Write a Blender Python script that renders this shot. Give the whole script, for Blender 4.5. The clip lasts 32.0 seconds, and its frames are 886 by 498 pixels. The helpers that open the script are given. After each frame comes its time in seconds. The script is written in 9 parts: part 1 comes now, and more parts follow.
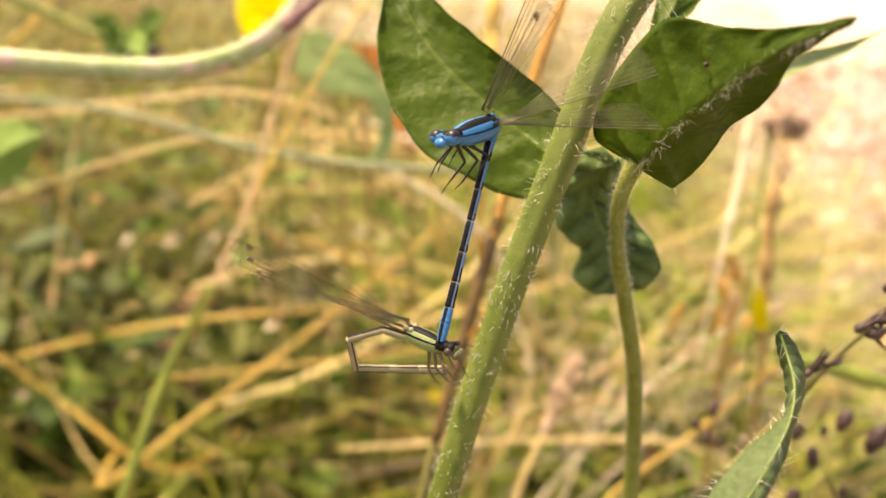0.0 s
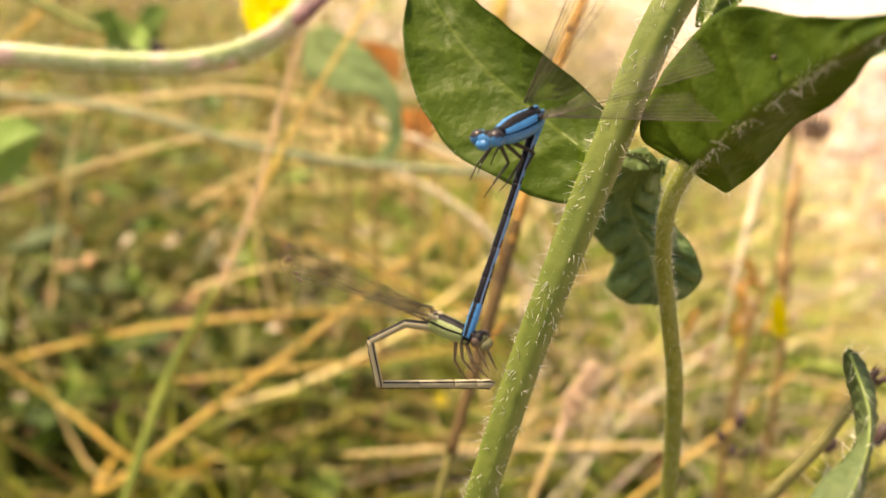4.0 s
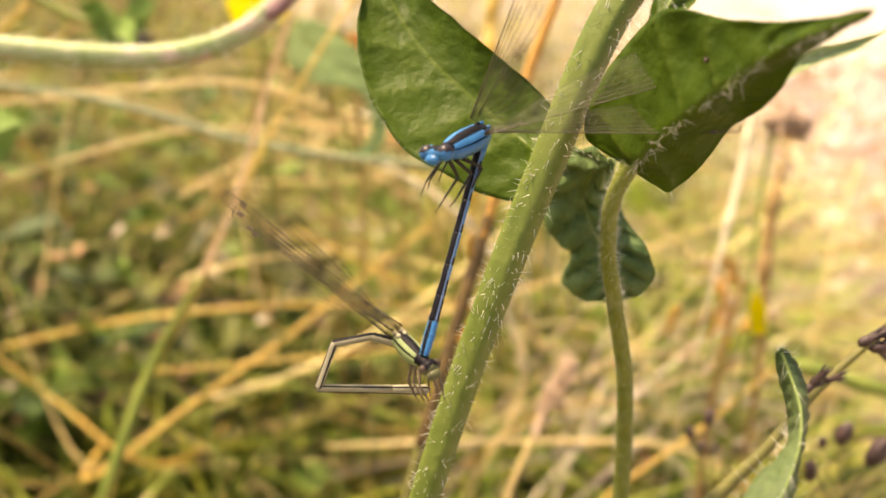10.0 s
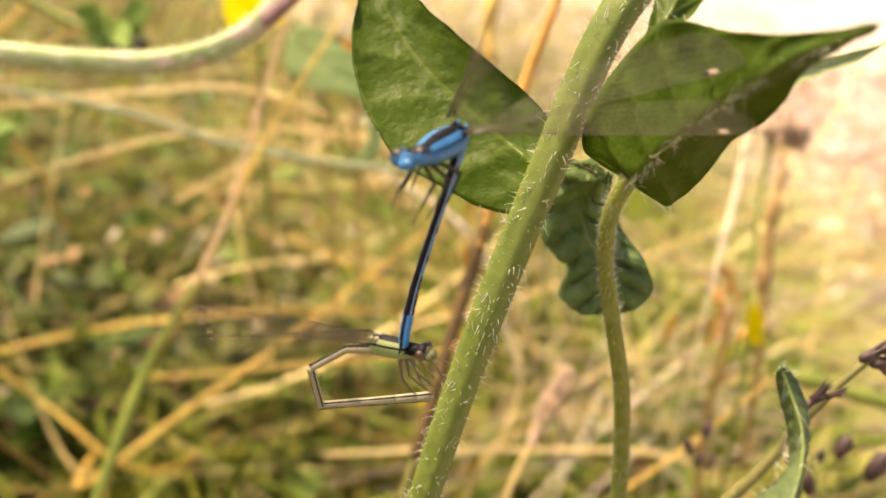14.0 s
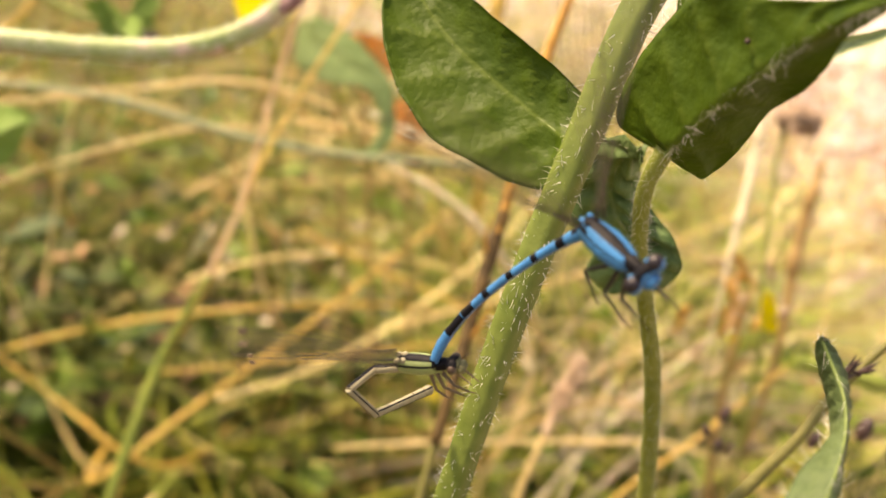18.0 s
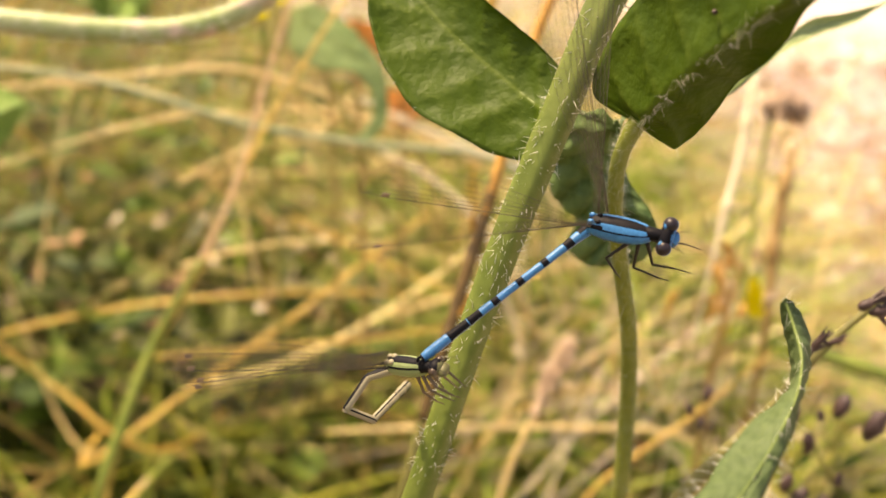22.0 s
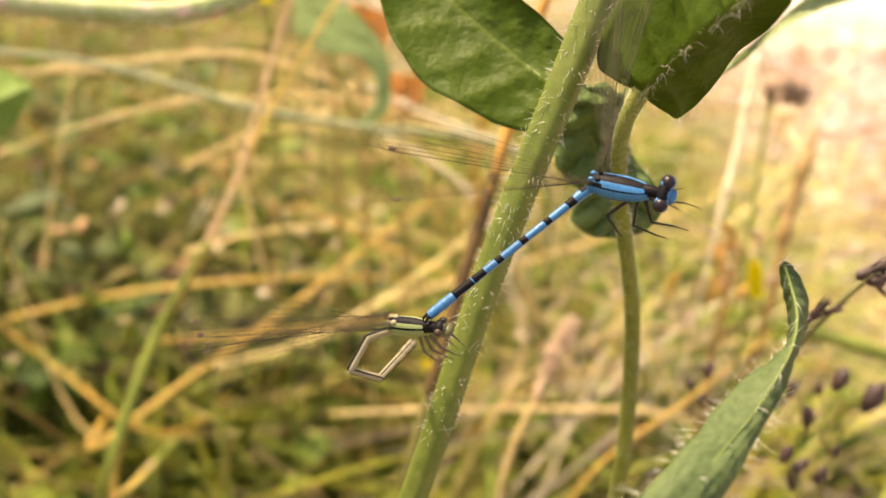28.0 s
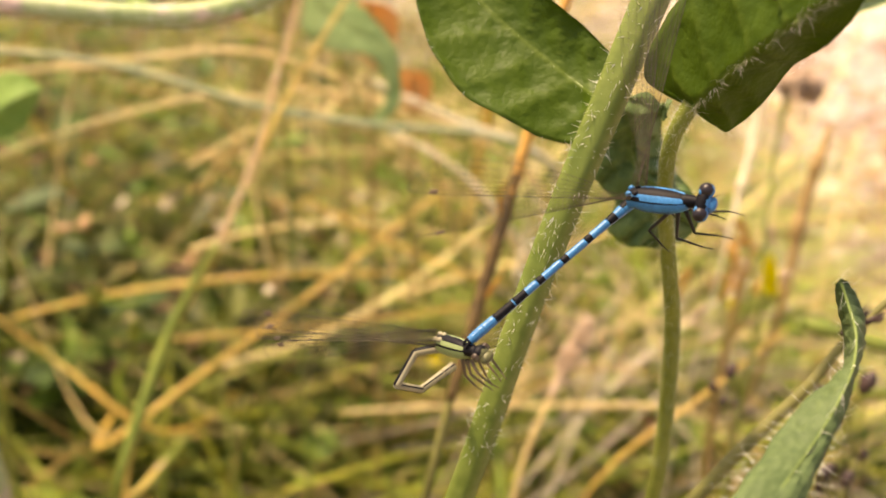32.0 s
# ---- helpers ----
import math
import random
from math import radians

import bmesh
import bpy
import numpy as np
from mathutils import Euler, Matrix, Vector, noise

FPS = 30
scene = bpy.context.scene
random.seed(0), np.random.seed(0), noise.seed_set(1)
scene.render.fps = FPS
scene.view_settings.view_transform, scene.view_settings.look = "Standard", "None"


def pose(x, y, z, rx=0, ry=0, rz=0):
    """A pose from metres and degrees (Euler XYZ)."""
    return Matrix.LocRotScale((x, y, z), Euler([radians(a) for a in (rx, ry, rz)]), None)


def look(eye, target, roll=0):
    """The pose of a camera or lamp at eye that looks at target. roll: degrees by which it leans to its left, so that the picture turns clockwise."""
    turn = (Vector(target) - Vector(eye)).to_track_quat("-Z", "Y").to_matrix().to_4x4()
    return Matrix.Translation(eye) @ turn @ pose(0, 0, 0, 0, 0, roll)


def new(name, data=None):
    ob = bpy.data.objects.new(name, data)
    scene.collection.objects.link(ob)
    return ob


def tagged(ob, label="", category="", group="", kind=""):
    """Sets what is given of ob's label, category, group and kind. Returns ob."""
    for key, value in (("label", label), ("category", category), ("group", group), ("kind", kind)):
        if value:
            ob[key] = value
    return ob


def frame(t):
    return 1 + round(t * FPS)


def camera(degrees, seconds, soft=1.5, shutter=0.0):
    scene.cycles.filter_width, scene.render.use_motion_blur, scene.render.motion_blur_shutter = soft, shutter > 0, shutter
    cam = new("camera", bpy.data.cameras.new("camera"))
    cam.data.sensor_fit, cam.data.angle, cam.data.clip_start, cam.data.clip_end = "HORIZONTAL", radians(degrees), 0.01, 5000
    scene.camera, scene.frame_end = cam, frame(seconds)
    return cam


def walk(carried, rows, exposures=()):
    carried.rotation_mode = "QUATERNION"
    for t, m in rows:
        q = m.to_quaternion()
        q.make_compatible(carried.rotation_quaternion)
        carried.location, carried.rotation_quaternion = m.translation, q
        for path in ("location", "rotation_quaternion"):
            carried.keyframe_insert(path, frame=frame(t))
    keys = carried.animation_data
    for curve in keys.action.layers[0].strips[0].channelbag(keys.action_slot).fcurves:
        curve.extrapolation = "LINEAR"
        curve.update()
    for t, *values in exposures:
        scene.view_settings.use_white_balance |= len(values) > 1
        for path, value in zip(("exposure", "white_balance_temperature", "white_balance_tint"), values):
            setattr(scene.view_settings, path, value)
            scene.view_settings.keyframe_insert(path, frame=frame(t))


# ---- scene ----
cam = camera(50.0, 32.0, soft=1.6, shutter=0.5)
cam.data.dof.use_dof, cam.data.dof.focus_distance, cam.data.dof.aperture_fstop = True, 0.108, 19.0
PATH = [
    (0, pose(0.00000, -0.00000, 0.38000, 68.000, 0.000, -0.000)),
    (0.5, pose(-0.00115, 0.00212, 0.37877, 68.058, 0.108, -0.065)),
    (1, pose(-0.00205, 0.00202, 0.37887, 68.080, -0.028, -0.050)),
    (1.5, pose(-0.00203, 0.00223, 0.37947, 68.094, -0.270, -0.018)),
    (2, pose(-0.00326, 0.00278, 0.37956, 68.094, -0.455, 0.028)),
    (2.5, pose(-0.00397, 0.00438, 0.37915, 68.116, -0.392, 0.041)),
    (3, pose(-0.00307, 0.00613, 0.37875, 68.081, -0.268, 0.008)),
    (3.5, pose(-0.00433, 0.00758, 0.37817, 68.020, -0.133, -0.036)),
    (5.5, pose(-0.00171, 0.00997, 0.37646, 67.942, -0.858, 0.312)),
    (6, pose(-0.00272, 0.01007, 0.37712, 67.891, -0.819, 0.277)),
    (6.5, pose(-0.00179, 0.01061, 0.37712, 67.834, -0.731, 0.288)),
    (7, pose(-0.00202, 0.01117, 0.37635, 67.850, -0.733, 0.232)),
    (7.5, pose(-0.00268, 0.01358, 0.37553, 67.753, -0.873, 0.373)),
    (8, pose(-0.00406, 0.01257, 0.37574, 67.763, -0.839, 0.285)),
    (8.5, pose(-0.00256, 0.01108, 0.37575, 67.714, -0.843, 0.252)),
    (9, pose(0.00130, 0.00985, 0.37640, 67.659, -0.820, 0.365)),
    (9.5, pose(0.00208, 0.00787, 0.37812, 67.587, -0.829, 0.273)),
    (10, pose(0.00225, 0.00759, 0.37838, 67.580, -0.863, 0.251)),
    (10.5, pose(0.00273, 0.00640, 0.37910, 67.606, -0.937, 0.311)),
    (11, pose(0.00158, 0.00374, 0.37925, 67.679, -1.094, 0.298)),
    (11.5, pose(0.00080, 0.00457, 0.37930, 67.705, -0.883, 0.232)),
    (12, pose(0.00037, 0.00599, 0.37913, 67.766, -0.693, 0.145)),
    (12.5, pose(0.00079, 0.00752, 0.37945, 67.803, -0.619, 0.088)),
    (13, pose(0.00131, 0.00806, 0.37901, 67.865, -0.708, 0.048)),
    (13.5, pose(0.00202, 0.00818, 0.37911, 67.865, -0.936, 0.097)),
    (14, pose(0.00253, 0.00993, 0.37849, 67.880, -1.208, 0.199)),
    (14.5, pose(0.00182, 0.01429, 0.37869, 67.846, -1.118, 0.173)),
    (16.5, pose(0.00433, 0.00910, 0.37796, 67.777, -0.805, 0.262)),
    (17, pose(0.00140, 0.00873, 0.37790, 67.835, -1.010, 0.246)),
    (17.5, pose(-0.00123, 0.00908, 0.37693, 67.838, -0.909, 0.114)),
    (18, pose(-0.00119, 0.00870, 0.37608, 67.783, -0.825, 0.153)),
    (18.5, pose(-0.00117, 0.00696, 0.37588, 67.778, -0.819, 0.131)),
    (19, pose(-0.00014, 0.00766, 0.37494, 67.809, -0.821, 0.180)),
    (19.5, pose(-0.00009, 0.00678, 0.37582, 67.757, -1.135, 0.194)),
    (20, pose(0.00006, 0.00774, 0.37412, 67.661, -1.384, 0.319)),
    (20.5, pose(0.00082, 0.00534, 0.37418, 67.602, -1.026, 0.144)),
    (21, pose(0.00092, 0.00646, 0.37413, 67.494, -0.890, 0.029)),
    (21.5, pose(0.00044, 0.00739, 0.37403, 67.405, -0.989, 0.015)),
    (22, pose(0.00062, 0.00411, 0.37456, 67.424, -1.206, 0.062)),
    (22.5, pose(0.00015, 0.00295, 0.37531, 67.328, -1.345, 0.108)),
    (23, pose(0.00030, 0.00318, 0.37409, 67.351, -1.383, 0.088)),
    (23.5, pose(0.00185, 0.00185, 0.37434, 67.221, -1.088, 0.050)),
    (24, pose(0.00178, -0.00289, 0.37599, 67.194, -0.841, -0.043)),
    (24.5, pose(0.00040, -0.00501, 0.37562, 67.121, -0.891, -0.074)),
    (25, pose(0.00138, -0.00709, 0.37736, 67.025, -0.980, -0.018)),
    (25.5, pose(-0.00108, -0.00621, 0.37599, 66.980, -1.254, 0.128)),
    (27.5, pose(-0.00138, -0.00197, 0.37492, 66.821, -0.760, -0.110)),
    (28, pose(-0.00039, 0.00004, 0.37338, 66.808, -1.070, 0.030)),
    (28.5, pose(-0.00321, 0.00247, 0.37355, 66.662, -1.105, 0.029)),
    (29, pose(-0.00543, 0.00273, 0.37323, 66.670, -0.942, -0.051)),
    (29.5, pose(-0.00633, 0.00214, 0.37191, 66.738, -0.749, -0.152)),
    (30, pose(-0.00761, 0.00187, 0.37126, 66.851, -0.240, -0.324)),
    (30.5, pose(-0.00708, 0.00286, 0.37186, 66.524, -0.474, -0.379)),
    (31, pose(-0.00549, 0.00289, 0.37235, 66.376, -0.532, -0.379)),
    (31.5, pose(-0.00630, 0.00309, 0.37324, 66.323, -0.977, -0.233)),
    (32, pose(-0.00621, 0.00298, 0.37551, 66.189, -0.808, -0.348)),
]
EXPOSURE = 1.53
LIGHTER = ((0.0, 0.03), (1.0, 0.0), (3.0, -0.03), (6.0, -0.02), (9.0, 0.02), (13.0, 0.03), (17.0, -0.02), (19.0, -0.08), (20.0, -0.10), (22.0, -0.05), (24.0, 0.02), (26.0, 0.04), (28.0, 0.02), (30.0, -0.02), (32.0, -0.08))
walk(cam, PATH, [(t, EXPOSURE + stops, 9750, 18) for t, stops in LIGHTER])

# ---- light: hazy summer day, sun high on the left ----
world = bpy.data.worlds.new("sky")
scene.world = world
world.use_nodes = True
SUN_UP, SUN_TURN = radians(68), radians(-65)
sky = world.node_tree.nodes.new("ShaderNodeTexSky")
sky.sky_type, sky.sun_disc = "NISHITA", False
sky.sun_elevation, sky.sun_rotation, sky.dust_density = SUN_UP, SUN_TURN, 3.0
back = world.node_tree.nodes["Background"]
back.inputs["Strength"].default_value = 0.11
world.node_tree.links.new(sky.outputs[0], back.inputs["Color"])
sun_data = bpy.data.lights.new("sun", "SUN")
sun_data.energy, sun_data.angle, sun_data.color = 3.0, radians(4), (1.0, 0.93, 0.82)
sun = new("sun", sun_data)
sun_from = Vector((math.sin(SUN_TURN) * math.cos(SUN_UP), math.cos(SUN_TURN) * math.cos(SUN_UP), math.sin(SUN_UP)))
sun.matrix_basis = look(sun_from * 5, (0, 0, 0))


# ---- materials ----
def material(name, low, high, scale=900.0, rough=0.55, bump=0.25, island=False, stain=None, spec=0.4, through_light=0.0, attr=None, wave=None):
    """Two scales of mottling between two colours; optional variation piece by piece, stains, veins and transmitted light."""
    m = bpy.data.materials.new(name)
    m.use_nodes = True
    nt, bsdf = m.node_tree, m.node_tree.nodes["Principled BSDF"]
    node, link = nt.nodes.new, nt.links.new
    coord = node("ShaderNodeTexCoord")
    fine, broad = node("ShaderNodeTexNoise"), node("ShaderNodeTexNoise")
    fine.inputs["Scale"].default_value, fine.inputs["Detail"].default_value = scale, 5.0
    broad.inputs["Scale"].default_value, broad.inputs["Detail"].default_value = scale * 0.13, 3.0
    for n in (fine, broad):
        link(coord.outputs["Object"], n.inputs["Vector"])
    add = node("ShaderNodeMath")
    add.operation = "MULTIPLY_ADD"
    add.inputs[1].default_value, add.inputs[2].default_value = 0.5, 0.0
    link(fine.outputs[0], add.inputs[0])
    both = node("ShaderNodeMath")
    both.operation = "MULTIPLY_ADD"
    both.inputs[1].default_value = 0.5
    link(broad.outputs[0], both.inputs[0])
    link(add.outputs[0], both.inputs[2])
    value = both.outputs[0]
    if island:
        geo, mixed = node("ShaderNodeNewGeometry"), node("ShaderNodeMath")
        mixed.operation = "MULTIPLY_ADD"
        mixed.inputs[1].default_value = 0.55
        link(geo.outputs["Random Per Island"], mixed.inputs[0])
        less = node("ShaderNodeMath")
        less.operation = "MULTIPLY_ADD"
        less.inputs[1].default_value, less.inputs[2].default_value = 0.6, -0.08
        link(value, less.inputs[0])
        link(less.outputs[0], mixed.inputs[2])
        value = mixed.outputs[0]
    ramp = node("ShaderNodeValToRGB")
    ramp.color_ramp.elements[0].position, ramp.color_ramp.elements[1].position = 0.3, 0.7
    ramp.color_ramp.elements[0].color, ramp.color_ramp.elements[1].color = (*low, 1), (*high, 1)
    link(value, ramp.inputs[0])
    colour = ramp.outputs[0]
    if stain:
        spots, ramp2, mix = node("ShaderNodeTexNoise"), node("ShaderNodeValToRGB"), node("ShaderNodeMix")
        spots.inputs["Scale"].default_value = scale * stain[1]
        link(coord.outputs["Object"], spots.inputs["Vector"])
        ramp2.color_ramp.elements[0].position, ramp2.color_ramp.elements[1].position = 0.55, 0.68
        link(spots.outputs[0], ramp2.inputs[0])
        mix.data_type = "RGBA"
        link(ramp2.outputs[0], mix.inputs[0])
        link(colour, mix.inputs[6])
        mix.inputs[7].default_value = (*stain[0], 1)
        colour = mix.outputs[2]
    if attr:
        at, mix = node("ShaderNodeAttribute"), node("ShaderNodeMix")
        at.attribute_name = attr[0]
        mix.data_type = "RGBA"
        link(at.outputs["Fac"], mix.inputs[0])
        link(colour, mix.inputs[6])
        mix.inputs[7].default_value = (*attr[1], 1)
        colour = mix.outputs[2]
    link(colour, bsdf.inputs["Base Color"])
    bsdf.inputs["Roughness"].default_value = rough
    bsdf.inputs["Specular IOR Level"].default_value = spec
    if bump:
        b = node("ShaderNodeBump")
        b.inputs["Strength"].default_value, b.inputs["Distance"].default_value = bump, 0.35 / scale
        link(fine.outputs[0], b.inputs["Height"])
        link(b.outputs[0], bsdf.inputs["Normal"])
    if through_light:
        thin, mixer = node("ShaderNodeBsdfTranslucent"), node("ShaderNodeMixShader")
        link(colour, thin.inputs["Color"])
        mixer.inputs[0].default_value = through_light
        link(bsdf.outputs[0], mixer.inputs[1])
        link(thin.outputs[0], mixer.inputs[2])
        link(mixer.outputs[0], nt.nodes["Material Output"].inputs["Surface"])
    return m


STEM = material("hairy_stem", (0.095, 0.145, 0.022), (0.19, 0.24, 0.058), 420, 0.5, 0.3, through_light=0.15, spec=0.35)
STEM_PALE = material("pale_stem", (0.20, 0.29, 0.09), (0.42, 0.44, 0.28), 500, 0.6, 0.6, stain=((0.50, 0.36, 0.32), 0.2))
STEM_SOFT = material("soft_stem", (0.13, 0.165, 0.024), (0.25, 0.275, 0.055), 700, 0.6, 0.3, through_light=0.15)
LEAF = material("leaf", (0.028, 0.066, 0.003), (0.068, 0.120, 0.007), 300, 0.52, 0.6, spec=0.2, through_light=0.28, attr=("vein", (0.13, 0.19, 0.03)))
LEAF_GREY = material("grey_leaf", (0.052, 0.092, 0.030), (0.125, 0.180, 0.070), 1100, 0.6, 1.0, spec=0.3, through_light=0.2, attr=("vein", (0.13, 0.19, 0.08)))
LEAF_PALE = material("pale_leaf", (0.24, 0.33, 0.14), (0.38, 0.46, 0.24), 300, 0.7, 0.4, spec=0.2, through_light=0.25, attr=("vein", (0.42, 0.50, 0.30)))
LEAF_MID = material("young_leaf", (0.05, 0.105, 0.030), (0.15, 0.235, 0.085), 600, 0.6, 1.4, spec=0.3, through_light=0.2, attr=("vein", (0.24, 0.33, 0.14)))
MIDRIB = material("midrib", (0.10, 0.155, 0.035), (0.175, 0.24, 0.06), 700, 0.5, 0.2)
BRISTLE = material("bristle", (0.72, 0.73, 0.64), (0.90, 0.90, 0.84), 3000, 0.35, 0.0, through_light=0.3)
STRAW = material("straw", (0.48, 0.29, 0.055), (0.80, 0.55, 0.15), 400, 0.5, 0.2, through_light=0.1)
STRAW_BROWN = material("brown_straw", (0.20, 0.12, 0.04), (0.40, 0.26, 0.10), 400, 0.55, 0.3)
STRAW_RED = material("reddish_straw", (0.58, 0.36, 0.20), (0.82, 0.60, 0.38), 300, 0.5, 0.2)
STRAW_GOLD = material("golden_straw", (0.70, 0.47, 0.11), (0.90, 0.68, 0.23), 300, 0.45, 0.2)
STRAW_WHITE = material("bleached_straw", (0.66, 0.56, 0.36), (0.86, 0.80, 0.62), 400, 0.5, 0.2, through_light=0.1)
STALK_DARK = material("dark_stalk", (0.07, 0.075, 0.018), (0.20, 0.18, 0.05), 400, 0.6, 0.3)
STRAW_PALE = material("pale_straw", (0.56, 0.40, 0.16), (0.82, 0.65, 0.33), 400, 0.5, 0.2, through_light=0.1)
STALK_GREEN = material("green_stalk", (0.085, 0.135, 0.02), (0.24, 0.27, 0.05), 400, 0.5, 0.2)
STALK_GREY = material("grey_stalk", (0.20, 0.25, 0.14), (0.34, 0.37, 0.22), 300, 0.6, 0.2)
SHEATH = material("leaf_sheath", (0.11, 0.165, 0.022), (0.28, 0.32, 0.06), 300, 0.5, 0.3, through_light=0.1)
BARK = material("brown_stalk", (0.030, 0.018, 0.008), (0.20, 0.12, 0.035), 250, 0.7, 0.6)
ORANGE_STALK = material("orange_stalk", (0.42, 0.20, 0.04), (0.72, 0.42, 0.11), 250, 0.6, 0.4, through_light=0.2)
LEAF_BRIGHT = material("bright_leaf", (0.12, 0.24, 0.04), (0.26, 0.40, 0.09), 300, 0.6, 0.4, spec=0.3, through_light=0.3, attr=("vein", (0.30, 0.44, 0.14)))
LEAF_SOFT = material("soft_green_leaf", (0.17, 0.28, 0.10), (0.31, 0.42, 0.19), 300, 0.7, 0.4, spec=0.2, through_light=0.3, attr=("vein", (0.38, 0.48, 0.26)))
PURPLE = material("purplish_stem", (0.12, 0.055, 0.065), (0.30, 0.17, 0.17), 400, 0.6, 0.4)
SEED = material("seed", (0.016, 0.010, 0.010), (0.075, 0.042, 0.038), 900, 0.5, 0.4)
PETAL = material("petal", (0.82, 0.72, 0.005), (0.95, 0.88, 0.015), 500, 0.5, 0.2, through_light=0.5)
DRY_HEAD = material("dry_head", (0.22, 0.145, 0.10), (0.42, 0.30, 0.21), 500, 0.9, 0.8)
FLUFF = material("seed_fluff", (0.50, 0.36, 0.24), (0.74, 0.58, 0.42), 800, 0.9, 0.5, through_light=0.2)
RED_LEAF = material("red_leaf", (0.70, 0.36, 0.12), (0.88, 0.58, 0.28), 300, 0.6, 0.3, through_light=0.5)
SOIL = material("soil", (0.04, 0.028, 0.016), (0.19, 0.13, 0.07), 60, 0.95, 0.8, stain=((0.10, 0.11, 0.03), 0.25))
SAND = material("sandy_path", (0.17, 0.12, 0.10), (0.43, 0.345, 0.31), 40, 0.95, 0.6, stain=((0.215, 0.16, 0.10), 0.35))
VERGE = material("dusty_ground", (0.18, 0.13, 0.11), (0.44, 0.365, 0.345), 20, 0.95, 0.4, stain=((0.24, 0.17, 0.11), 0.4))
# Pale dry ground; its extra brightness over the path stands in for full sun.
PALE = material("sunlit_field", (0.34, 0.28, 0.24), (0.57, 0.50, 0.46), 9, 0.95, 0.3, stain=((0.36, 0.33, 0.20), 0.4))
GRASS_DRY = material("dry_grass", (0.27, 0.175, 0.05), (0.84, 0.70, 0.34), 120, 0.6, 0.0, island=True, through_light=0.2)
GRASS_BLEACHED = material("bleached_grass", (0.32, 0.24, 0.165), (0.66, 0.565, 0.44), 120, 0.6, 0.0, island=True, through_light=0.2)
GRASS_GREEN = material("green_grass", (0.030, 0.058, 0.007), (0.40, 0.42, 0.055), 120, 0.6, 0.0, island=True, through_light=0.25)
GRASS_FRESH = material("fresh_grass", (0.12, 0.205, 0.022), (0.46, 0.54, 0.12), 120, 0.6, 0.0, island=True, through_light=0.3)
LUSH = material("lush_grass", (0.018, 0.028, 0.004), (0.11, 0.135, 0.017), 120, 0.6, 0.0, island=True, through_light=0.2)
HERB_DRY = material("withered_herb_leaves", (0.035, 0.018, 0.009), (0.21, 0.12, 0.05), 120, 0.7, 0.0, island=True, through_light=0.2)
STRAW_TANGLE = material("straw_tangle", (0.46, 0.28, 0.08), (0.88, 0.70, 0.34), 120, 0.5, 0.0, island=True, through_light=0.15)
LITTER_RED = material("orange_litter", (0.28, 0.135, 0.06), (0.56, 0.34, 0.18), 120, 0.7, 0.0, island=True, through_light=0.2)
LITTER = material("bleached_litter", (0.42, 0.32, 0.20), (0.78, 0.68, 0.52), 120, 0.7, 0.0, island=True, through_light=0.2)
HERB = material("herb_leaves", (0.040, 0.054, 0.010), (0.15, 0.165, 0.030), 120, 0.6, 0.0, island=True, through_light=0.25)
HERB_BRIGHT = material("fresh_herb_leaves", (0.045, 0.090, 0.013), (0.165, 0.26, 0.04), 120, 0.6, 0.0, island=True, through_light=0.3)
GRAVEL = material("gravel", (0.22, 0.14, 0.10), (0.90, 0.78, 0.68), 60, 0.9, 0.3, island=True)


# ---- shape helpers ----
def spline(pts, n):
    """n + 1 points along a smooth curve through pts; the slopes go by the distances, so that uneven spacing makes no loops."""
    p = [Vector(q) for q in pts]
    gap = [max((b - a).length, 1e-7) for a, b in zip(p, p[1:])]
    slope = []
    for i in range(len(p)):
        if i == 0:
            slope.append((p[1] - p[0]) / gap[0])
        elif i == len(p) - 1:
            slope.append((p[-1] - p[-2]) / gap[-1])
        else:
            a, c = (p[i] - p[i - 1]) / gap[i - 1], (p[i + 1] - p[i]) / gap[i]
            slope.append((a * gap[i] + c * gap[i - 1]) / (gap[i] + gap[i - 1]))
    out = []
    for k in range(n + 1):
        u = min(k / n * (len(p) - 1), len(p) - 1 - 1e-6)
        i, t = int(u), u - int(u)
        h = gap[i]
        out.append(p[i] * (1 + 2 * t) * (1 - t) ** 2 + slope[i] * h * t * (1 - t) ** 2 + p[i + 1] * t * t * (3 - 2 * t) + slope[i + 1] * h * t * t * (t - 1))
    return out


def ramp_at(values, u):
    k = min(u * (len(values) - 1), len(values) - 1 - 1e-6)
    i = int(k)
    return values[i] + (values[i + 1] - values[i]) * (k - i)


def frames(line):
    """A side and an up vector along a line of points, with no twist."""
    out, side = [], None
    for i, q in enumerate(line):
        way = (line[min(i + 1, len(line) - 1)] - line[max(i - 1, 0)]).normalized()
        if side is None:
            side = way.cross(Vector((0.31, 0.85, 0.42))).normalized()
        side = (side - way * side.dot(way)).normalized()
        out.append((way, side, way.cross(side)))
    return out


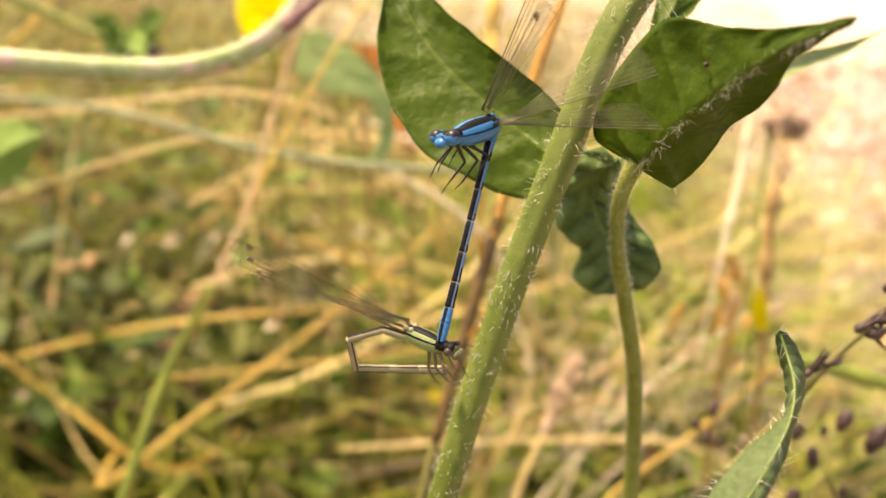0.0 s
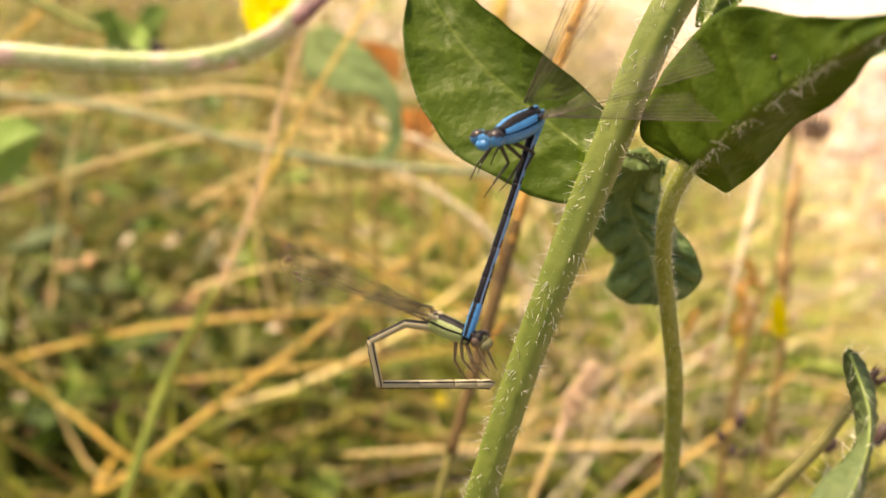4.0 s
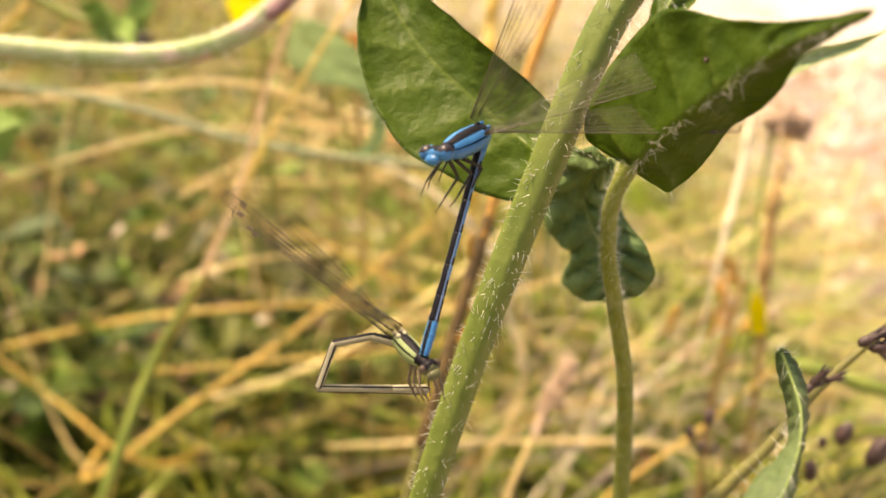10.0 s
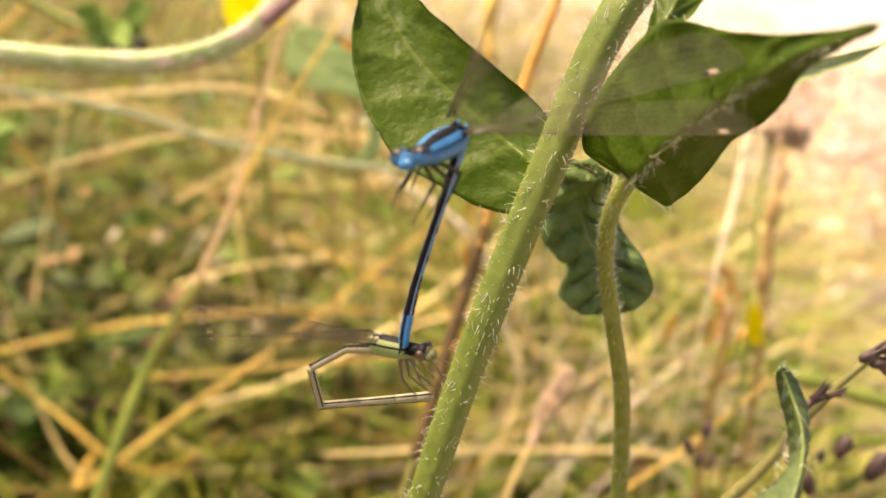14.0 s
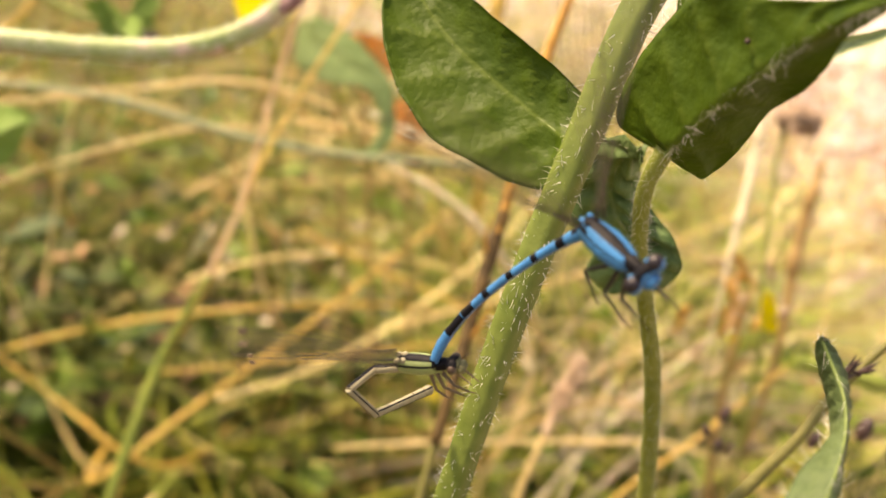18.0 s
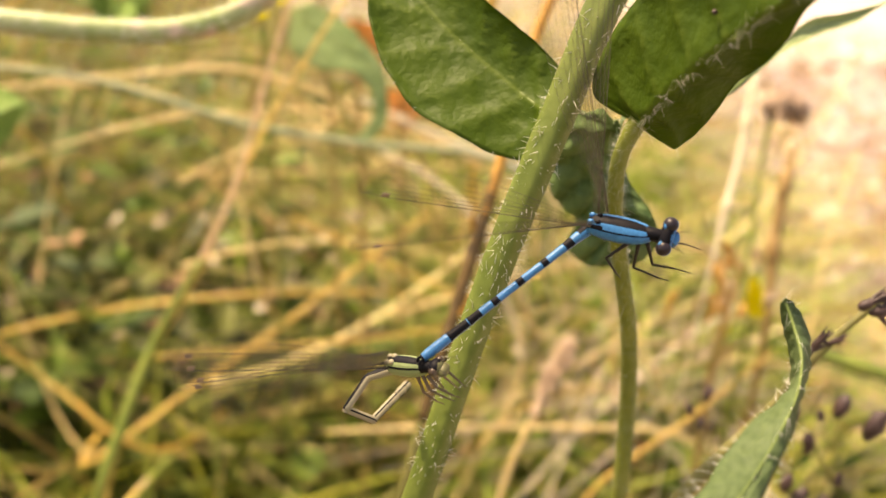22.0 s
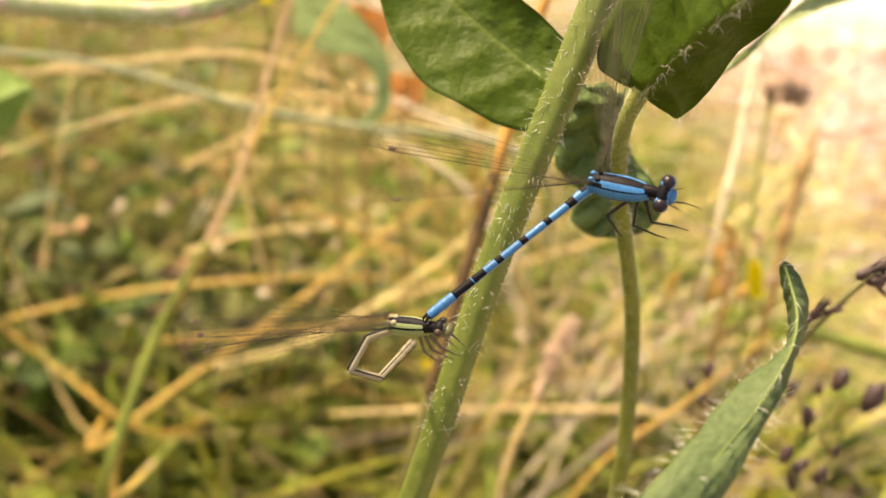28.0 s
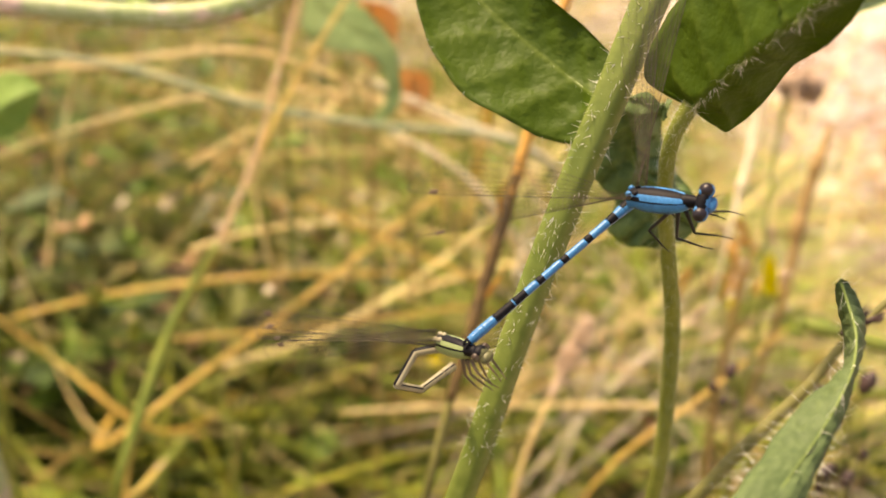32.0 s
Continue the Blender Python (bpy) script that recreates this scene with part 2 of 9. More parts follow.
def tube(bm, pts, radii, n=24, sides=8, lumps=0.0, ribs=0, flat=1.0, rib_high=0.09, rib_turn=0.0):
    """A capped tube through pts whose radius follows the list radii."""
    line = spline(pts, n)
    rings = []
    for i, (q, (way, side, up)) in enumerate(zip(line, frames(line))):
        r = ramp_at(radii, i / n)
        ring = []
        for k in range(sides):
            a = 2 * math.pi * k / sides
            rr = r * (1 + (rib_high * math.cos(ribs * (a + rib_turn)) if ribs else 0) + lumps * noise.noise(q * 260 + Vector((k, 0, 0))))
            ring.append(bm.verts.new(q + side * (rr * math.cos(a)) + up * (rr * flat * math.sin(a))))
        rings.append(ring)
    for a, b in zip(rings, rings[1:]):
        for k in range(sides):
            bm.faces.new((a[k], a[(k + 1) % sides], b[(k + 1) % sides], b[k])).smooth = True
    bm.faces.new(rings[0][::-1])
    bm.faces.new(rings[-1])
    return line


def blob(bm, at, r, way=(0, 0, 1), stretch=1.0, n=8, rough=0.0):
    """A rounded lump, stretched along way."""
    q = Vector(way).to_track_quat("Z", "Y").to_matrix().to_4x4()
    made = bmesh.ops.create_uvsphere(bm, u_segments=n, v_segments=max(5, n * 2 // 3), radius=r, matrix=Matrix.Translation(at) @ q @ Matrix.Diagonal((1, 1, stretch, 1)))
    for v in made["verts"]:
        if rough:
            v.co += (v.co - Vector(at)) * rough * noise.noise(v.co * 2.5 / r)
        for fc in v.link_faces:
            fc.smooth = True


def part(name, bm, mat, parent, label="", local=False):
    """Links a bmesh as one mesh object under a thing or a part."""
    me = bpy.data.meshes.new(name)
    bm.to_mesh(me)
    bm.free()
    for m in mat if isinstance(mat, (list, tuple)) else [mat]:
        me.materials.append(m)
    ob = new(name, me)
    if parent is not None:
        ob.parent = parent
        if not local and parent.type == "EMPTY":
            ob.matrix_parent_inverse = parent.matrix_basis.inverted()
    return tagged(ob, label)


def thing(name, base, label, category, group="", kind=""):
    ob = new(name)
    ob.empty_display_size = 0.01
    ob.matrix_basis = Matrix.Translation(base)
    return tagged(ob, label, category, group, kind)


def bristles(bm, pts, radii, count, length, seed, lean=0.25, thick=0.00007, span=(0.0, 1.0)):
    """Stiff hairs all round a stem."""
    rnd = random.Random(seed)
    line = spline(pts, 60)
    fr = frames(line)
    for _ in range(count):
        u = rnd.uniform(*span)
        i = min(int(u * 60), 59)
        way, side, up = fr[i]
        a = rnd.uniform(0, 2 * math.pi)
        out = side * math.cos(a) + up * math.sin(a)
        q = line[i].lerp(line[i + 1], u * 60 - i) + out * ramp_at(radii, u) * 0.93
        tip = (out + way * rnd.uniform(-lean, lean) + Vector((rnd.gauss(0, 0.2), rnd.gauss(0, 0.2), rnd.gauss(0, 0.2)))).normalized()
        hair(bm, q, tip, length * rnd.uniform(0.45, 1.25), thick)


def hair(bm, q, tip, ln, thick):
    s = tip.orthogonal().normalized()
    t = tip.cross(s)
    ring = [bm.verts.new(q + (s * math.cos(b) + t * math.sin(b)) * thick * 1.6) for b in (0, 2.1, 4.2)]
    mid = [bm.verts.new(q + tip * ln * 0.35 + (s * math.cos(b) + t * math.sin(b)) * thick * 0.8) for b in (0, 2.1, 4.2)]
    end = bm.verts.new(q + tip * ln + s * ln * 0.12)
    for k in range(3):
        bm.faces.new((ring[k], ring[(k + 1) % 3], mid[(k + 1) % 3], mid[k]))
        bm.faces.new((mid[k], mid[(k + 1) % 3], end))


def leaf(name, edge_a, mid, edge_b, mat, parent, label="", bulge=0.0012, veins=7, thick=0.00035, wavy=0.0004, hairs=90, hair_len=0.0011, seed=1, rib=0.0006, rib_share=0.5, hair_thick=0.000014):
    """A leaf blade between two edges and its midrib, quilted between side veins, with a raised rib and hairs on rib and margin."""
    n, m = 56, 14
    a, c, b = spline(edge_a, n), spline(mid, n), spline(edge_b, n)
    rnd = random.Random(seed)
    bm = bmesh.new()
    vein = bm.verts.layers.float.new("vein")
    grid = []
    for i in range(n + 1):
        row = []
        for j in range(-m, m + 1):
            v = abs(j) / m
            edge = a[i] if j < 0 else b[i]
            q = c[i].lerp(edge, v)
            row.append(q)
        grid.append(row)
    top, under = [], []
    for i in range(n + 1):
        r1, r2 = [], []
        for k in range(2 * m + 1):
            q = grid[i][k]
            du = grid[min(i + 1, n)][k] - grid[max(i - 1, 0)][k]
            dv = grid[i][min(k + 1, 2 * m)] - grid[i][max(k - 1, 0)]
            nor = du.cross(dv)
            nor = nor.normalized() if nor.length > 1e-12 else Vector((0, -1, 0))
            v = abs(k - m) / m
            phase = (i / n * veins - v * 1.15 + (0.35 if k < m else 0)) + 0.10 * noise.noise(q * 130)
            ridge = abs((phase % 1.0) - 0.5) * 2
            fade = min(1, 4 * v * (1.02 - v)) * min(1, 6 * (1 - i / n))
            lift = bulge * fade * (1 - ridge**3) * 0.45 + bulge * 0.45 * noise.noise(q * 160) * v + bulge * 0.12 * noise.noise(q * 700)
            lift += wavy * v**3 * 3 * noise.noise(q * 110 + Vector((7, 3, 1)))
            nudge = dv.normalized() * (wavy * 0.7 * noise.noise(q * 330)) if v > 0.95 and dv.length else Vector()
            p = q + nor * lift + nudge
            v1, v2 = bm.verts.new(p), bm.verts.new(p - nor * thick * (0.25 + 0.75 * (1 - v)))
            v1[vein] = v2[vein] = max(0.6 * max(0.0, ridge - 0.86) / 0.14 * (1 - v * 0.6), 0.6 if k == m else 0.0)
            r1.append(v1), r2.append(v2)
        top.append(r1), under.append(r2)
    for i in range(n):
        for k in range(2 * m):
            bm.faces.new((top[i][k], top[i][k + 1], top[i + 1][k + 1], top[i + 1][k])).smooth = True
            bm.faces.new((under[i][k + 1], under[i][k], under[i + 1][k], under[i + 1][k + 1])).smooth = True
        for k in (0, 2 * m):
            bm.faces.new((top[i][k], top[i + 1][k], under[i + 1][k], under[i][k]))
    for i in (0, n):
        for k in range(2 * m):
            bm.faces.new((top[i][k], under[i][k], under[i][k + 1], top[i][k + 1]))
    bmesh.ops.remove_doubles(bm, verts=bm.verts, dist=1e-6)
    ob = part(name, bm, mat, parent, label)
    bm = bmesh.new()
    tube(bm, [q for q in c[:: max(1, n // 8)]], [rib, rib * 0.8, rib * 0.5, rib * 0.2], 40, 8)
    part("midrib", bm, MIDRIB, ob, "pale raised midrib")
    bm = bmesh.new()
    for _ in range(hairs):
        i = rnd.randrange(0, n - 1)
        which = rnd.random()
        if which < rib_share:
            q, out = c[i], Vector((rnd.gauss(0, 0.6), -1, rnd.gauss(0, 0.8)))
        elif which < 0.5 + rib_share / 2:
            q, out = a[i], (a[i] - c[i]).normalized() + Vector((rnd.gauss(0, 0.3), rnd.gauss(0, 0.5), rnd.gauss(0, 0.3)))
        else:
            q, out = b[i], (b[i] - c[i]).normalized() + Vector((rnd.gauss(0, 0.3), rnd.gauss(0, 0.5), rnd.gauss(0, 0.3)))
        hair(bm, q, out.normalized(), hair_len * rnd.uniform(0.4, 1.3), hair_thick)
    tagged(part("hairs", bm, BRISTLE, ob, "short white bristly hairs"), kind="stuff")
    return ob


# ---- ground ----
def ground_sheet():
    bm = bmesh.new()
    steps = [-60, -20, -8, -4, -2.5, *[-1.6 + 0.1 * k for k in range(33)], 2.5, 4, 8, 20, 60]
    rows = []
    for y in steps:
        rows.append([bm.verts.new((x, y + 1.0, 0.012 * noise.noise(Vector((x * 3, y * 3, 0))) if max(abs(x), abs(y)) < 3 else 0)) for x in steps])
    for a, b in zip(rows, rows[1:]):
        for k in range(len(steps) - 1):
            bm.faces.new((a[k], a[k + 1], b[k + 1], b[k])).smooth = True
    tagged(part("ground", bm, SOIL, None, "brown soil with dry litter and moss"), kind="structure")
    bm = bmesh.new()
    left, right = [], []
    for k in range(240):
        y = -9 + k * 0.075
        wob = 0.07 * noise.noise(Vector((y * 2, 3, 0))) + 0.05 * noise.noise(Vector((y * 7, 3, 0)))
        left.append(bm.verts.new((0.16 + 0.17 * y + wob, y, 0.016)))
        right.append(bm.verts.new((1.75 + 0.3 * y + 0.06 * noise.noise(Vector((y * 4, 7, 0))), y, 0.016)))
    for a, b, c, d in zip(left, right, right[1:], left[1:]):
        bm.faces.new((a, b, c, d))
    tagged(part("path", bm, SAND, None, "trodden sandy path with dry litter"), kind="structure")
    bm = bmesh.new()
    near, far = [], []
    for k in range(420):
        x = -6 + k * 0.04
        edge = 0.30 * noise.noise(Vector((x * 1.7, 9, 0))) + 0.30 * noise.noise(Vector((x * 5, 4, 0))) + 0.12 * noise.noise(Vector((x * 15, 2, 0)))
        near.append(bm.verts.new((x, 1.75 + max(0.0, -x) * 1.3 + max(0, 0.4 - x) * 0.3 + edge, 0.024)))
        far.append(bm.verts.new((x * 4, 40, 0.024)))
    for a, b, c, d in zip(near, near[1:], far[1:], far):
        bm.faces.new((a, b, c, d))
    bm2 = bmesh.new()
    near, far = [], []
    for k in range(160):
        x = -0.2 + k * 0.018
        edge = 0.22 * noise.noise(Vector((x * 2.3, 19, 0))) + 0.16 * noise.noise(Vector((x * 8, 14, 0)))
        near.append(bm2.verts.new((x, 1.28 + max(0, 0.4 - x) * 0.7 + edge, 0.020)))
        far.append(bm2.verts.new((x, 2.6, 0.020)))
    for a, b, c, d in zip(near, near[1:], far[1:], far):
        bm2.faces.new((a, b, c, d))
    tagged(part("dry_verge", bm2, VERGE, None, "pale dusty ground where the path meets the dry field"), kind="structure")
    tagged(part("sunlit_field", bm, PALE, None, "pale dry field beyond the meadow, sunlight painted into its colour"), kind="structure")


ground_sheet()


def blades(name, mat, count, seed, high, wide, bend, area, label, tip_up=True):
    """Grass as one mesh: bent ribbons that taper to a point."""
    rnd = random.Random(seed)
    verts, faces = [], []
    while count > 0:
        x, y = area(rnd)
        h = rnd.uniform(*high) * (1.0 if x < 0.14 + 0.12 * y else 0.5)
        z0 = -0.01
        turn, lean = rnd.uniform(0, 2 * math.pi), bend * (0.4 + abs(rnd.gauss(0, 0.8)))
        way = Vector((math.cos(turn), 0.7 * math.sin(turn), 0))
        if y > 0 and abs(x) < 0.9 and (y + way.y * lean * h) * 0.927 + (0.38 - h) * 0.375 < 0.44:
            continue
        count -= 1
        side = Vector((-way.y, way.x, 0)).lerp(Vector((1, 0, 0)), 0.4).normalized() * rnd.uniform(*wide) * 0.5
        base = len(verts)
        for k in range(6):
            u = k / 5
            q = Vector((x, y, z0)) + way * (lean * h * u**1.7) + Vector((0, 0, h * (u - 0.35 * min(lean, 1.6) * u * u * (1 if tip_up else 1.3))))
            q += Vector((rnd.gauss(0, 0.002), rnd.gauss(0, 0.002), 0))
            w = side * (1 - u**2.2 * 0.92)
            verts += [q - w, q + w]
        faces += [(base + 2 * k, base + 2 * k + 1, base + 2 * k + 3, base + 2 * k + 2) for k in range(5)]
    me = bpy.data.meshes.new(name)
    me.from_pydata(verts, [], faces)
    me.materials.append(mat)
    me.polygons.foreach_set("use_smooth", [True] * len(faces))
    tagged(new(name, me), label, "grass", kind="stuff")


def left_meadow(rnd):
    while True:
        y = 0.34 + 2.4 * rnd.random() ** 1.6
        x = rnd.uniform(-0.75, 0.40) * (y + 0.25)
        if x < 0.13 + 0.16 * y + rnd.gauss(0, 0.05):
            return x, y


def dry_meadow(rnd):
    """Drier towards the path and farther off."""
    while True:
        x, y = left_meadow(rnd)
        if rnd.random() < 0.25 + 0.75 * min(1.0, max(0.0, (x / (y + 0.25) + 0.42) / 0.4)) or (y > 1.1 and rnd.random() < 0.5):
            return x, y


def herb_meadow(rnd):
    """Greener away from the path and close by."""
    while True:
        x, y = left_meadow(rnd)
        if rnd.random() < min(1.0, max(0.12, 0.35 - 1.6 * x / (y + 0.25))) and rnd.random() < 1.5 - y * 0.6:
            return x, y


def right_meadow(rnd):
    y = 0.38 + 1.9 * rnd.random() ** 1.4
    return (rnd.uniform(0.05, 0.33) if rnd.random() < 0.92 else rnd.uniform(0.4, 0.75)) * (y + 0.2), y


def everywhere(rnd):
    return left_meadow(rnd) if rnd.random() < 0.75 else right_meadow(rnd)


blades("dry_meadow_grass", GRASS_DRY, 1400, 11, (0.10, 0.25), (0.0016, 0.004), 1.5, dry_meadow, "dry yellow and straw-coloured meadow grass, tangled")
blades("green_meadow_grass", GRASS_GREEN, 4800, 12, (0.05, 0.21), (0.003, 0.0075), 1.2, left_meadow, "green grass blades between the dry straw")
blades("sparse_green_grass", GRASS_GREEN, 480, 14, (0.04, 0.18), (0.003, 0.007), 1.2, right_meadow, "thin green grass along the path")
blades("sparse_dry_grass", GRASS_BLEACHED, 700, 13, (0.04, 0.20), (0.0012, 0.003), 1.6, right_meadow, "sparse bleached grass along the sandy path")


def lying_straw(name, mat, count, seed, area, label, high, thick):
    """Broken straws that lie across one another, as one mesh of thin three-sided rods."""
    rnd = random.Random(seed)
    verts, faces = [], []
    while count > 0:
        x, y = area(rnd)
        z, ln = rnd.uniform(*high), rnd.uniform(0.06, 0.26)
        turn, rise = rnd.uniform(0, math.pi), rnd.gauss(0, 0.45)
        d = Vector((math.cos(turn), 0.45 * math.sin(turn), rise)).normalized()
        a, c = Vector((x, y, z)) - d * ln / 2, Vector((x, y, z)) + d * ln / 2
        if min(a.z, c.z) < 0.0 or min(q.y * 0.927 + (0.38 - q.z) * 0.375 for q in (a, c)) < 0.44:
            continue
        count -= 1
        s = d.orthogonal().normalized()
        t = d.cross(s)
        r, sag = rnd.uniform(*thick), Vector((0, 0, rnd.gauss(0, 0.028)))
        base = len(verts)
        for u in (0, 0.17, 0.33, 0.5, 0.67, 0.83, 1):
            q = a.lerp(c, u) + sag * (4 * u * (1 - u))
            verts += [q + (s * math.cos(g) + t * math.sin(g)) * r * (1 - 0.4 * u) for g in (0, 2.09, 4.19)]
        for k in range(6):
            faces += [(base + 3 * k + i, base + 3 * k + (i + 1) % 3, base + 3 * k + 3 + (i + 1) % 3, base + 3 * k + 3 + i) for i in range(3)]
    me = bpy.data.meshes.new(name)
    me.from_pydata(verts, [], faces)
    me.materials.append(mat)
    tagged(new(name, me), label, "straw", kind="stuff")


lying_straw("tangled_straw", GRASS_DRY, 420, 31, dry_meadow, "tangled broken golden straw lying through the meadow", (0.03, 0.24), (0.0006, 0.0012))
lying_straw("golden_straw_tangle", STRAW_TANGLE, 340, 33, left_meadow, "thin bright golden straws criss-crossing the meadow", (0.03, 0.26), (0.0005, 0.0012))
lying_straw("straw_litter", GRASS_BLEACHED, 450, 32, right_meadow, "bleached straw litter on the path edge", (0.01, 0.12), (0.0005, 0.0011))


def path_edge(rnd):
    """The low green fringe that runs along the path close by."""
    while True:
        y = rnd.uniform(0.42, 1.15)
        x = rnd.gauss(0.10, 0.06) * (y + 0.2) / 0.8
        if x > 0.02 and rnd.random() < 0.35 + 0.65 * max(0.0, noise.noise(Vector((x * 9, y * 9, 2))) + 0.4):
            return x, y


def near_fringe(rnd):
    """Low growth at the foot of the pods."""
    return rnd.uniform(0.06, 0.24), rnd.uniform(0.44, 0.72)


blades("fringe_grass", GRASS_FRESH, 2000, 15, (0.06, 0.22), (0.003, 0.008), 1.1, path_edge, "yellow-green grass fringe beside the path")
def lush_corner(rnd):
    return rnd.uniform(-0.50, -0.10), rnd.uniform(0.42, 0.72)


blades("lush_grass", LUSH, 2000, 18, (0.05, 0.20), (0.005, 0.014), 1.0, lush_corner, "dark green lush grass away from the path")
blades("near_fringe_grass", GRASS_GREEN, 380, 16, (0.05, 0.20), (0.003, 0.007), 1.2, near_fringe, "low green and brown grass under the pod stalks")
blades("near_fringe_straw", GRASS_DRY, 300, 17, (0.05, 0.20), (0.0016, 0.004), 1.5, near_fringe, "brown straw under the pod stalks")


def around(rnd):
    """The meadow behind and beside the eye."""
    while True:
        a, d = rnd.uniform(0, 2 * math.pi), 0.3 + 4.6 * rnd.random() ** 1.5
        x, y = d * math.cos(a), 0.4 + d * math.sin(a)
        on_path = 0.1 + 0.17 * y < x < 1.8 + 0.3 * y
        seen = y > 0.1 and abs(x) < 0.8 * (y + 0.3)
        near = math.hypot(x, y - 0.05) < 0.32
        if not seen and not near and (not on_path or rnd.random() < 0.10):
            return x, y


def field_edge(rnd):
    x = rnd.uniform(-4.0, 6.5)
    if 0.3 < x < 2.4 and rnd.random() < 0.8:
        x = rnd.choice((0.2, 2.45)) + rnd.gauss(0, 0.25)
    return x, 1.75 + max(0.0, -x) * 1.3 + max(0, 0.4 - x) * 0.3 + rnd.gauss(0.3, 0.45)


blades("field_edge_grass", GRASS_BLEACHED, 2600, 43, (0.06, 0.20), (0.004, 0.010), 1.4, field_edge, "bleached grass along the edge of the dry field")
blades("surrounding_grass", GRASS_GREEN, 15000, 41, (0.06, 0.20), (0.006, 0.014), 1.1, around, "green grass all round the place")
blades("surrounding_dry_grass", GRASS_DRY, 9000, 42, (0.08, 0.24), (0.004, 0.008), 1.4, around, "dry straw-coloured grass all round the place")


def dry_patch(rnd):
    """A bare patch in front of the meadow, strewn with dead leaves."""
    return rnd.gauss(-0.08, 0.05), rnd.uniform(0.47, 0.66)


def open_meadow(rnd):
    """The meadow, mostly left out in its near left corner."""
    while True:
        x, y = left_meadow(rnd)
        if y > 0.95 or x > -0.30 * (y + 0.25) or rnd.random() < 0.2:
            return x, y


def path_side(rnd):
    y = 0.6 + 1.3 * rnd.random()
    return rnd.uniform(0.16, 0.62) * (y + 0.25), y


def herbs(name, mat, count, seed, area, label, size=1.0, clear=0.42):
    rnd = random.Random(seed)
    verts, faces = [], []
    for _ in range(count):
        x, y = area(rnd)
        if x > -0.16 and noise.noise(Vector((x * 8, y * 8, 5))) < rnd.uniform(-0.5, 0.25):
            continue
        if rnd.random() < 0.16:
            x, y = near_fringe(rnd)
        z = rnd.uniform(0.01, 0.15) * (1.0 if x < 0.05 else 0.5)
        if y * 0.927 + (0.38 - z) * 0.375 < clear:
            continue
        for leafy in range(3):
            a = rnd.uniform(0, 6.28)
            d = Vector((math.cos(a), math.sin(a), rnd.uniform(-0.3, 0.7))).normalized()
            s = d.cross(Vector((rnd.gauss(0, 0.4), rnd.gauss(0, 0.4), 1))).normalized()
            ln, w = rnd.uniform(0.010, 0.032) * size, rnd.uniform(0.0015, 0.008) * size
            o, nrm = Vector((x, y, z)), d.cross(s)
            base = len(verts)
            verts += [o, o + d * ln * 0.35 + s * w - nrm * w * 0.3, o + d * ln * 0.75 + s * w * 0.8 - nrm * w * 0.4, o + d * ln, o + d * ln * 0.75 - s * w * 0.8 - nrm * w * 0.4, o + d * ln * 0.35 - s * w - nrm * w * 0.3, o + d * ln * 0.5]
            faces += [(base + 6, base + k, base + (k + 1) % 6) for k in range(6)]
    me = bpy.data.meshes.new(name)
    me.from_pydata(verts, [], faces)
    me.materials.append(mat)
    tagged(new(name, me), label, "herbs", kind="stuff")


def gravel():
    """Loose pale and brown pebbles on the path, as one mesh."""
    rnd = random.Random(77)
    verts, faces = [], []
    for _ in range(900):
        y = 0.75 + 1.9 * rnd.random()
        x = rnd.uniform(0.22, 0.72) * (y + 0.2)
        r = rnd.uniform(0.003, 0.012)
        base = len(verts)
        o, a = Vector((x, y, 0.020)), rnd.uniform(0, 6.28)
        verts += [o + Vector((math.cos(a + 1.047 * k) * r * rnd.uniform(0.8, 1.3), math.sin(a + 1.047 * k) * r * rnd.uniform(0.6, 1.0), 0)) for k in range(6)]
        verts += [o + Vector((math.cos(a + 2.094 * k) * r * 0.5, math.sin(a + 2.094 * k) * r * 0.45, r * rnd.uniform(0.35, 0.7))) for k in range(3)]
        faces += [(base + 6, base + 7, base + 8)]
        for k in range(3):
            faces += [(base + 2 * k, base + 2 * k + 1, base + 6 + k), (base + 2 * k + 1, base + 6 + (k + 1) % 3, base + 6 + k), (base + 2 * k + 1, base + (2 * k + 2) % 6, base + 6 + (k + 1) % 3)]
    me = bpy.data.meshes.new("gravel")
    me.from_pydata(verts, [], faces)
    me.materials.append(GRAVEL)
    tagged(new("gravel", me), "loose pale and brown pebbles scattered on the path", "gravel", kind="stuff")


gravel()
blades("yellow_green_grass", GRASS_FRESH, 1900, 19, (0.10, 0.26), (0.002, 0.006), 1.3, open_meadow, "yellow-green grass blades through the meadow")
herbs("fresh_herbs", HERB_BRIGHT, 620, 51, herb_meadow, "fresh green broad herb leaves low in the meadow", 1.4, 0.5)
herbs("orange_litter", LITTER_RED, 420, 52, left_meadow, "orange-brown withered leaves caught in the meadow", 0.6, 0.55)
herbs("meadow_herbs", HERB, 2300, 5, herb_meadow, "low dark green herb leaves in the meadow", 1.1, 0.52)
herbs("bleached_litter", LITTER, 260, 7, left_meadow, "scraps of bleached leaf litter in the meadow", 0.35, 0.55)
herbs("dry_patch_litter", LITTER, 130, 53, dry_patch, "cream and pinkish dead leaves on a bare patch of the meadow", 0.36, 0.55)
herbs("path_litter", LITTER_RED, 1250, 8, path_side, "orange-brown withered leaves scattered on the path", 0.7, 0.5)
herbs("pale_path_litter", LITTER, 900, 9, path_side, "bleached leaf scraps scattered on the path", 0.7, 0.5)
herbs("withered_herbs", HERB_DRY, 2000, 6, left_meadow, "withered reddish-brown leaves low in the meadow", 0.6, 0.5)


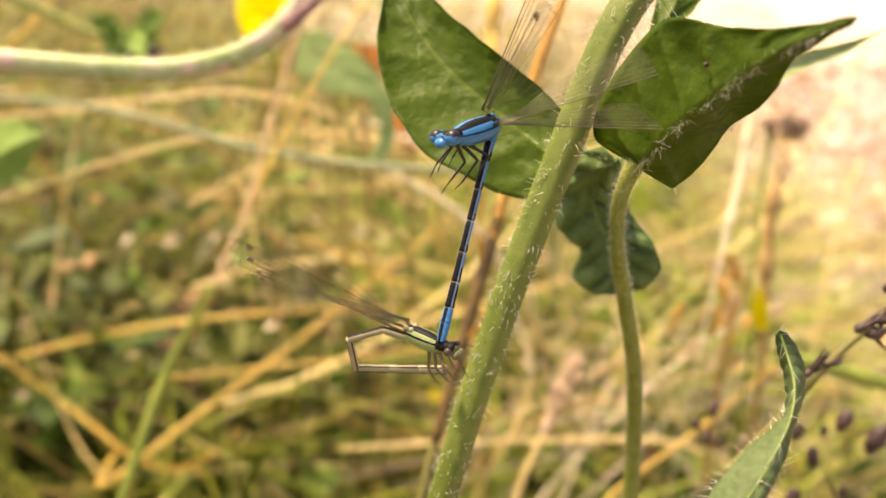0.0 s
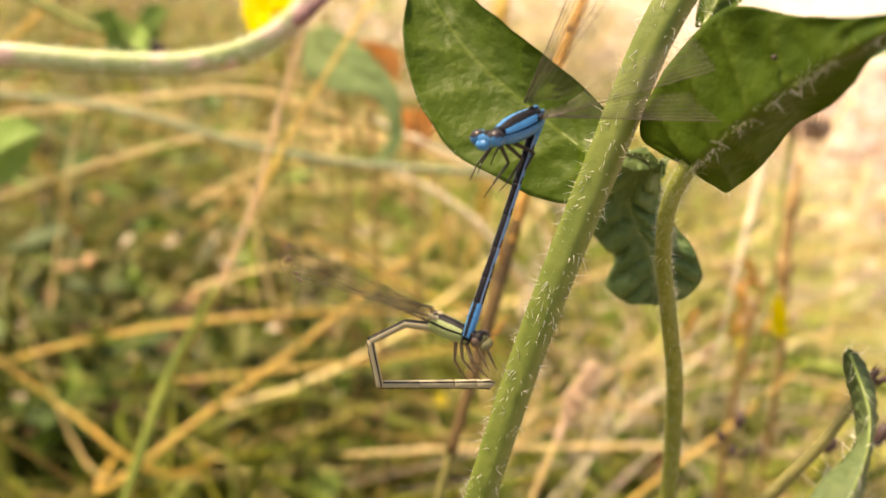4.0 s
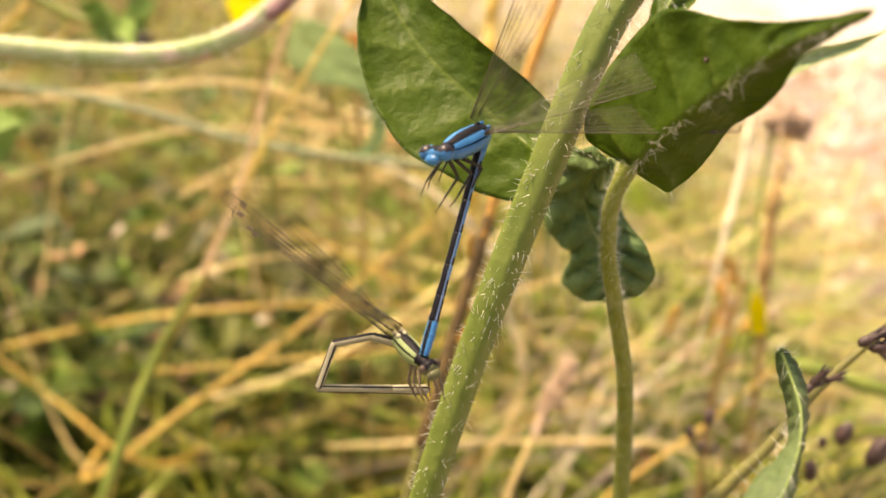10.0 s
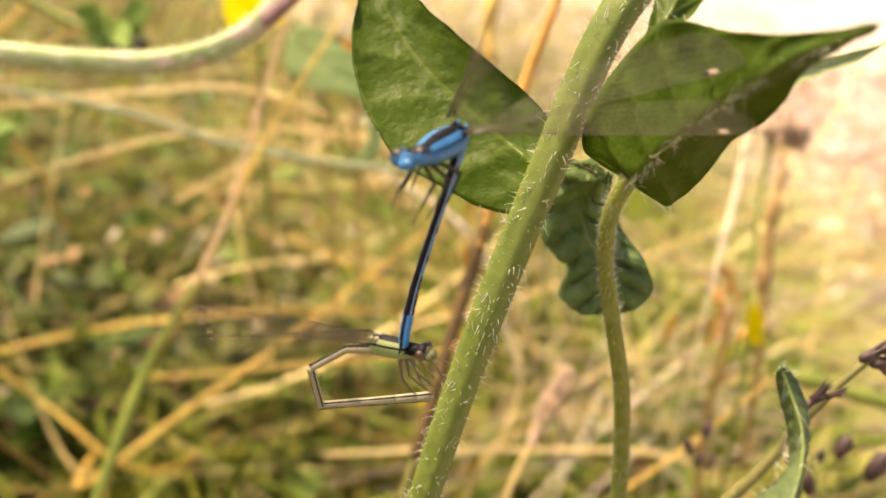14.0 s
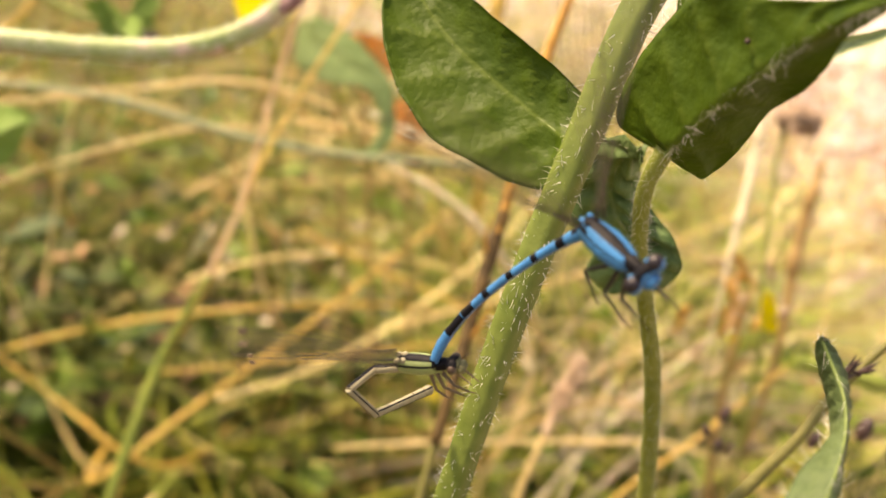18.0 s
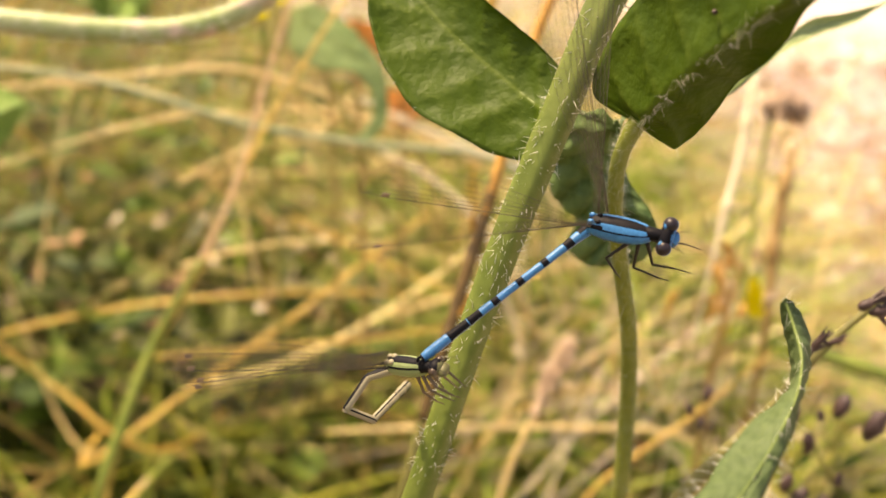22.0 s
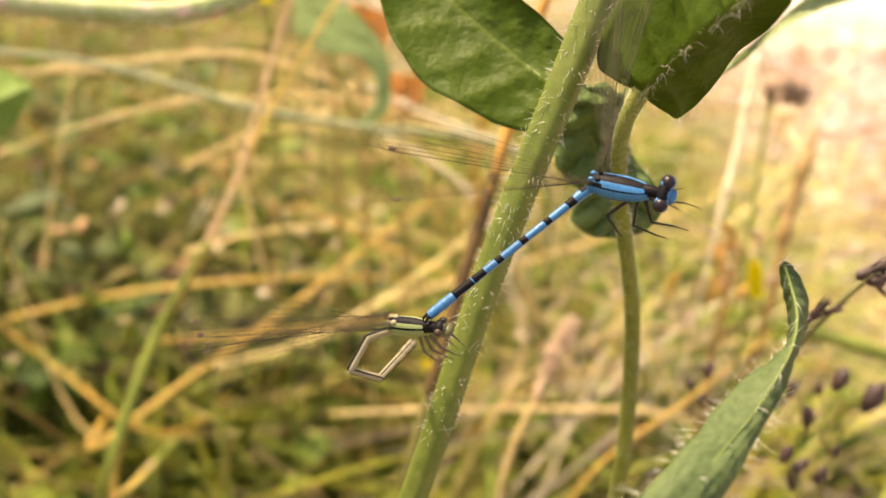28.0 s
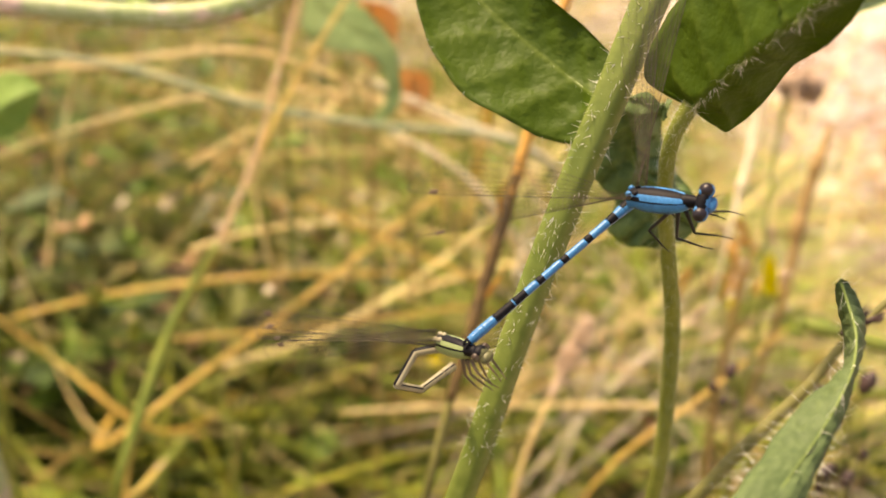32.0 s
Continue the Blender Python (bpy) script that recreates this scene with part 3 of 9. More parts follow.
# ---- the bristly plant ----
def bristly_plant():
    pts = [(0.02974, 0.12309, 0.37499), (0.02720, 0.12050, 0.36992), (0.02285, 0.11793, 0.36489), (0.01400, 0.11232, 0.34517), (0.00631, 0.10866, 0.32341), (-0.00033, 0.10566, 0.30056), (-0.02600, 0.12900, 0.20000), (-0.05000, 0.14500, 0.00000)]
    radii = [0.0020, 0.0021, 0.00215, 0.00205, 0.00193, 0.00185, 0.0020, 0.0023]
    plant = thing("bristly_plant", pts[-1], "green bristly plant with a thick hairy stem and dark leaves", "plant")
    bm = bmesh.new()
    tube(bm, pts, radii, 110, 40, 0.02, ribs=4, rib_high=0.06, rib_turn=0.35)
    stem = part("stem", bm, STEM, plant, "thick ribbed light green stem")
    bm = bmesh.new()
    skin = [0.0020, 0.0022, 0.0022, 0.00205, 0.00195, 0.00188]
    bristles(bm, pts[:6], skin, 600, 0.0016, 3, thick=0.000046, lean=1.8)
    bristles(bm, pts[:6], skin, 420, 0.0013, 31, thick=0.000032, lean=0.5)
    bristles(bm, pts[:6], skin, 1500, 0.0004, 32, thick=0.000014, lean=0.6)
    tagged(part("bristles", bm, BRISTLE, stem, "short white bristles"), kind="stuff")
    # side branch that carries the big leaf
    pts2 = [(0.02305, 0.10774, 0.34768), (0.02164, 0.10843, 0.34393), (0.02186, 0.11112, 0.33662), (0.02416, 0.11527, 0.32676), (0.02723, 0.11961, 0.31386), (0.02884, 0.12270, 0.30027), (0.02942, 0.12412, 0.28536), (0.01500, 0.16500, 0.17000), (-0.03400, 0.14700, 0.03000)]
    rr = [0.0011, 0.00096, 0.00096, 0.00102, 0.00112, 0.00117, 0.0012, 0.0014, 0.0016]
    bm = bmesh.new()
    tube(bm, pts2, rr, 60, 14, 0.03)
    branch = part("branch", bm, STEM_SOFT, plant, "slender curved green side branch")
    bm = bmesh.new()
    bristles(bm, pts2[:7], rr[:7], 2400, 0.0008, 4, thick=0.000008)
    bristles(bm, pts2[:7], rr[:7], 110, 0.0013, 44, thick=0.000014)
    tagged(part("bristles", bm, BRISTLE, branch, "fine pale hairs"), kind="stuff")
    leaf("leaf", [(0.01399, 0.11216, 0.34527), (0.01132, 0.11555, 0.34042), (0.00481, 0.11716, 0.34178), (-0.00165, 0.11945, 0.34489), (-0.00650, 0.12378, 0.35024), (-0.00898, 0.12967, 0.35663), (-0.00842, 0.13544, 0.36264), (-0.00729, 0.13943, 0.36697)],
         [(0.01503, 0.11236, 0.34579), (0.01287, 0.11892, 0.34606), (0.00868, 0.12315, 0.34849), (0.00423, 0.12655, 0.35151), (-0.00036, 0.13022, 0.35515), (-0.00415, 0.13429, 0.35972), (-0.00645, 0.13765, 0.36391), (-0.00723, 0.14003, 0.36707)],
         [(0.01586, 0.11417, 0.34757), (0.01567, 0.11943, 0.35023), (0.01222, 0.12244, 0.35346), (0.00902, 0.12483, 0.35592), (0.00503, 0.12851, 0.35838), (0.00009, 0.13369, 0.36150), (-0.00498, 0.13858, 0.36535), (-0.00718, 0.14064, 0.36717)],
         LEAF, plant, "broad dark green leaf with pale veins", 0.0012, 8, seed=2, hairs=110, rib=0.00026)
    leaf("leaf", [(0.02287, 0.10720, 0.34695), (0.01822, 0.11249, 0.34929), (0.01967, 0.11078, 0.35603), (0.02166, 0.10848, 0.36093), (0.02361, 0.10417, 0.36454), (0.02879, 0.09553, 0.36502), (0.03205, 0.08762, 0.36638), (0.03470, 0.08131, 0.36833)],
         [(0.02287, 0.10720, 0.34695), (0.02318, 0.10484, 0.34910), (0.02489, 0.10188, 0.35247), (0.02675, 0.09802, 0.35625), (0.02909, 0.09503, 0.35956), (0.03091, 0.09095, 0.36282), (0.03244, 0.08565, 0.36572), (0.03478, 0.08124, 0.36816)],
         [(0.02287, 0.10720, 0.34695), (0.02569, 0.10808, 0.34499), (0.02749, 0.10797, 0.34413), (0.02841, 0.10804, 0.34490), (0.03002, 0.10550, 0.34820), (0.03183, 0.10187, 0.35278), (0.03290, 0.09713, 0.35706), (0.03360, 0.09263, 0.36165), (0.03429, 0.08747, 0.36491), (0.03488, 0.08117, 0.36799)],
         LEAF, plant, "large folded dark green leaf seen from below", 0.0011, 7, seed=3, hairs=260, hair_len=0.0020, rib=0.00030, rib_share=0.6, hair_thick=0.000018)
    for q, r in (((0.02621, 0.10482, 0.36369), 0.0004), ((0.02489, 0.10384, 0.35861), 0.0003), ((0.02694, 0.09727, 0.36105), 0.0003)):
        bm = bmesh.new()
        blob(bm, q, r, (0.3, -1, 0.2), 0.7, 8, 0.4)
        part("speck", bm, SEED, plant, "tiny dark speck on the leaf")
    leaf("leaf", [(0.02256, 0.12120, 0.34364), (0.01773, 0.13306, 0.34094), (0.01599, 0.13581, 0.33440), (0.01777, 0.13570, 0.32880), (0.02067, 0.13540, 0.32539), (0.01993, 0.13463, 0.32080), (0.02256, 0.13381, 0.31877), (0.02614, 0.13280, 0.31895)],
         [(0.02331, 0.12135, 0.34399), (0.02233, 0.13007, 0.33888), (0.02215, 0.13264, 0.33458), (0.02331, 0.13218, 0.33076), (0.02517, 0.13201, 0.32767), (0.02620, 0.13182, 0.32454), (0.02682, 0.13254, 0.32096), (0.02657, 0.13273, 0.31879)],
         [(0.02406, 0.12129, 0.34385), (0.02497, 0.12911, 0.33918), (0.02577, 0.13075, 0.33523), (0.02814, 0.13146, 0.33165), (0.03136, 0.13102, 0.32788), (0.03243, 0.13043, 0.32375), (0.03049, 0.13124, 0.32042), (0.02701, 0.13270, 0.31871)],
         LEAF_MID, plant, "small crinkled green leaf with pale veins", 0.0046, 8, seed=5, hairs=420, hair_len=0.0009, rib=0.00014)
    leaf("leaf", [(0.03780, 0.13570, 0.34215), (0.04657, 0.14740, 0.34441), (0.05316, 0.15140, 0.34896), (0.05750, 0.15275, 0.35231), (0.06292, 0.15309, 0.35315), (0.07061, 0.15417, 0.35583)],
         [(0.03797, 0.13561, 0.34192), (0.04702, 0.14727, 0.34408), (0.05370, 0.15119, 0.34846), (0.05860, 0.15328, 0.35095), (0.06388, 0.15389, 0.35247), (0.07070, 0.15411, 0.35567)],
         [(0.03814, 0.13551, 0.34168), (0.04746, 0.14710, 0.34366), (0.05398, 0.15000, 0.34817), (0.05895, 0.15187, 0.35013), (0.06401, 0.15265, 0.35206), (0.07079, 0.15404, 0.35550)],
         LEAF_PALE, plant, "narrow pale grey-green hairy leaf", 0.0005, 9, seed=6, hairs=300, hair_len=0.0012, rib=0.0003, rib_share=0.3)
    leaf("leaf", [(0.02874, 0.13359, 0.35829), (0.02997, 0.13711, 0.36165), (0.03203, 0.14067, 0.36513), (0.03497, 0.14397, 0.36795)],
         [(0.02991, 0.13353, 0.35814), (0.03212, 0.13594, 0.36142), (0.03461, 0.13949, 0.36487), (0.03743, 0.14403, 0.36811)],
         [(0.03148, 0.13353, 0.35814), (0.03515, 0.13681, 0.36091), (0.03850, 0.14037, 0.36438), (0.03923, 0.14409, 0.36826)],
         LEAF, plant, "young green leaf near the stem top", 0.0006, 4, seed=8, hairs=60, hair_len=0.0012, rib=0.0004)


bristly_plant()


def curled_leaf():
    tip, base = Vector((0.03684, 0.09330, 0.33267)), Vector((0.01071, 0.05934, 0.31390))
    root = thing("curled_leaf_shoot", (tip.x, tip.y, 0.0), "young bristly leaf with a curled tip, rooted in the grass", "plant")
    leaf("leaf", [(0.03684, 0.09330, 0.33267), (0.03823, 0.09468, 0.32957), (0.03884, 0.09357, 0.32701), (0.03827, 0.09110, 0.32502), (0.03492, 0.08624, 0.32506), (0.03178, 0.08311, 0.32404), (0.02634, 0.07818, 0.32260), (0.02069, 0.07137, 0.32184), (0.01372, 0.06367, 0.31899), (0.00988, 0.05858, 0.31465)],
         [(0.03691, 0.09330, 0.33267), (0.03724, 0.09151, 0.33104), (0.03725, 0.08865, 0.32945), (0.03648, 0.08579, 0.32785), (0.03445, 0.08248, 0.32642), (0.03228, 0.07965, 0.32486), (0.02909, 0.07623, 0.32317), (0.02399, 0.07034, 0.32204), (0.01613, 0.06311, 0.31772), (0.01071, 0.05934, 0.31390)],
         [(0.03703, 0.09330, 0.33267), (0.03891, 0.09377, 0.33000), (0.03950, 0.09223, 0.32769), (0.03867, 0.08977, 0.32575), (0.03644, 0.08553, 0.32469), (0.03440, 0.08180, 0.32357), (0.03215, 0.07814, 0.32260), (0.02766, 0.07206, 0.32103), (0.01898, 0.06469, 0.31637), (0.01155, 0.06010, 0.31315)],
         LEAF_GREY, root, "long green leaf with bristly margin", 0.0013, 18, seed=9, hairs=300, hair_len=0.0026, rib=0.00016, rib_share=0.10, hair_thick=0.000024)
    bm = bmesh.new()
    tube(bm, [base, base + Vector((0.004, 0.004, -0.05)), (tip.x - 0.004, tip.y - 0.006, 0.10), (tip.x, tip.y, 0.0)], [0.0013, 0.0014, 0.0016, 0.0019], 24, 10)
    part("stalk", bm, STEM_SOFT, root, "green leaf stalk")
    return root


SHOOT = curled_leaf()


# ---- stalks and straws ----
def down_to_ground(p, dx=0.0, dy=0.03):
    return [(p[0] + dx * 0.45, p[1] + dy * 0.45, p[2] * 0.6), (p[0] + dx, p[1] + dy, -0.005)]


def straw(pts, r, mat, label, root=None, end="first", name="dry_grass_stalk", taper=0.6, sheath=0, foot_r=1.1, shape=None):
    """A grass stalk whose lower end stands in the ground."""
    pts, r = [Vector(p) for p in pts], r * 0.85
    if end == "first":
        pts = pts[::-1]
    way = (pts[-1] - pts[-2]).normalized()
    foot = down_to_ground(pts[-1], *(root or (0.10 * way.x, 0.26)))
    ob = thing(name, foot[-1], label, "grass stalk", "grass stalks in the meadow")
    bm = bmesh.new()
    tube(bm, pts + [Vector(q) for q in foot], [r * w for w in shape or (taper, 1.0, 1.0, foot_r)], 40, 8, 0.05)
    part("stem", bm, mat, ob)
    if sheath:
        bm = bmesh.new()
        tube(bm, pts[-sheath:] + [Vector(foot[0])], [r * 1.2, r * 2.5, r * 2.1, r * 1.9], 30, 10, 0.05)
        part("leaf_sheath", bm, SHEATH, ob, "green leaf sheath round the stalk")
    line = spline(pts, 30)
    for k in (9, 21):
        bm = bmesh.new()
        way = (line[k + 1] - line[k - 1]).normalized()
        tube(bm, [line[k] - way * r * 2.4, line[k], line[k] + way * r * 2.4], [r * 1.0, r * 1.35, r * 1.0], 6, 8)
        part("node", bm, mat, ob, "slightly swollen node")
    return ob


straw([(-0.11227, 0.27222, 0.17285), (-0.10680, 0.28456, 0.19003), (-0.09950, 0.29805, 0.21007), (-0.08122, 0.30895, 0.24239), (-0.06964, 0.31531, 0.26615), (-0.05906, 0.32369, 0.30024), (-0.04907, 0.33037, 0.33012), (-0.04382, 0.33306, 0.34479)], 0.0010, STRAW_RED, "tall reddish-brown grass stalk, green towards its foot", sheath=4)
straw([(-0.11231, 0.27717, 0.16908), (-0.09985, 0.30125, 0.20731), (-0.08160, 0.31336, 0.23997), (-0.07107, 0.31832, 0.26292), (-0.06147, 0.32173, 0.28203), (-0.04397, 0.32796, 0.31079), (-0.02634, 0.33327, 0.33729), (-0.01450, 0.33665, 0.35367)], 0.0010, STRAW_GOLD, "thin golden grass stalk leaning over")


def withered_stalk():
    """Orange above, dark peeling bark in the middle, still green near its foot."""
    pts = [Vector(q) for q in ((0.02984, 0.22963, 0.35572), (0.02642, 0.22515, 0.34730), (0.02156, 0.22022, 0.33512), (0.01518, 0.20991, 0.31227), (0.00994, 0.20305, 0.29528), (0.00469, 0.19505, 0.27815), (-0.00182, 0.18566, 0.25758), (-0.00568, 0.17901, 0.24378))]
    foot = [Vector(q) for q in down_to_ground(pts[-1], -0.02, 0.10)]
    ob = thing("withered_stalk", foot[-1], "withered stalk, orange above and dark brown with peeling bark below", "grass stalk", "grass stalks in the meadow")
    bm = bmesh.new()
    tube(bm, pts[:5], [0.0010, 0.0013, 0.0013], 30, 10, 0.08)
    part("upper_stem", bm, ORANGE_STALK, ob, "dry orange upper stem")
    bm = bmesh.new()
    tube(bm, pts[3:7], [0.0012, 0.0016, 0.0015, 0.0012], 30, 10, 0.22)
    part("bark", bm, BARK, ob, "dark brown peeling bark")
    bm = bmesh.new()
    tube(bm, pts[5:] + foot, [0.0009, 0.0010, 0.0011, 0.0015], 30, 10, 0.05)
    part("lower_stem", bm, STALK_DARK, ob, "olive green lower stem")
    for k, q in enumerate(pts[3:6]):
        bm = bmesh.new()
        side = Vector((-1 if k % 2 else 1, -0.4, 0.3)).normalized()
        tube(bm, [q + side * 0.0009, q + side * 0.0026 + Vector((0.001, 0, 0.004)), q + side * 0.0032 + Vector((0.003, 0, 0.009))], [0.0007, 0.0005, 0.0001], 8, 6, 0.2, flat=0.4)
        part("bark_strip", bm, ORANGE_STALK, ob, "peeled orange strip")


withered_stalk()
straw([(-0.23594, 0.42017, 0.16532), (-0.18562, 0.40656, 0.13162), (-0.14769, 0.39208, 0.10913)], 0.0014, STRAW, "broken golden straw in the meadow", end="last")
straw([(-0.14891, 0.36885, 0.11836), (-0.12151, 0.38625, 0.13475), (-0.07380, 0.41808, 0.16013), (-0.03714, 0.44240, 0.18294), (-0.00262, 0.45825, 0.20617)], 0.0015, STRAW, "leaning golden straw among green grass")
straw([(-0.07183, 0.45249, 0.20527), (-0.03688, 0.45925, 0.18194), (0.01113, 0.47009, 0.15538)], 0.0015, STRAW, "golden straw bent across the grass", end="last")
straw([(-0.25485, 0.45792, 0.12527), (-0.18062, 0.46487, 0.14248), (-0.10949, 0.46858, 0.15165), (-0.02648, 0.47877, 0.15019), (-0.00127, 0.48281, 0.14684)], 0.0015, STRAW, "long straw lying across the grass")
straw([(-0.13222, 0.39427, 0.15460), (-0.08227, 0.40068, 0.15711), (-0.02298, 0.40765, 0.16101), (-0.00664, 0.41311, 0.16119)], 0.0011, STRAW, "golden straw lying across the grass", end="last")
straw([(-0.19604, 0.37738, 0.24626), (-0.14370, 0.38433, 0.26347), (-0.09250, 0.39338, 0.27251), (-0.06023, 0.40133, 0.26551), (-0.03597, 0.40261, 0.25532)], 0.0010, STRAW_PALE, "bent pale straw in the grass", end="last")
straw([(-0.16566, 0.32590, 0.30570), (-0.12433, 0.32934, 0.30088), (-0.09788, 0.33183, 0.29370), (-0.07264, 0.33379, 0.28520), (-0.03414, 0.33629, 0.27803), (0.01627, 0.34429, 0.27115)], 0.0014, STALK_GREY, "grey-green stem arching through the grass", end="last")
straw([(-0.17494, 0.42255, 0.27797), (-0.13402, 0.42389, 0.28129), (-0.09310, 0.42513, 0.28437), (-0.06184, 0.42765, 0.27726), (-0.03769, 0.42865, 0.26637)], 0.0014, STRAW_PALE, "pale dry straw lying flat", end="last")
straw([(-0.22054, 0.43989, 0.26751), (-0.18843, 0.44140, 0.27124), (-0.14993, 0.44671, 0.27103)], 0.0011, STRAW_PALE, "short pale straw lying flat", end="last")
straw([(-0.07844, 0.40869, 0.27038), (-0.04651, 0.41328, 0.26837), (-0.01637, 0.41584, 0.26137), (0.02251, 0.41884, 0.24211)], 0.0014, STRAW_PALE, "bent pale straw in the grass", end="last")
straw([(-0.02148, 0.41076, 0.24880), (-0.00358, 0.40789, 0.24168), (0.02484, 0.40148, 0.21249), (0.03952, 0.39630, 0.18630)], 0.0017, STRAW_PALE, "pale flat straw with a broken end", end="last")
straw([(-0.04597, 0.35629, 0.14067), (-0.00600, 0.35723, 0.14299), (0.05460, 0.36195, 0.14134), (0.10000, 0.36602, 0.13806)], 0.0013, STRAW_PALE, "straw lying across the grass", end="last", root=(0.16, 0.06))
straw([(0.01532, 0.49789, 0.11741), (0.07194, 0.49751, 0.11649), (0.13980, 0.50032, 0.11008), (0.18172, 0.50195, 0.10078)], 0.0016, STRAW_PALE, "pale dry straw lying flat", end="last")
straw([(0.06006, 0.27443, 0.17831), (0.08887, 0.28642, 0.19465), (0.12053, 0.30017, 0.21532)], 0.0007, STRAW, "thin orange straw beside the path", end="first", root=(-0.06, 0.02))
straw([(-0.03274, 0.40652, 0.27630), (-0.01273, 0.40651, 0.26640), (0.00763, 0.40693, 0.25750), (0.02836, 0.40798, 0.25010)], 0.0016, STRAW_WHITE, "bleached straw lying across the grass", end="last")
straw([(-0.02675, 0.38905, 0.26083), (-0.00715, 0.38859, 0.24983), (0.01036, 0.38755, 0.23745), (0.02323, 0.38544, 0.22246)], 0.0013, STRAW_WHITE, "bleached straw sloping through the grass", end="last")
straw([(0.03298, 0.36033, 0.21977), (0.03049, 0.36213, 0.21372), (0.02968, 0.36295, 0.20538), (0.03305, 0.36275, 0.19472)], 0.0012, STRAW_WHITE, "curved bleached straw standing in the grass", end="last")
straw([(-0.09685, 0.43788, 0.23584), (-0.08317, 0.41636, 0.18257)], 0.0011, STRAW_PALE, "thin dry straw standing upright", end="last")
straw([(0.02967, 0.39016, 0.19782), (0.03990, 0.37962, 0.17173), (0.03751, 0.37369, 0.15170), (0.02742, 0.36950, 0.13333)], 0.0013, STRAW_PALE, "curved pale straw near the ground", end="last", root=(-0.03, 0.05))
straw([(0.10577, 0.31765, 0.30970), (0.10304, 0.31238, 0.29687), (0.10067, 0.30711, 0.28404), (0.09613, 0.30030, 0.26485), (0.09330, 0.29628, 0.25243)], 0.0015, STRAW_WHITE, "bleached white straw beside the path", end="last", root=(0.0, 0.06), shape=(0.8, 1.0, 1.0, 1.0, 0.4, 0.25, 0.25))
SPIKE = straw([(0.13526, 0.32928, 0.28085), (0.13006, 0.32347, 0.26718), (0.12510, 0.31683, 0.24905), (0.12175, 0.30975, 0.22992)], 0.0025, STRAW_BROWN, "thick withered brown stalk beside the path", end="last", name="dry_flower_stalk", root=(-0.01, 0.05), shape=(0.5, 1.0, 1.0, 0.7, 0.3, 0.25))
straw([(-0.23315, 0.51272, 0.31430), (-0.20639, 0.51384, 0.31706), (-0.21531, 0.50827, 0.30327), (-0.23018, 0.50270, 0.28948)], 0.0016, STRAW, "bent golden straw behind the stems", end="last")
straw([(0.02969, 0.53786, 0.32314), (0.02722, 0.52628, 0.29446), (0.02598, 0.51469, 0.26579)], 0.004, STRAW, "broad golden grass blade standing upright", end="last")
straw([(0.02124, 0.40237, 0.12125), (0.06038, 0.40970, 0.13940), (0.10449, 0.42804, 0.15810), (0.14164, 0.44351, 0.16969)], 0.0008, STRAW_PALE, "fine pale straw across the grass", end="first")
straw([(0.10813, 0.26539, 0.23602), (0.12241, 0.26405, 0.23271), (0.14917, 0.26118, 0.22560)], 0.0025, STALK_GREEN, "broad green blade lying over", end="last")
straw([(-0.21465, 0.44518, 0.09373), (-0.18372, 0.45792, 0.12527), (-0.14970, 0.46835, 0.15108)], 0.002, STALK_GREEN, "green grass blade leaning over", end="first")


def hooked_stem():
    pts = [(-0.11903, 0.21314, 0.34162), (-0.10592, 0.21167, 0.34064), (-0.09043, 0.21010, 0.33943), (-0.07294, 0.20963, 0.33828), (-0.05671, 0.20973, 0.33851), (-0.04546, 0.21076, 0.34106), (-0.03672, 0.21277, 0.34604), (-0.03110, 0.21534, 0.35241), (-0.02811, 0.21919, 0.35926)]
    foot = down_to_ground(pts[0], -0.02, 0.02)
    ob = thing("arching_stem", foot[-1], "arching hairy stem, pale green with pinkish blotches", "plant stem")
    bm = bmesh.new()
    tube(bm, foot[::-1] + pts, [0.003, 0.0026, 0.0024, 0.0024, 0.0024, 0.0022, 0.0016], 60, 16, 0.03, ribs=6)
    stem = part("stem", bm, STEM_PALE, ob)
    bm = bmesh.new()
    bristles(bm, pts, [0.0024] * 6 + [0.0017], 1000, 0.0018, 14, thick=0.00006)
    tagged(part("bristles", bm, BRISTLE, stem, "fine pale hairs"), kind="stuff")
    fork = Vector(pts[6])
    shoot = [fork, fork + Vector((0.003, -0.001, 0.0016)), fork + Vector((0.0065, -0.001, 0.0045)), fork + Vector((0.012, 0.0, 0.009))]
    bm = bmesh.new()
    tube(bm, shoot, [0.0013, 0.0016, 0.0013, 0.0009], 20, 12, 0.05)
    side = part("side_shoot", bm, PURPLE, ob, "short purplish side shoot")
    bm = bmesh.new()
    bristles(bm, shoot, [0.0015, 0.0010], 120, 0.0014, 15, thick=0.00004)
    tagged(part("bristles", bm, BRISTLE, side, "fine pale hairs"), kind="stuff")


hooked_stem()


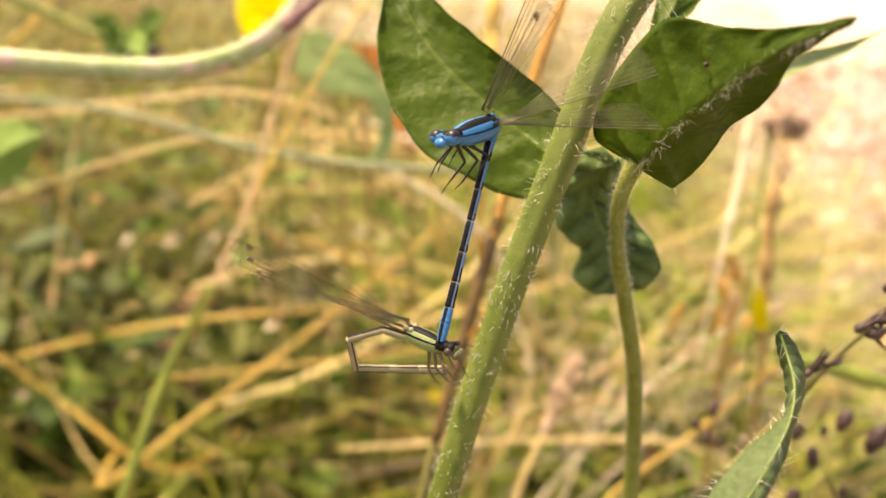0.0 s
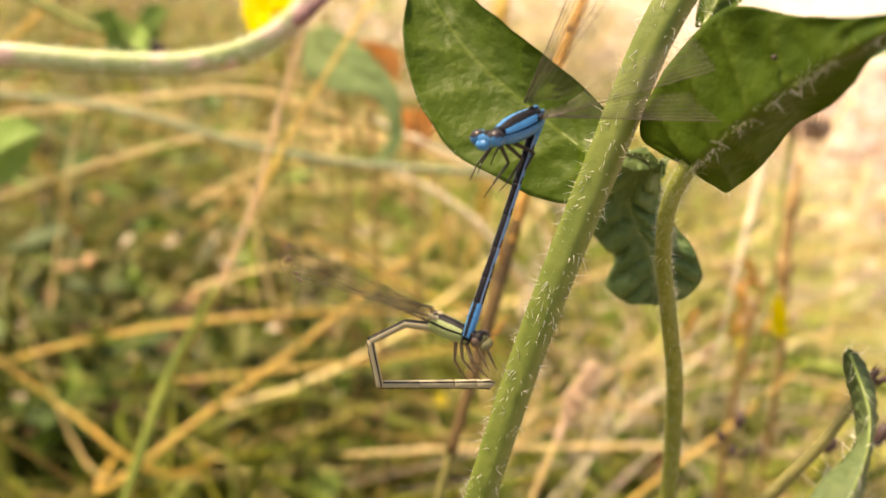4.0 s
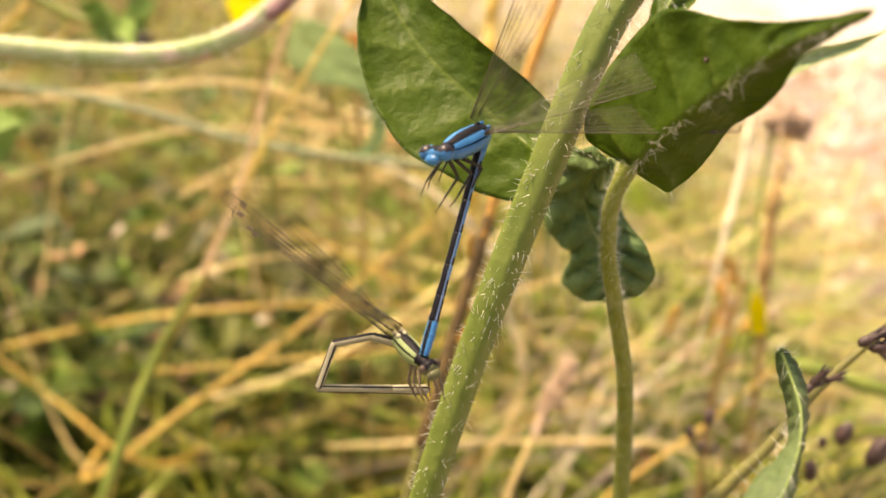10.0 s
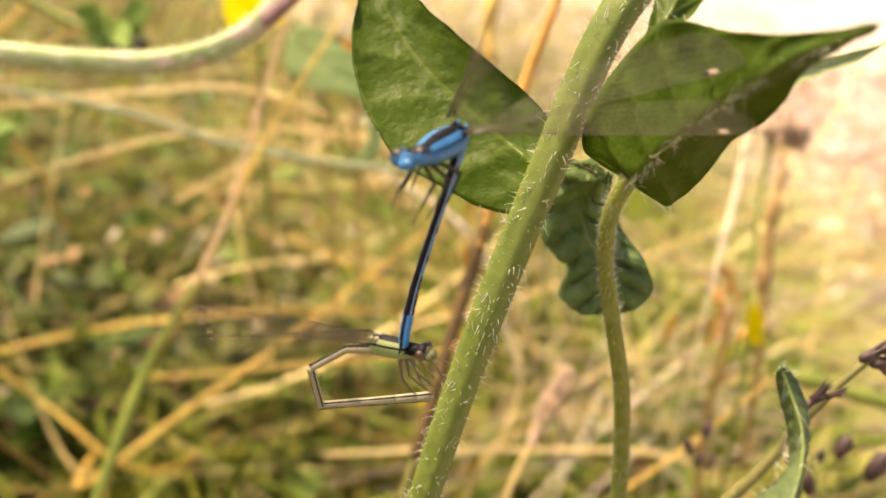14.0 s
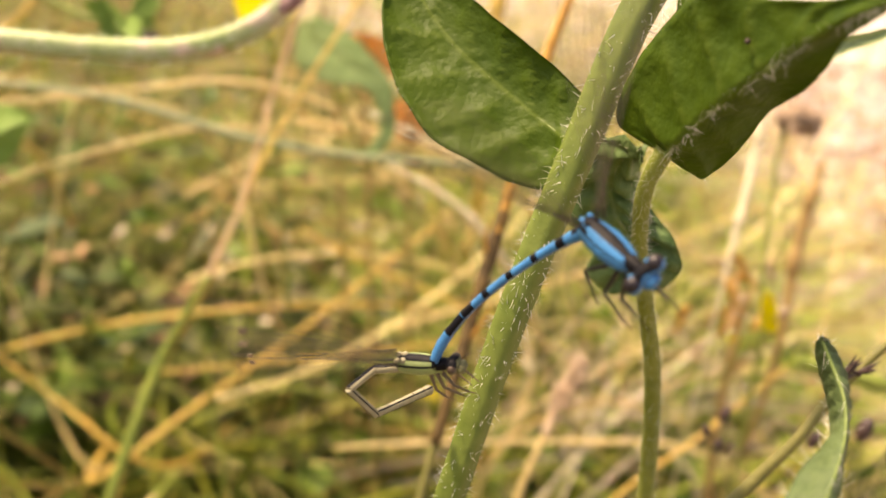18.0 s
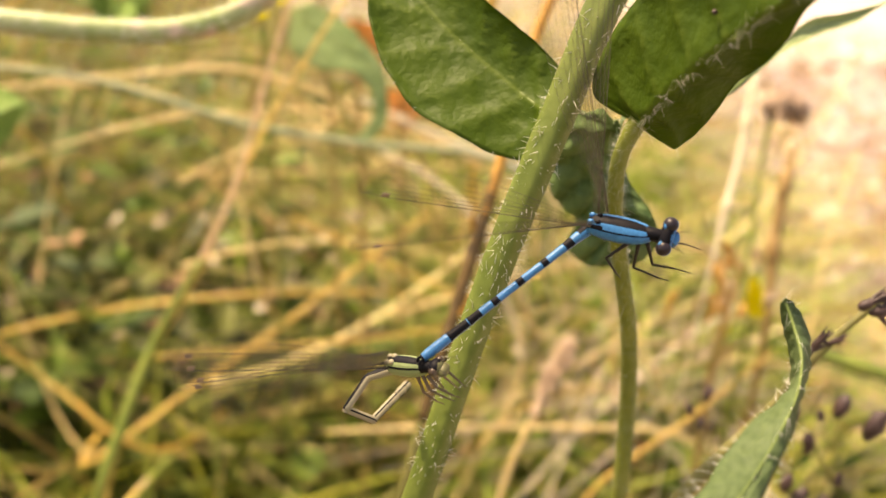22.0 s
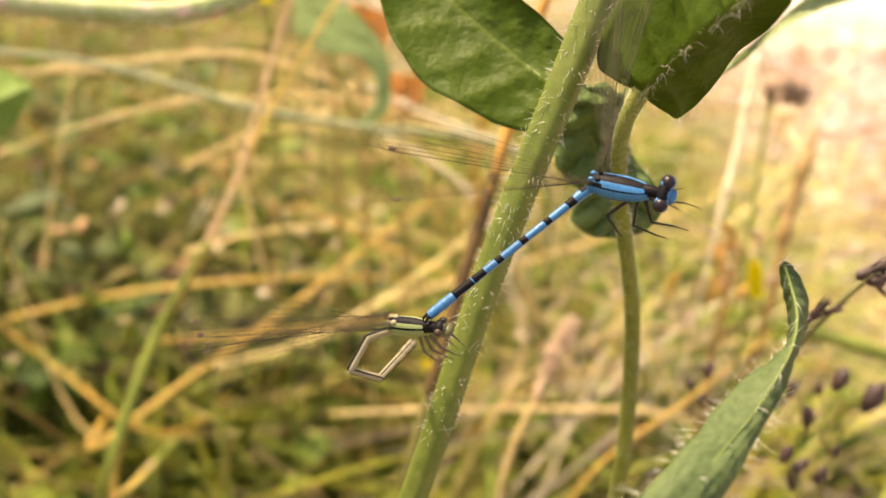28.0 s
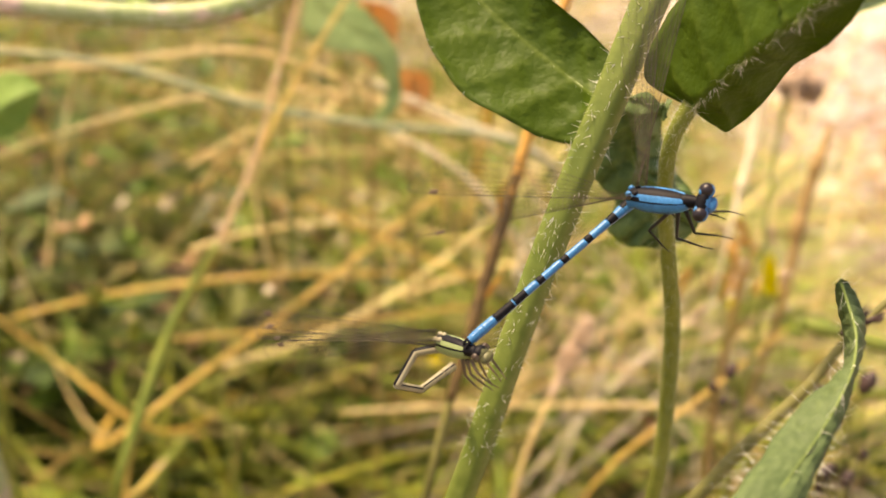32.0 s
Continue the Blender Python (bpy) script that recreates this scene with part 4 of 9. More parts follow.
def seed_panicle():
    pts = [(0.04024, 0.12407, 0.28667), (0.04661, 0.12573, 0.29345), (0.05158, 0.12687, 0.29893), (0.05599, 0.12895, 0.30407), (0.06173, 0.13043, 0.31042), (0.06785, 0.13240, 0.31529), (0.07484, 0.13502, 0.32177)]
    foot = down_to_ground(pts[0], -0.10, 0.01)
    ob = thing("seeding_plant", foot[-1], "thin stem with dark ripe seed capsules", "plant")
    bm = bmesh.new()
    tube(bm, foot[::-1] + pts, [0.0014, 0.0012, 0.0010, 0.0008, 0.0006, 0.0004], 50, 8, 0.05)
    part("stem", bm, STALK_DARK, ob)
    for q, r, d in [((0.05435, 0.12455, 0.30962), 0.0008, (1, 0, 0.9)), ((0.05556, 0.12507, 0.31086), 0.0006, (1, 0, 0.5)), ((0.06210, 0.12632, 0.31650), 0.0009, (1, 0, 0.7)), ((0.06404, 0.12595, 0.31565), 0.0010, (1, 0, 0.0)), ((0.06506, 0.12677, 0.31760), 0.0009, (1, 0, 0.3)), ((0.06638, 0.12861, 0.32197), 0.0009, (1, 0, 0.6)), ((0.06845, 0.12922, 0.32345), 0.0009, (1, 0, 0.9)), ((0.07037, 0.12949, 0.32413), 0.0009, (1, 0, 0.4)), ((0.05748, 0.12462, 0.31112), 0.0005, (0.6, 0, 0.9))]:
        bm = bmesh.new()
        r *= 1.35
        blob(bm, q, r * 0.62, d, 1.7, 10, 0.5)
        rnd = random.Random(int(q[0] * 1e5))
        for _ in range(5):
            out = (Vector(d).normalized() + Vector((rnd.gauss(0, 0.3), rnd.gauss(0, 0.35), rnd.gauss(0, 0.42)))).normalized()
            o = Vector(q) + Vector(d).normalized() * r * rnd.uniform(-0.6, 0.6)
            ln = r * rnd.uniform(2.2, 4.4)
            tube(bm, [o, o + out * ln * 0.45, o + out * ln], [r * 0.34, r * 0.30, r * 0.04], 5, 6)
        part("capsule", bm, SEED, ob, "dark seed capsule")


seed_panicle()


def seed_stalk(foot_top, pods, label):
    """A thin drooping stalk with dark pods hanging from it."""
    foot = down_to_ground(foot_top, 0.01, 0.02)
    ob = thing("pod_stalk", foot[-1], label, "plant", "stalks with dark pods")
    bm = bmesh.new()
    tube(bm, foot[::-1] + [foot_top], [0.0009, 0.0006], 24, 6)
    part("stem", bm, STALK_DARK, ob)
    for q, r, d in pods:
        bm = bmesh.new()
        tube(bm, [foot_top, (Vector(foot_top) + Vector(q)) * 0.5 + Vector((0, 0, 0.002)), q], [0.00022, 0.00014], 8, 5)
        part("thread", bm, STALK_DARK, ob)
        bm = bmesh.new()
        blob(bm, q, r, d, 1.9, 10, 0.3)
        part("pod", bm, SEED, ob, "dark ripe pod")


seed_stalk((0.06648, 0.19076, 0.23816), [((0.06611, 0.19996, 0.25711), 0.0013, (0.3, 0, 1)), ((0.06167, 0.19851, 0.25363), 0.0010, (-0.4, 0, 1)), ((0.06447, 0.19796, 0.24988), 0.0011, (0.4, 0, 1)), ((0.06723, 0.19775, 0.24942), 0.0010, (0.4, 0, 1))], "thin stalk with small dark pods")
seed_stalk((0.08220, 0.16587, 0.25666), [((0.07842, 0.17006, 0.26370), 0.0014, (-0.2, 0, 1)), ((0.08433, 0.17138, 0.27196), 0.0015, (0.3, 0, 1)), ((0.09019, 0.16813, 0.26957), 0.0020, (0.5, 0, 1)), ((0.07511, 0.17226, 0.26878), 0.0011, (0.4, 0, 1)), ((0.08070, 0.17226, 0.26888), 0.0008, (0.1, 0, 1))], "thin stalk with dark ripe pods")
seed_stalk((0.07568, 0.15699, 0.24585), [((0.07195, 0.16270, 0.25911), 0.0012, (0.2, 0, 1)), ((0.07493, 0.16248, 0.25611), 0.0013, (0.5, 0, 0.7)), ((0.07898, 0.16101, 0.25529), 0.0012, (0.3, 0, 1)), ((0.07443, 0.16220, 0.25291), 0.0013, (-0.1, 0, 1)), ((0.08450, 0.16711, 0.25693), 0.0009, (0.1, 0, 1))], "low stalk with dark ripe pods")


def flower(at, r, label, petals=16, face=(0.0, -0.8, 0.6)):
    foot = down_to_ground(at, 0.0, 0.02)
    ob = thing("yellow_flower", foot[-1], label, "flower", "yellow flowers in the meadow")
    rnd = random.Random(int(at[0] * 9999))
    bm = bmesh.new()
    tube(bm, foot[::-1] + [at], [0.001, 0.0008], 20, 6)
    part("stem", bm, STALK_GREEN, ob)
    axis = (Vector(face) + Vector((rnd.gauss(0, 0.15), 0, 0))).normalized()
    s = axis.orthogonal().normalized()
    t = axis.cross(s)
    for k in range(petals):
        a = 2 * math.pi * k / petals + rnd.uniform(-0.1, 0.1)
        d = s * math.cos(a) + t * math.sin(a)
        w = axis.cross(d) * r * 0.18
        ln = r * rnd.uniform(0.75, 1.1)
        o = Vector(at)
        bm = bmesh.new()
        rows = [(o + d * ln * u + axis * (0.25 * ln * u * (1.3 - u)), w * (0.5 + u) * (1 if u < 0.9 else 0.7)) for u in (0, 0.4, 0.8, 1.0)]
        vs = [(bm.verts.new(q - ww), bm.verts.new(q + ww)) for q, ww in rows]
        for a1, b1 in zip(vs, vs[1:]):
            bm.faces.new((a1[0], a1[1], b1[1], b1[0]))
        bmesh.ops.solidify(bm, geom=bm.faces[:], thickness=0.0002)
        part("petal", bm, PETAL, ob)
    bm = bmesh.new()
    blob(bm, Vector(at) + axis * r * 0.06, r * 0.16, axis, 0.7, 10, 0.2)
    part("centre", bm, PETAL, ob)


flower((-0.06065, 0.33678, 0.33263), 0.0125, "bright yellow flower on a thin stem")
flower((0.10513, 0.28630, 0.24187), 0.0074, "yellow flower half turned aside", face=(0.72, -0.66, 0.35))
flower((0.12960, 0.38346, 0.18122), 0.0030, "small yellow flower beside the path")
flower((-0.00433, 0.45213, 0.11093), 0.004, "small yellow flower low in the grass")


def dry_flower_head():
    at = (0.10776, 0.29815, 0.30376)
    stalk = [(0.10630, 0.29747, 0.30208), (0.10447, 0.29538, 0.29423), (0.10262, 0.29121, 0.28125), (0.10112, 0.28564, 0.26479), (0.09975, 0.28197, 0.25037)]
    foot = down_to_ground(stalk[-1], 0.0, 0.22)
    ob = thing("withered_flower", foot[-1], "withered brown flower head on a dry stalk", "flower")
    bm = bmesh.new()
    tube(bm, stalk + foot, [0.0008, 0.0006, 0.0006, 0.0006], 40, 8, 0.05)
    part("stem", bm, STALK_GREEN, ob, "thin yellow-green stalk")
    rnd = random.Random(3)
    bm = bmesh.new()
    blob(bm, at, 0.0046, (0, 0, 1), 1.0, 14, 0.5)
    part("head", bm, DRY_HEAD, ob)
    bm = bmesh.new()
    blob(bm, Vector(at) + Vector((0.0058, 0.0, -0.0016)), 0.0038, (0.3, 0, -1), 1.25, 14, 0.5)
    part("drooping_half", bm, DRY_HEAD, ob)
    for k in range(14):
        bm = bmesh.new()
        d = Vector((rnd.gauss(0, 1), rnd.gauss(0, 1), rnd.gauss(0.3, 0.8))).normalized()
        tube(bm, [Vector(at) + d * 0.003, Vector(at) + d * 0.0055, Vector(at) + d * 0.007 + Vector((0, 0, -0.001))], [0.0009, 0.0007, 0.0002], 6, 6)
        part("bract", bm, DRY_HEAD, ob)


dry_flower_head()


def withered_weed():
    """Orange-brown dead leaves and small yellow heads round the dry stalks beside the path."""
    at = Vector((0.10569, 0.30952, 0.23210))
    ob = thing("withered_weed", (at.x, at.y + 0.02, 0.0), "withered orange-brown weed with curled leaves beside the path", "plant")
    rnd = random.Random(41)
    bm = bmesh.new()
    tube(bm, [at + Vector((0.002, 0, 0.012)), at, (at.x, at.y + 0.01, at.z * 0.5), (at.x, at.y + 0.02, 0)], [0.0008, 0.0014, 0.0016, 0.0018], 24, 8, 0.1)
    part("stem", bm, STRAW_BROWN, ob)
    for k in range(22):
        o = at + Vector((rnd.gauss(0, 0.0075), rnd.gauss(0.004, 0.006), rnd.gauss(-0.002, 0.010)))
        d = Vector((rnd.gauss(0, 0.8), rnd.gauss(0, 0.4), rnd.gauss(0.1, 0.8))).normalized()
        ln = rnd.uniform(0.007, 0.016)
        bm = bmesh.new()
        tube(bm, [o, o + d * ln * 0.5 + Vector((0, 0, 0.002)), o + d * ln - Vector((0, 0, 0.002))], [0.0004, 0.0017, 0.0013, 0.0002], 9, 6, 0.25, flat=0.3)
        part("leaf", bm, (ORANGE_STALK, FLUFF, STRAW_BROWN)[k % 3], ob, "curled withered leaf")


withered_weed()


def seed_spike():
    """A fluffy grass ear."""
    pts = [(0.04275, 0.26662, 0.23373), (0.03880, 0.26326, 0.22540), (0.03262, 0.25940, 0.21319), (0.02558, 0.25500, 0.19695)]
    foot = down_to_ground(pts[-1], -0.01, 0.02)
    ob = thing("grass_ear", foot[-1], "fluffy pinkish-beige grass ear", "grass ear")
    bm = bmesh.new()
    tube(bm, pts + foot, [0.0006, 0.0008, 0.001, 0.001], 30, 6)
    part("stem", bm, STRAW_PALE, ob)
    line = spline(pts, 60)
    rnd = random.Random(9)
    bm = bmesh.new()
    for k in range(170):
        u = rnd.random()
        q = line[int(u * 42)]
        d = Vector((rnd.gauss(0, 1), rnd.gauss(0, 1), rnd.gauss(0.6, 0.6))).normalized()
        w = 0.0045 * math.sin(math.pi * min(1, 0.12 + u * 0.9))
        blob(bm, q + d * w * rnd.random(), 0.0008, d + Vector((0.3, 0, 0.8)), 2.4, 5)
    tagged(part("fluff", bm, FLUFF, ob, "fluffy spikelets"), kind="stuff")


seed_spike()


def small_plant():
    """A pale leaf that curls down beside the stalks."""
    base = (-0.05228, 0.35726, 0.32193)
    ob = thing("pale_curled_plant", (base[0] + 0.06, base[1] + 0.16, 0.0), "pale green leaf with a curled tail among the straw", "plant")
    leaf("leaf", [(-0.05333, 0.35648, 0.31999), (-0.05407, 0.34976, 0.30871), (-0.04247, 0.34604, 0.30216), (-0.02998, 0.34526, 0.30023), (-0.02338, 0.34312, 0.29226), (-0.02491, 0.34041, 0.28289), (-0.03023, 0.33957, 0.27813)],
         [(-0.05123, 0.35726, 0.32193), (-0.04480, 0.35272, 0.31336), (-0.03424, 0.34976, 0.30871), (-0.02547, 0.34742, 0.30291), (-0.02088, 0.34351, 0.29323), (-0.02261, 0.34017, 0.28230), (-0.02918, 0.33917, 0.27716)],
         [(-0.04703, 0.35805, 0.32388), (-0.03653, 0.35608, 0.31901), (-0.02805, 0.35233, 0.31239), (-0.02136, 0.34919, 0.30463), (-0.01821, 0.34488, 0.29395), (-0.02010, 0.33978, 0.28133), (-0.02813, 0.33886, 0.27638)],
         LEAF_SOFT, ob, "pale green curled leaf", 0.001, 5, seed=21, hairs=20, rib=0.0004)
    bm = bmesh.new()
    tube(bm, [base, (base[0] + 0.03, base[1] + 0.05, base[2] * 0.7), (base[0] + 0.06, base[1] + 0.16, 0)], [0.0007, 0.0009], 16, 8)
    part("stem", bm, STEM_SOFT, ob)
    low = (-0.14525, 0.28892, 0.29426)
    ob = thing("broad_leaf_plant", (low[0] - 0.02, low[1] + 0.01, 0.0), "bright green oval leaf at the meadow edge", "plant")
    leaf("leaf", [(-0.15060, 0.28758, 0.29095), (-0.14346, 0.29259, 0.30335), (-0.13276, 0.29326, 0.30501), (-0.12705, 0.29172, 0.30120)], [(-0.15060, 0.28691, 0.28929), (-0.14114, 0.28570, 0.29429), (-0.13231, 0.28768, 0.29921), (-0.12687, 0.29159, 0.30087)], [(-0.14971, 0.28624, 0.28764), (-0.14168, 0.28524, 0.28516), (-0.13186, 0.28758, 0.29095), (-0.12669, 0.29146, 0.30054)],
         LEAF_BRIGHT, ob, "bright green oval leaf", 0.001, 5, seed=22, hairs=10, rib=0.0004)
    bm = bmesh.new()
    tube(bm, [(-0.15060, 0.28678, 0.28896), (low[0] - 0.018, low[1] + 0.01, low[2] * 0.6), (low[0] - 0.02, low[1] + 0.01, 0)], [0.001, 0.0014], 16, 8)
    part("stem", bm, STEM_SOFT, ob)
    bud = (-0.13086, 0.38442, 0.31707)
    ob = thing("budding_stem", (-0.290, 0.470, 0.0), "grey-green stem with a leafy bud", "plant")
    bm = bmesh.new()
    tube(bm, [(-0.12860, 0.38332, 0.31435), (-0.14329, 0.38501, 0.31854), (-0.15912, 0.38798, 0.32588), (-0.17720, 0.39052, 0.33216), (-0.22500, 0.41500, 0.30000), (-0.27500, 0.45500, 0.15000), (-0.29000, 0.47000, 0.0)], [0.0014, 0.0018, 0.0020, 0.0022], 40, 8)
    part("stem", bm, STALK_GREEN, ob)
    rnd = random.Random(4)
    for k in range(9):
        d = Vector((rnd.gauss(0.2, 0.8), rnd.gauss(-0.2, 0.5), rnd.gauss(0.1, 0.5))).normalized()
        s = d.cross(Vector((0, -1, 0.4))).normalized() * rnd.uniform(0.003, 0.005)
        o, ln = Vector(bud) + Vector((rnd.gauss(0, 0.004), 0, 0)), rnd.uniform(0.010, 0.018)
        droop = Vector((0, 0, -0.004))
        leaf("leaf", [o, o + d * ln * 0.3 + s, o + d * ln * 0.7 + s * 0.8, o + d * ln + droop], [o, o + d * ln * 0.3, o + d * ln * 0.7 + droop * 0.3, o + d * ln + droop], [o, o + d * ln * 0.3 - s, o + d * ln * 0.7 - s * 0.8, o + d * ln + droop], LEAF_BRIGHT, ob, "small green leaf", 0.0006, 4, seed=60 + k, hairs=3, rib=0.0002)
    bm = bmesh.new()
    blob(bm, Vector(bud) + Vector((0.010, 0.0, -0.007)), 0.0035, (1, 0, 0), 2.2, 12, 0.5)
    part("withered_bud", bm, SEED, ob, "dark withered bud")


small_plant()


def red_leaves():
    for q, sz in (((0.10742, 0.52971, 0.08939), 0.010), ((-0.03255, 0.38332, 0.31435), 0.016), ((-0.01599, 0.40916, 0.28100), 0.012), ((-0.04615, 0.40171, 0.30648), 0.010)):
        ob = thing("red_leaf", (q[0], q[1] + 0.02, 0.0), "withered orange-red leaf on a thin stalk", "leaf", "withered red leaves")
        o = Vector(q)
        bm = bmesh.new()
        tube(bm, [o, (o.x, o.y + 0.02, o.z * 0.5), (o.x, o.y + 0.02, 0)], [0.0008, 0.001], 12, 6)
        part("stalk", bm, STRAW_BROWN, ob)
        leaf("blade", [o, o + Vector((-sz * 0.7, 0, -sz * 0.2)), o + Vector((-sz * 0.6, 0.001, -sz)), o + Vector((0.2 * sz, 0, -sz * 1.7))], [o, o + Vector((0, 0.003, -sz * 0.5)), o + Vector((0, 0.003, -sz)), o + Vector((0.2 * sz, 0, -sz * 1.7))],
             [o, o + Vector((sz * 0.7, 0, -sz * 0.3)), o + Vector((sz * 0.7, 0.001, -sz)), o + Vector((0.2 * sz, 0, -sz * 1.7))], RED_LEAF, ob, hairs=2, seed=33, rib=0.0004)


red_leaves()


# ---- damselflies ----
def plain(name, colour, rough=0.4, grain=4000, vary=0.25, metal=0.0):
    low = tuple(c * (1 - vary) for c in colour)
    m = material(name, low, colour, grain, rough, 0.25, spec=0.3)
    m.node_tree.nodes["Principled BSDF"].inputs["Metallic"].default_value = metal
    return m


BLUE = plain("body_blue", (0.030, 0.215, 0.50), 0.36, vary=0.5)
PALE_BLUE = plain("body_pale_blue", (0.16, 0.25, 0.42), 0.5)
BLACK = material("body_black", (0.003, 0.003, 0.005), (0.006, 0.006, 0.009), 900, 0.55, 0.25, spec=0.12)
GREEN = plain("body_green", (0.24, 0.31, 0.14), 0.42)
TAN = plain("body_tan", (0.31, 0.285, 0.19), 0.45)
HEAD_GREEN = plain("head_green", (0.13, 0.13, 0.06), 0.45)
GREY = plain("body_grey", (0.20, 0.22, 0.26), 0.45)
EYE_DARK = plain("eye_dark", (0.020, 0.015, 0.020), 0.35)
SPOT = plain("wing_spot_brown", (0.24, 0.18, 0.13), 0.4)
EYE_BROWN = plain("eye_brown", (0.060, 0.040, 0.028), 0.3)
EYE_TAN = plain("eye_tan", (0.13, 0.105, 0.07), 0.35)
LEG = plain("leg_black", (0.02, 0.017, 0.015), 0.4)
LEG_TAN = plain("leg_tan", (0.15, 0.11, 0.07), 0.45)
VEIN = plain("wing_vein", (0.075, 0.062, 0.042), 0.3)


def membrane():
    """Clear wing skin with a weak sheen."""
    m = bpy.data.materials.new("wing_membrane")
    m.use_nodes = True
    nt = m.node_tree
    nt.nodes.clear()
    out, mix, clear, sheen, grain = (nt.nodes.new(k) for k in ("ShaderNodeOutputMaterial", "ShaderNodeMixShader", "ShaderNodeBsdfTransparent", "ShaderNodeBsdfPrincipled", "ShaderNodeTexNoise"))
    grain.inputs["Scale"].default_value = 1500
    clear.inputs["Color"].default_value = (0.966, 0.957, 0.938, 1)
    sheen.inputs["Base Color"].default_value = (0.70, 0.66, 0.57, 1)
    sheen.inputs["Roughness"].default_value = 0.22
    ramp = nt.nodes.new("ShaderNodeMapRange")
    ramp.inputs["To Min"].default_value, ramp.inputs["To Max"].default_value = 0.010, 0.032
    nt.links.new(grain.outputs[0], ramp.inputs["Value"])
    nt.links.new(ramp.outputs[0], mix.inputs[0])
    nt.links.new(clear.outputs[0], mix.inputs[1])
    nt.links.new(sheen.outputs[0], mix.inputs[2])
    nt.links.new(mix.outputs[0], out.inputs["Surface"])
    return m


MEMBRANE = membrane()


def wing_edges(u, length, width):
    """Front and rear edge of a stalked, blunt-tipped wing at the share u of its length."""
    swell = max(0.0, (u - 0.12) / 0.88)
    w = 0.09 + 0.91 * math.sin(math.pi * min(1.0, 0.50 * swell**0.75 + 0.06)) ** 1.3
    tip = math.sqrt(max(0.0, 1 - max(0.0, (u - 0.86) / 0.14) ** 2.2))
    front = 0.16 * width * (1 - u * 0.4) * tip + 0.02 * width
    return front, front - w * width * tip


def wing_meshes(length, width):
    """The skin, the net of veins and the dark cell near the tip of one wing along +x, its front edge towards +y."""
    n = 40
    bm = bmesh.new()
    rows = []
    for i in range(n + 1):
        u = i / n
        f, r = wing_edges(u, length, width)
        rows.append([bm.verts.new((u * length, f + (r - f) * k / 6, 0.00012 * (1 if k % 2 else -1) * math.sin(math.pi * u))) for k in range(7)])
    for a, b in zip(rows, rows[1:]):
        for k in range(6):
            bm.faces.new((a[k], a[k + 1], b[k + 1], b[k])).smooth = True
    skin = bpy.data.meshes.new("wing")
    bm.to_mesh(skin)
    bm.free()
    skin.materials.append(MEMBRANE)
    bm = bmesh.new()

    def line(pts, r, k=20):
        tube(bm, pts, [r, r * 0.7], k, 4)

    def on(u, v):
        f, r = wing_edges(u, length, width)
        return Vector((u * length, f + (r - f) * v, 0.00003))

    for v, r, to in ((0.0, 0.000065, 0.995), (0.12, 0.000038, 0.97), (0.24, 0.000034, 0.95), (0.40, 0.000028, 0.95), (0.58, 0.000022, 0.93), (0.78, 0.000022, 0.90), (1.0, 0.000026, 0.99)):
        line([on(0.01 + (to - 0.01) * k / 9, v) for k in range(10)], r, 27)
    line([on(0.995, 0.0), on(0.998, 0.5), on(0.99, 1.0)], 0.00006, 6)
    rnd = random.Random(8)
    bands = (0.0, 0.12, 0.24, 0.40, 0.58, 0.78, 1.0)
    for b in range(6):
        for k in range(26):
            u = 0.22 + 0.74 * (k + 0.5 * (b % 2) + rnd.uniform(-0.15, 0.15)) / 26
            line([on(u, bands[b]), on(u + 0.004, bands[b + 1])], 0.000014, 1)
    net = bpy.data.meshes.new("vein_net")
    bm.to_mesh(net)
    bm.free()
    net.materials.append(VEIN)
    bm = bmesh.new()
    cell = [on(0.88, 0.01), on(0.908, 0.01), on(0.902, 0.12), on(0.872, 0.12)]
    low = [bm.verts.new(q - Vector((0, 0, 0.00010))) for q in cell]
    high = [bm.verts.new(q + Vector((0, 0, 0.00010))) for q in cell]
    bm.faces.new(high), bm.faces.new(low[::-1])
    for k in range(4):
        bm.faces.new((low[k], low[(k + 1) % 4], high[(k + 1) % 4], high[k]))
    dark = bpy.data.meshes.new("wing_spot")
    bm.to_mesh(dark)
    bm.free()
    dark.materials.append(SPOT)
    return skin, net, dark


WING_MESHES = wing_meshes(0.0258, 0.0050)


def wing(parent, flip, scale=1.0):
    ob = tagged(new("wing", WING_MESHES[0]), "clear wing with a fine net of dark veins")
    ob.parent = parent
    ob.scale = (scale, scale if flip > 0 else -scale, scale)
    for nm, me in (("vein_net", WING_MESHES[1]), ("wing_spot", WING_MESHES[2])):
        sub = new(nm, me)
        sub.parent = ob
    return ob


def loft(sections, colours, mats, sides=28, bump=0.0):
    """A body along x through (x, z, half width, half height); the colours go by the angle from the back."""
    bm = bmesh.new()
    rings = []
    for x, z, w, h in sections:
        ring = []
        for k in range(sides):
            a = 2 * math.pi * k / sides
            ring.append(bm.verts.new((x, w * math.sin(a), z + h * math.cos(a))))
        rings.append(ring)
    for i, (a, b) in enumerate(zip(rings, rings[1:])):
        for k in range(sides):
            fc = bm.faces.new((a[k], b[k], b[(k + 1) % sides], a[(k + 1) % sides]))
            fc.smooth = True
            ang = abs(((k + 0.5) / sides * 360 + 180) % 360 - 180)
            fc.material_index = colours(ang, i / (len(rings) - 1))
    for ring, flip in ((rings[0], 1), (rings[-1], -1)):
        fc = bm.faces.new(ring[::flip])
        fc.material_index = colours(90, 0)
    bmesh.ops.recalc_face_normals(bm, faces=bm.faces[:])
    return bm


def mm(*v):
    return tuple(c * 0.001 for c in v)


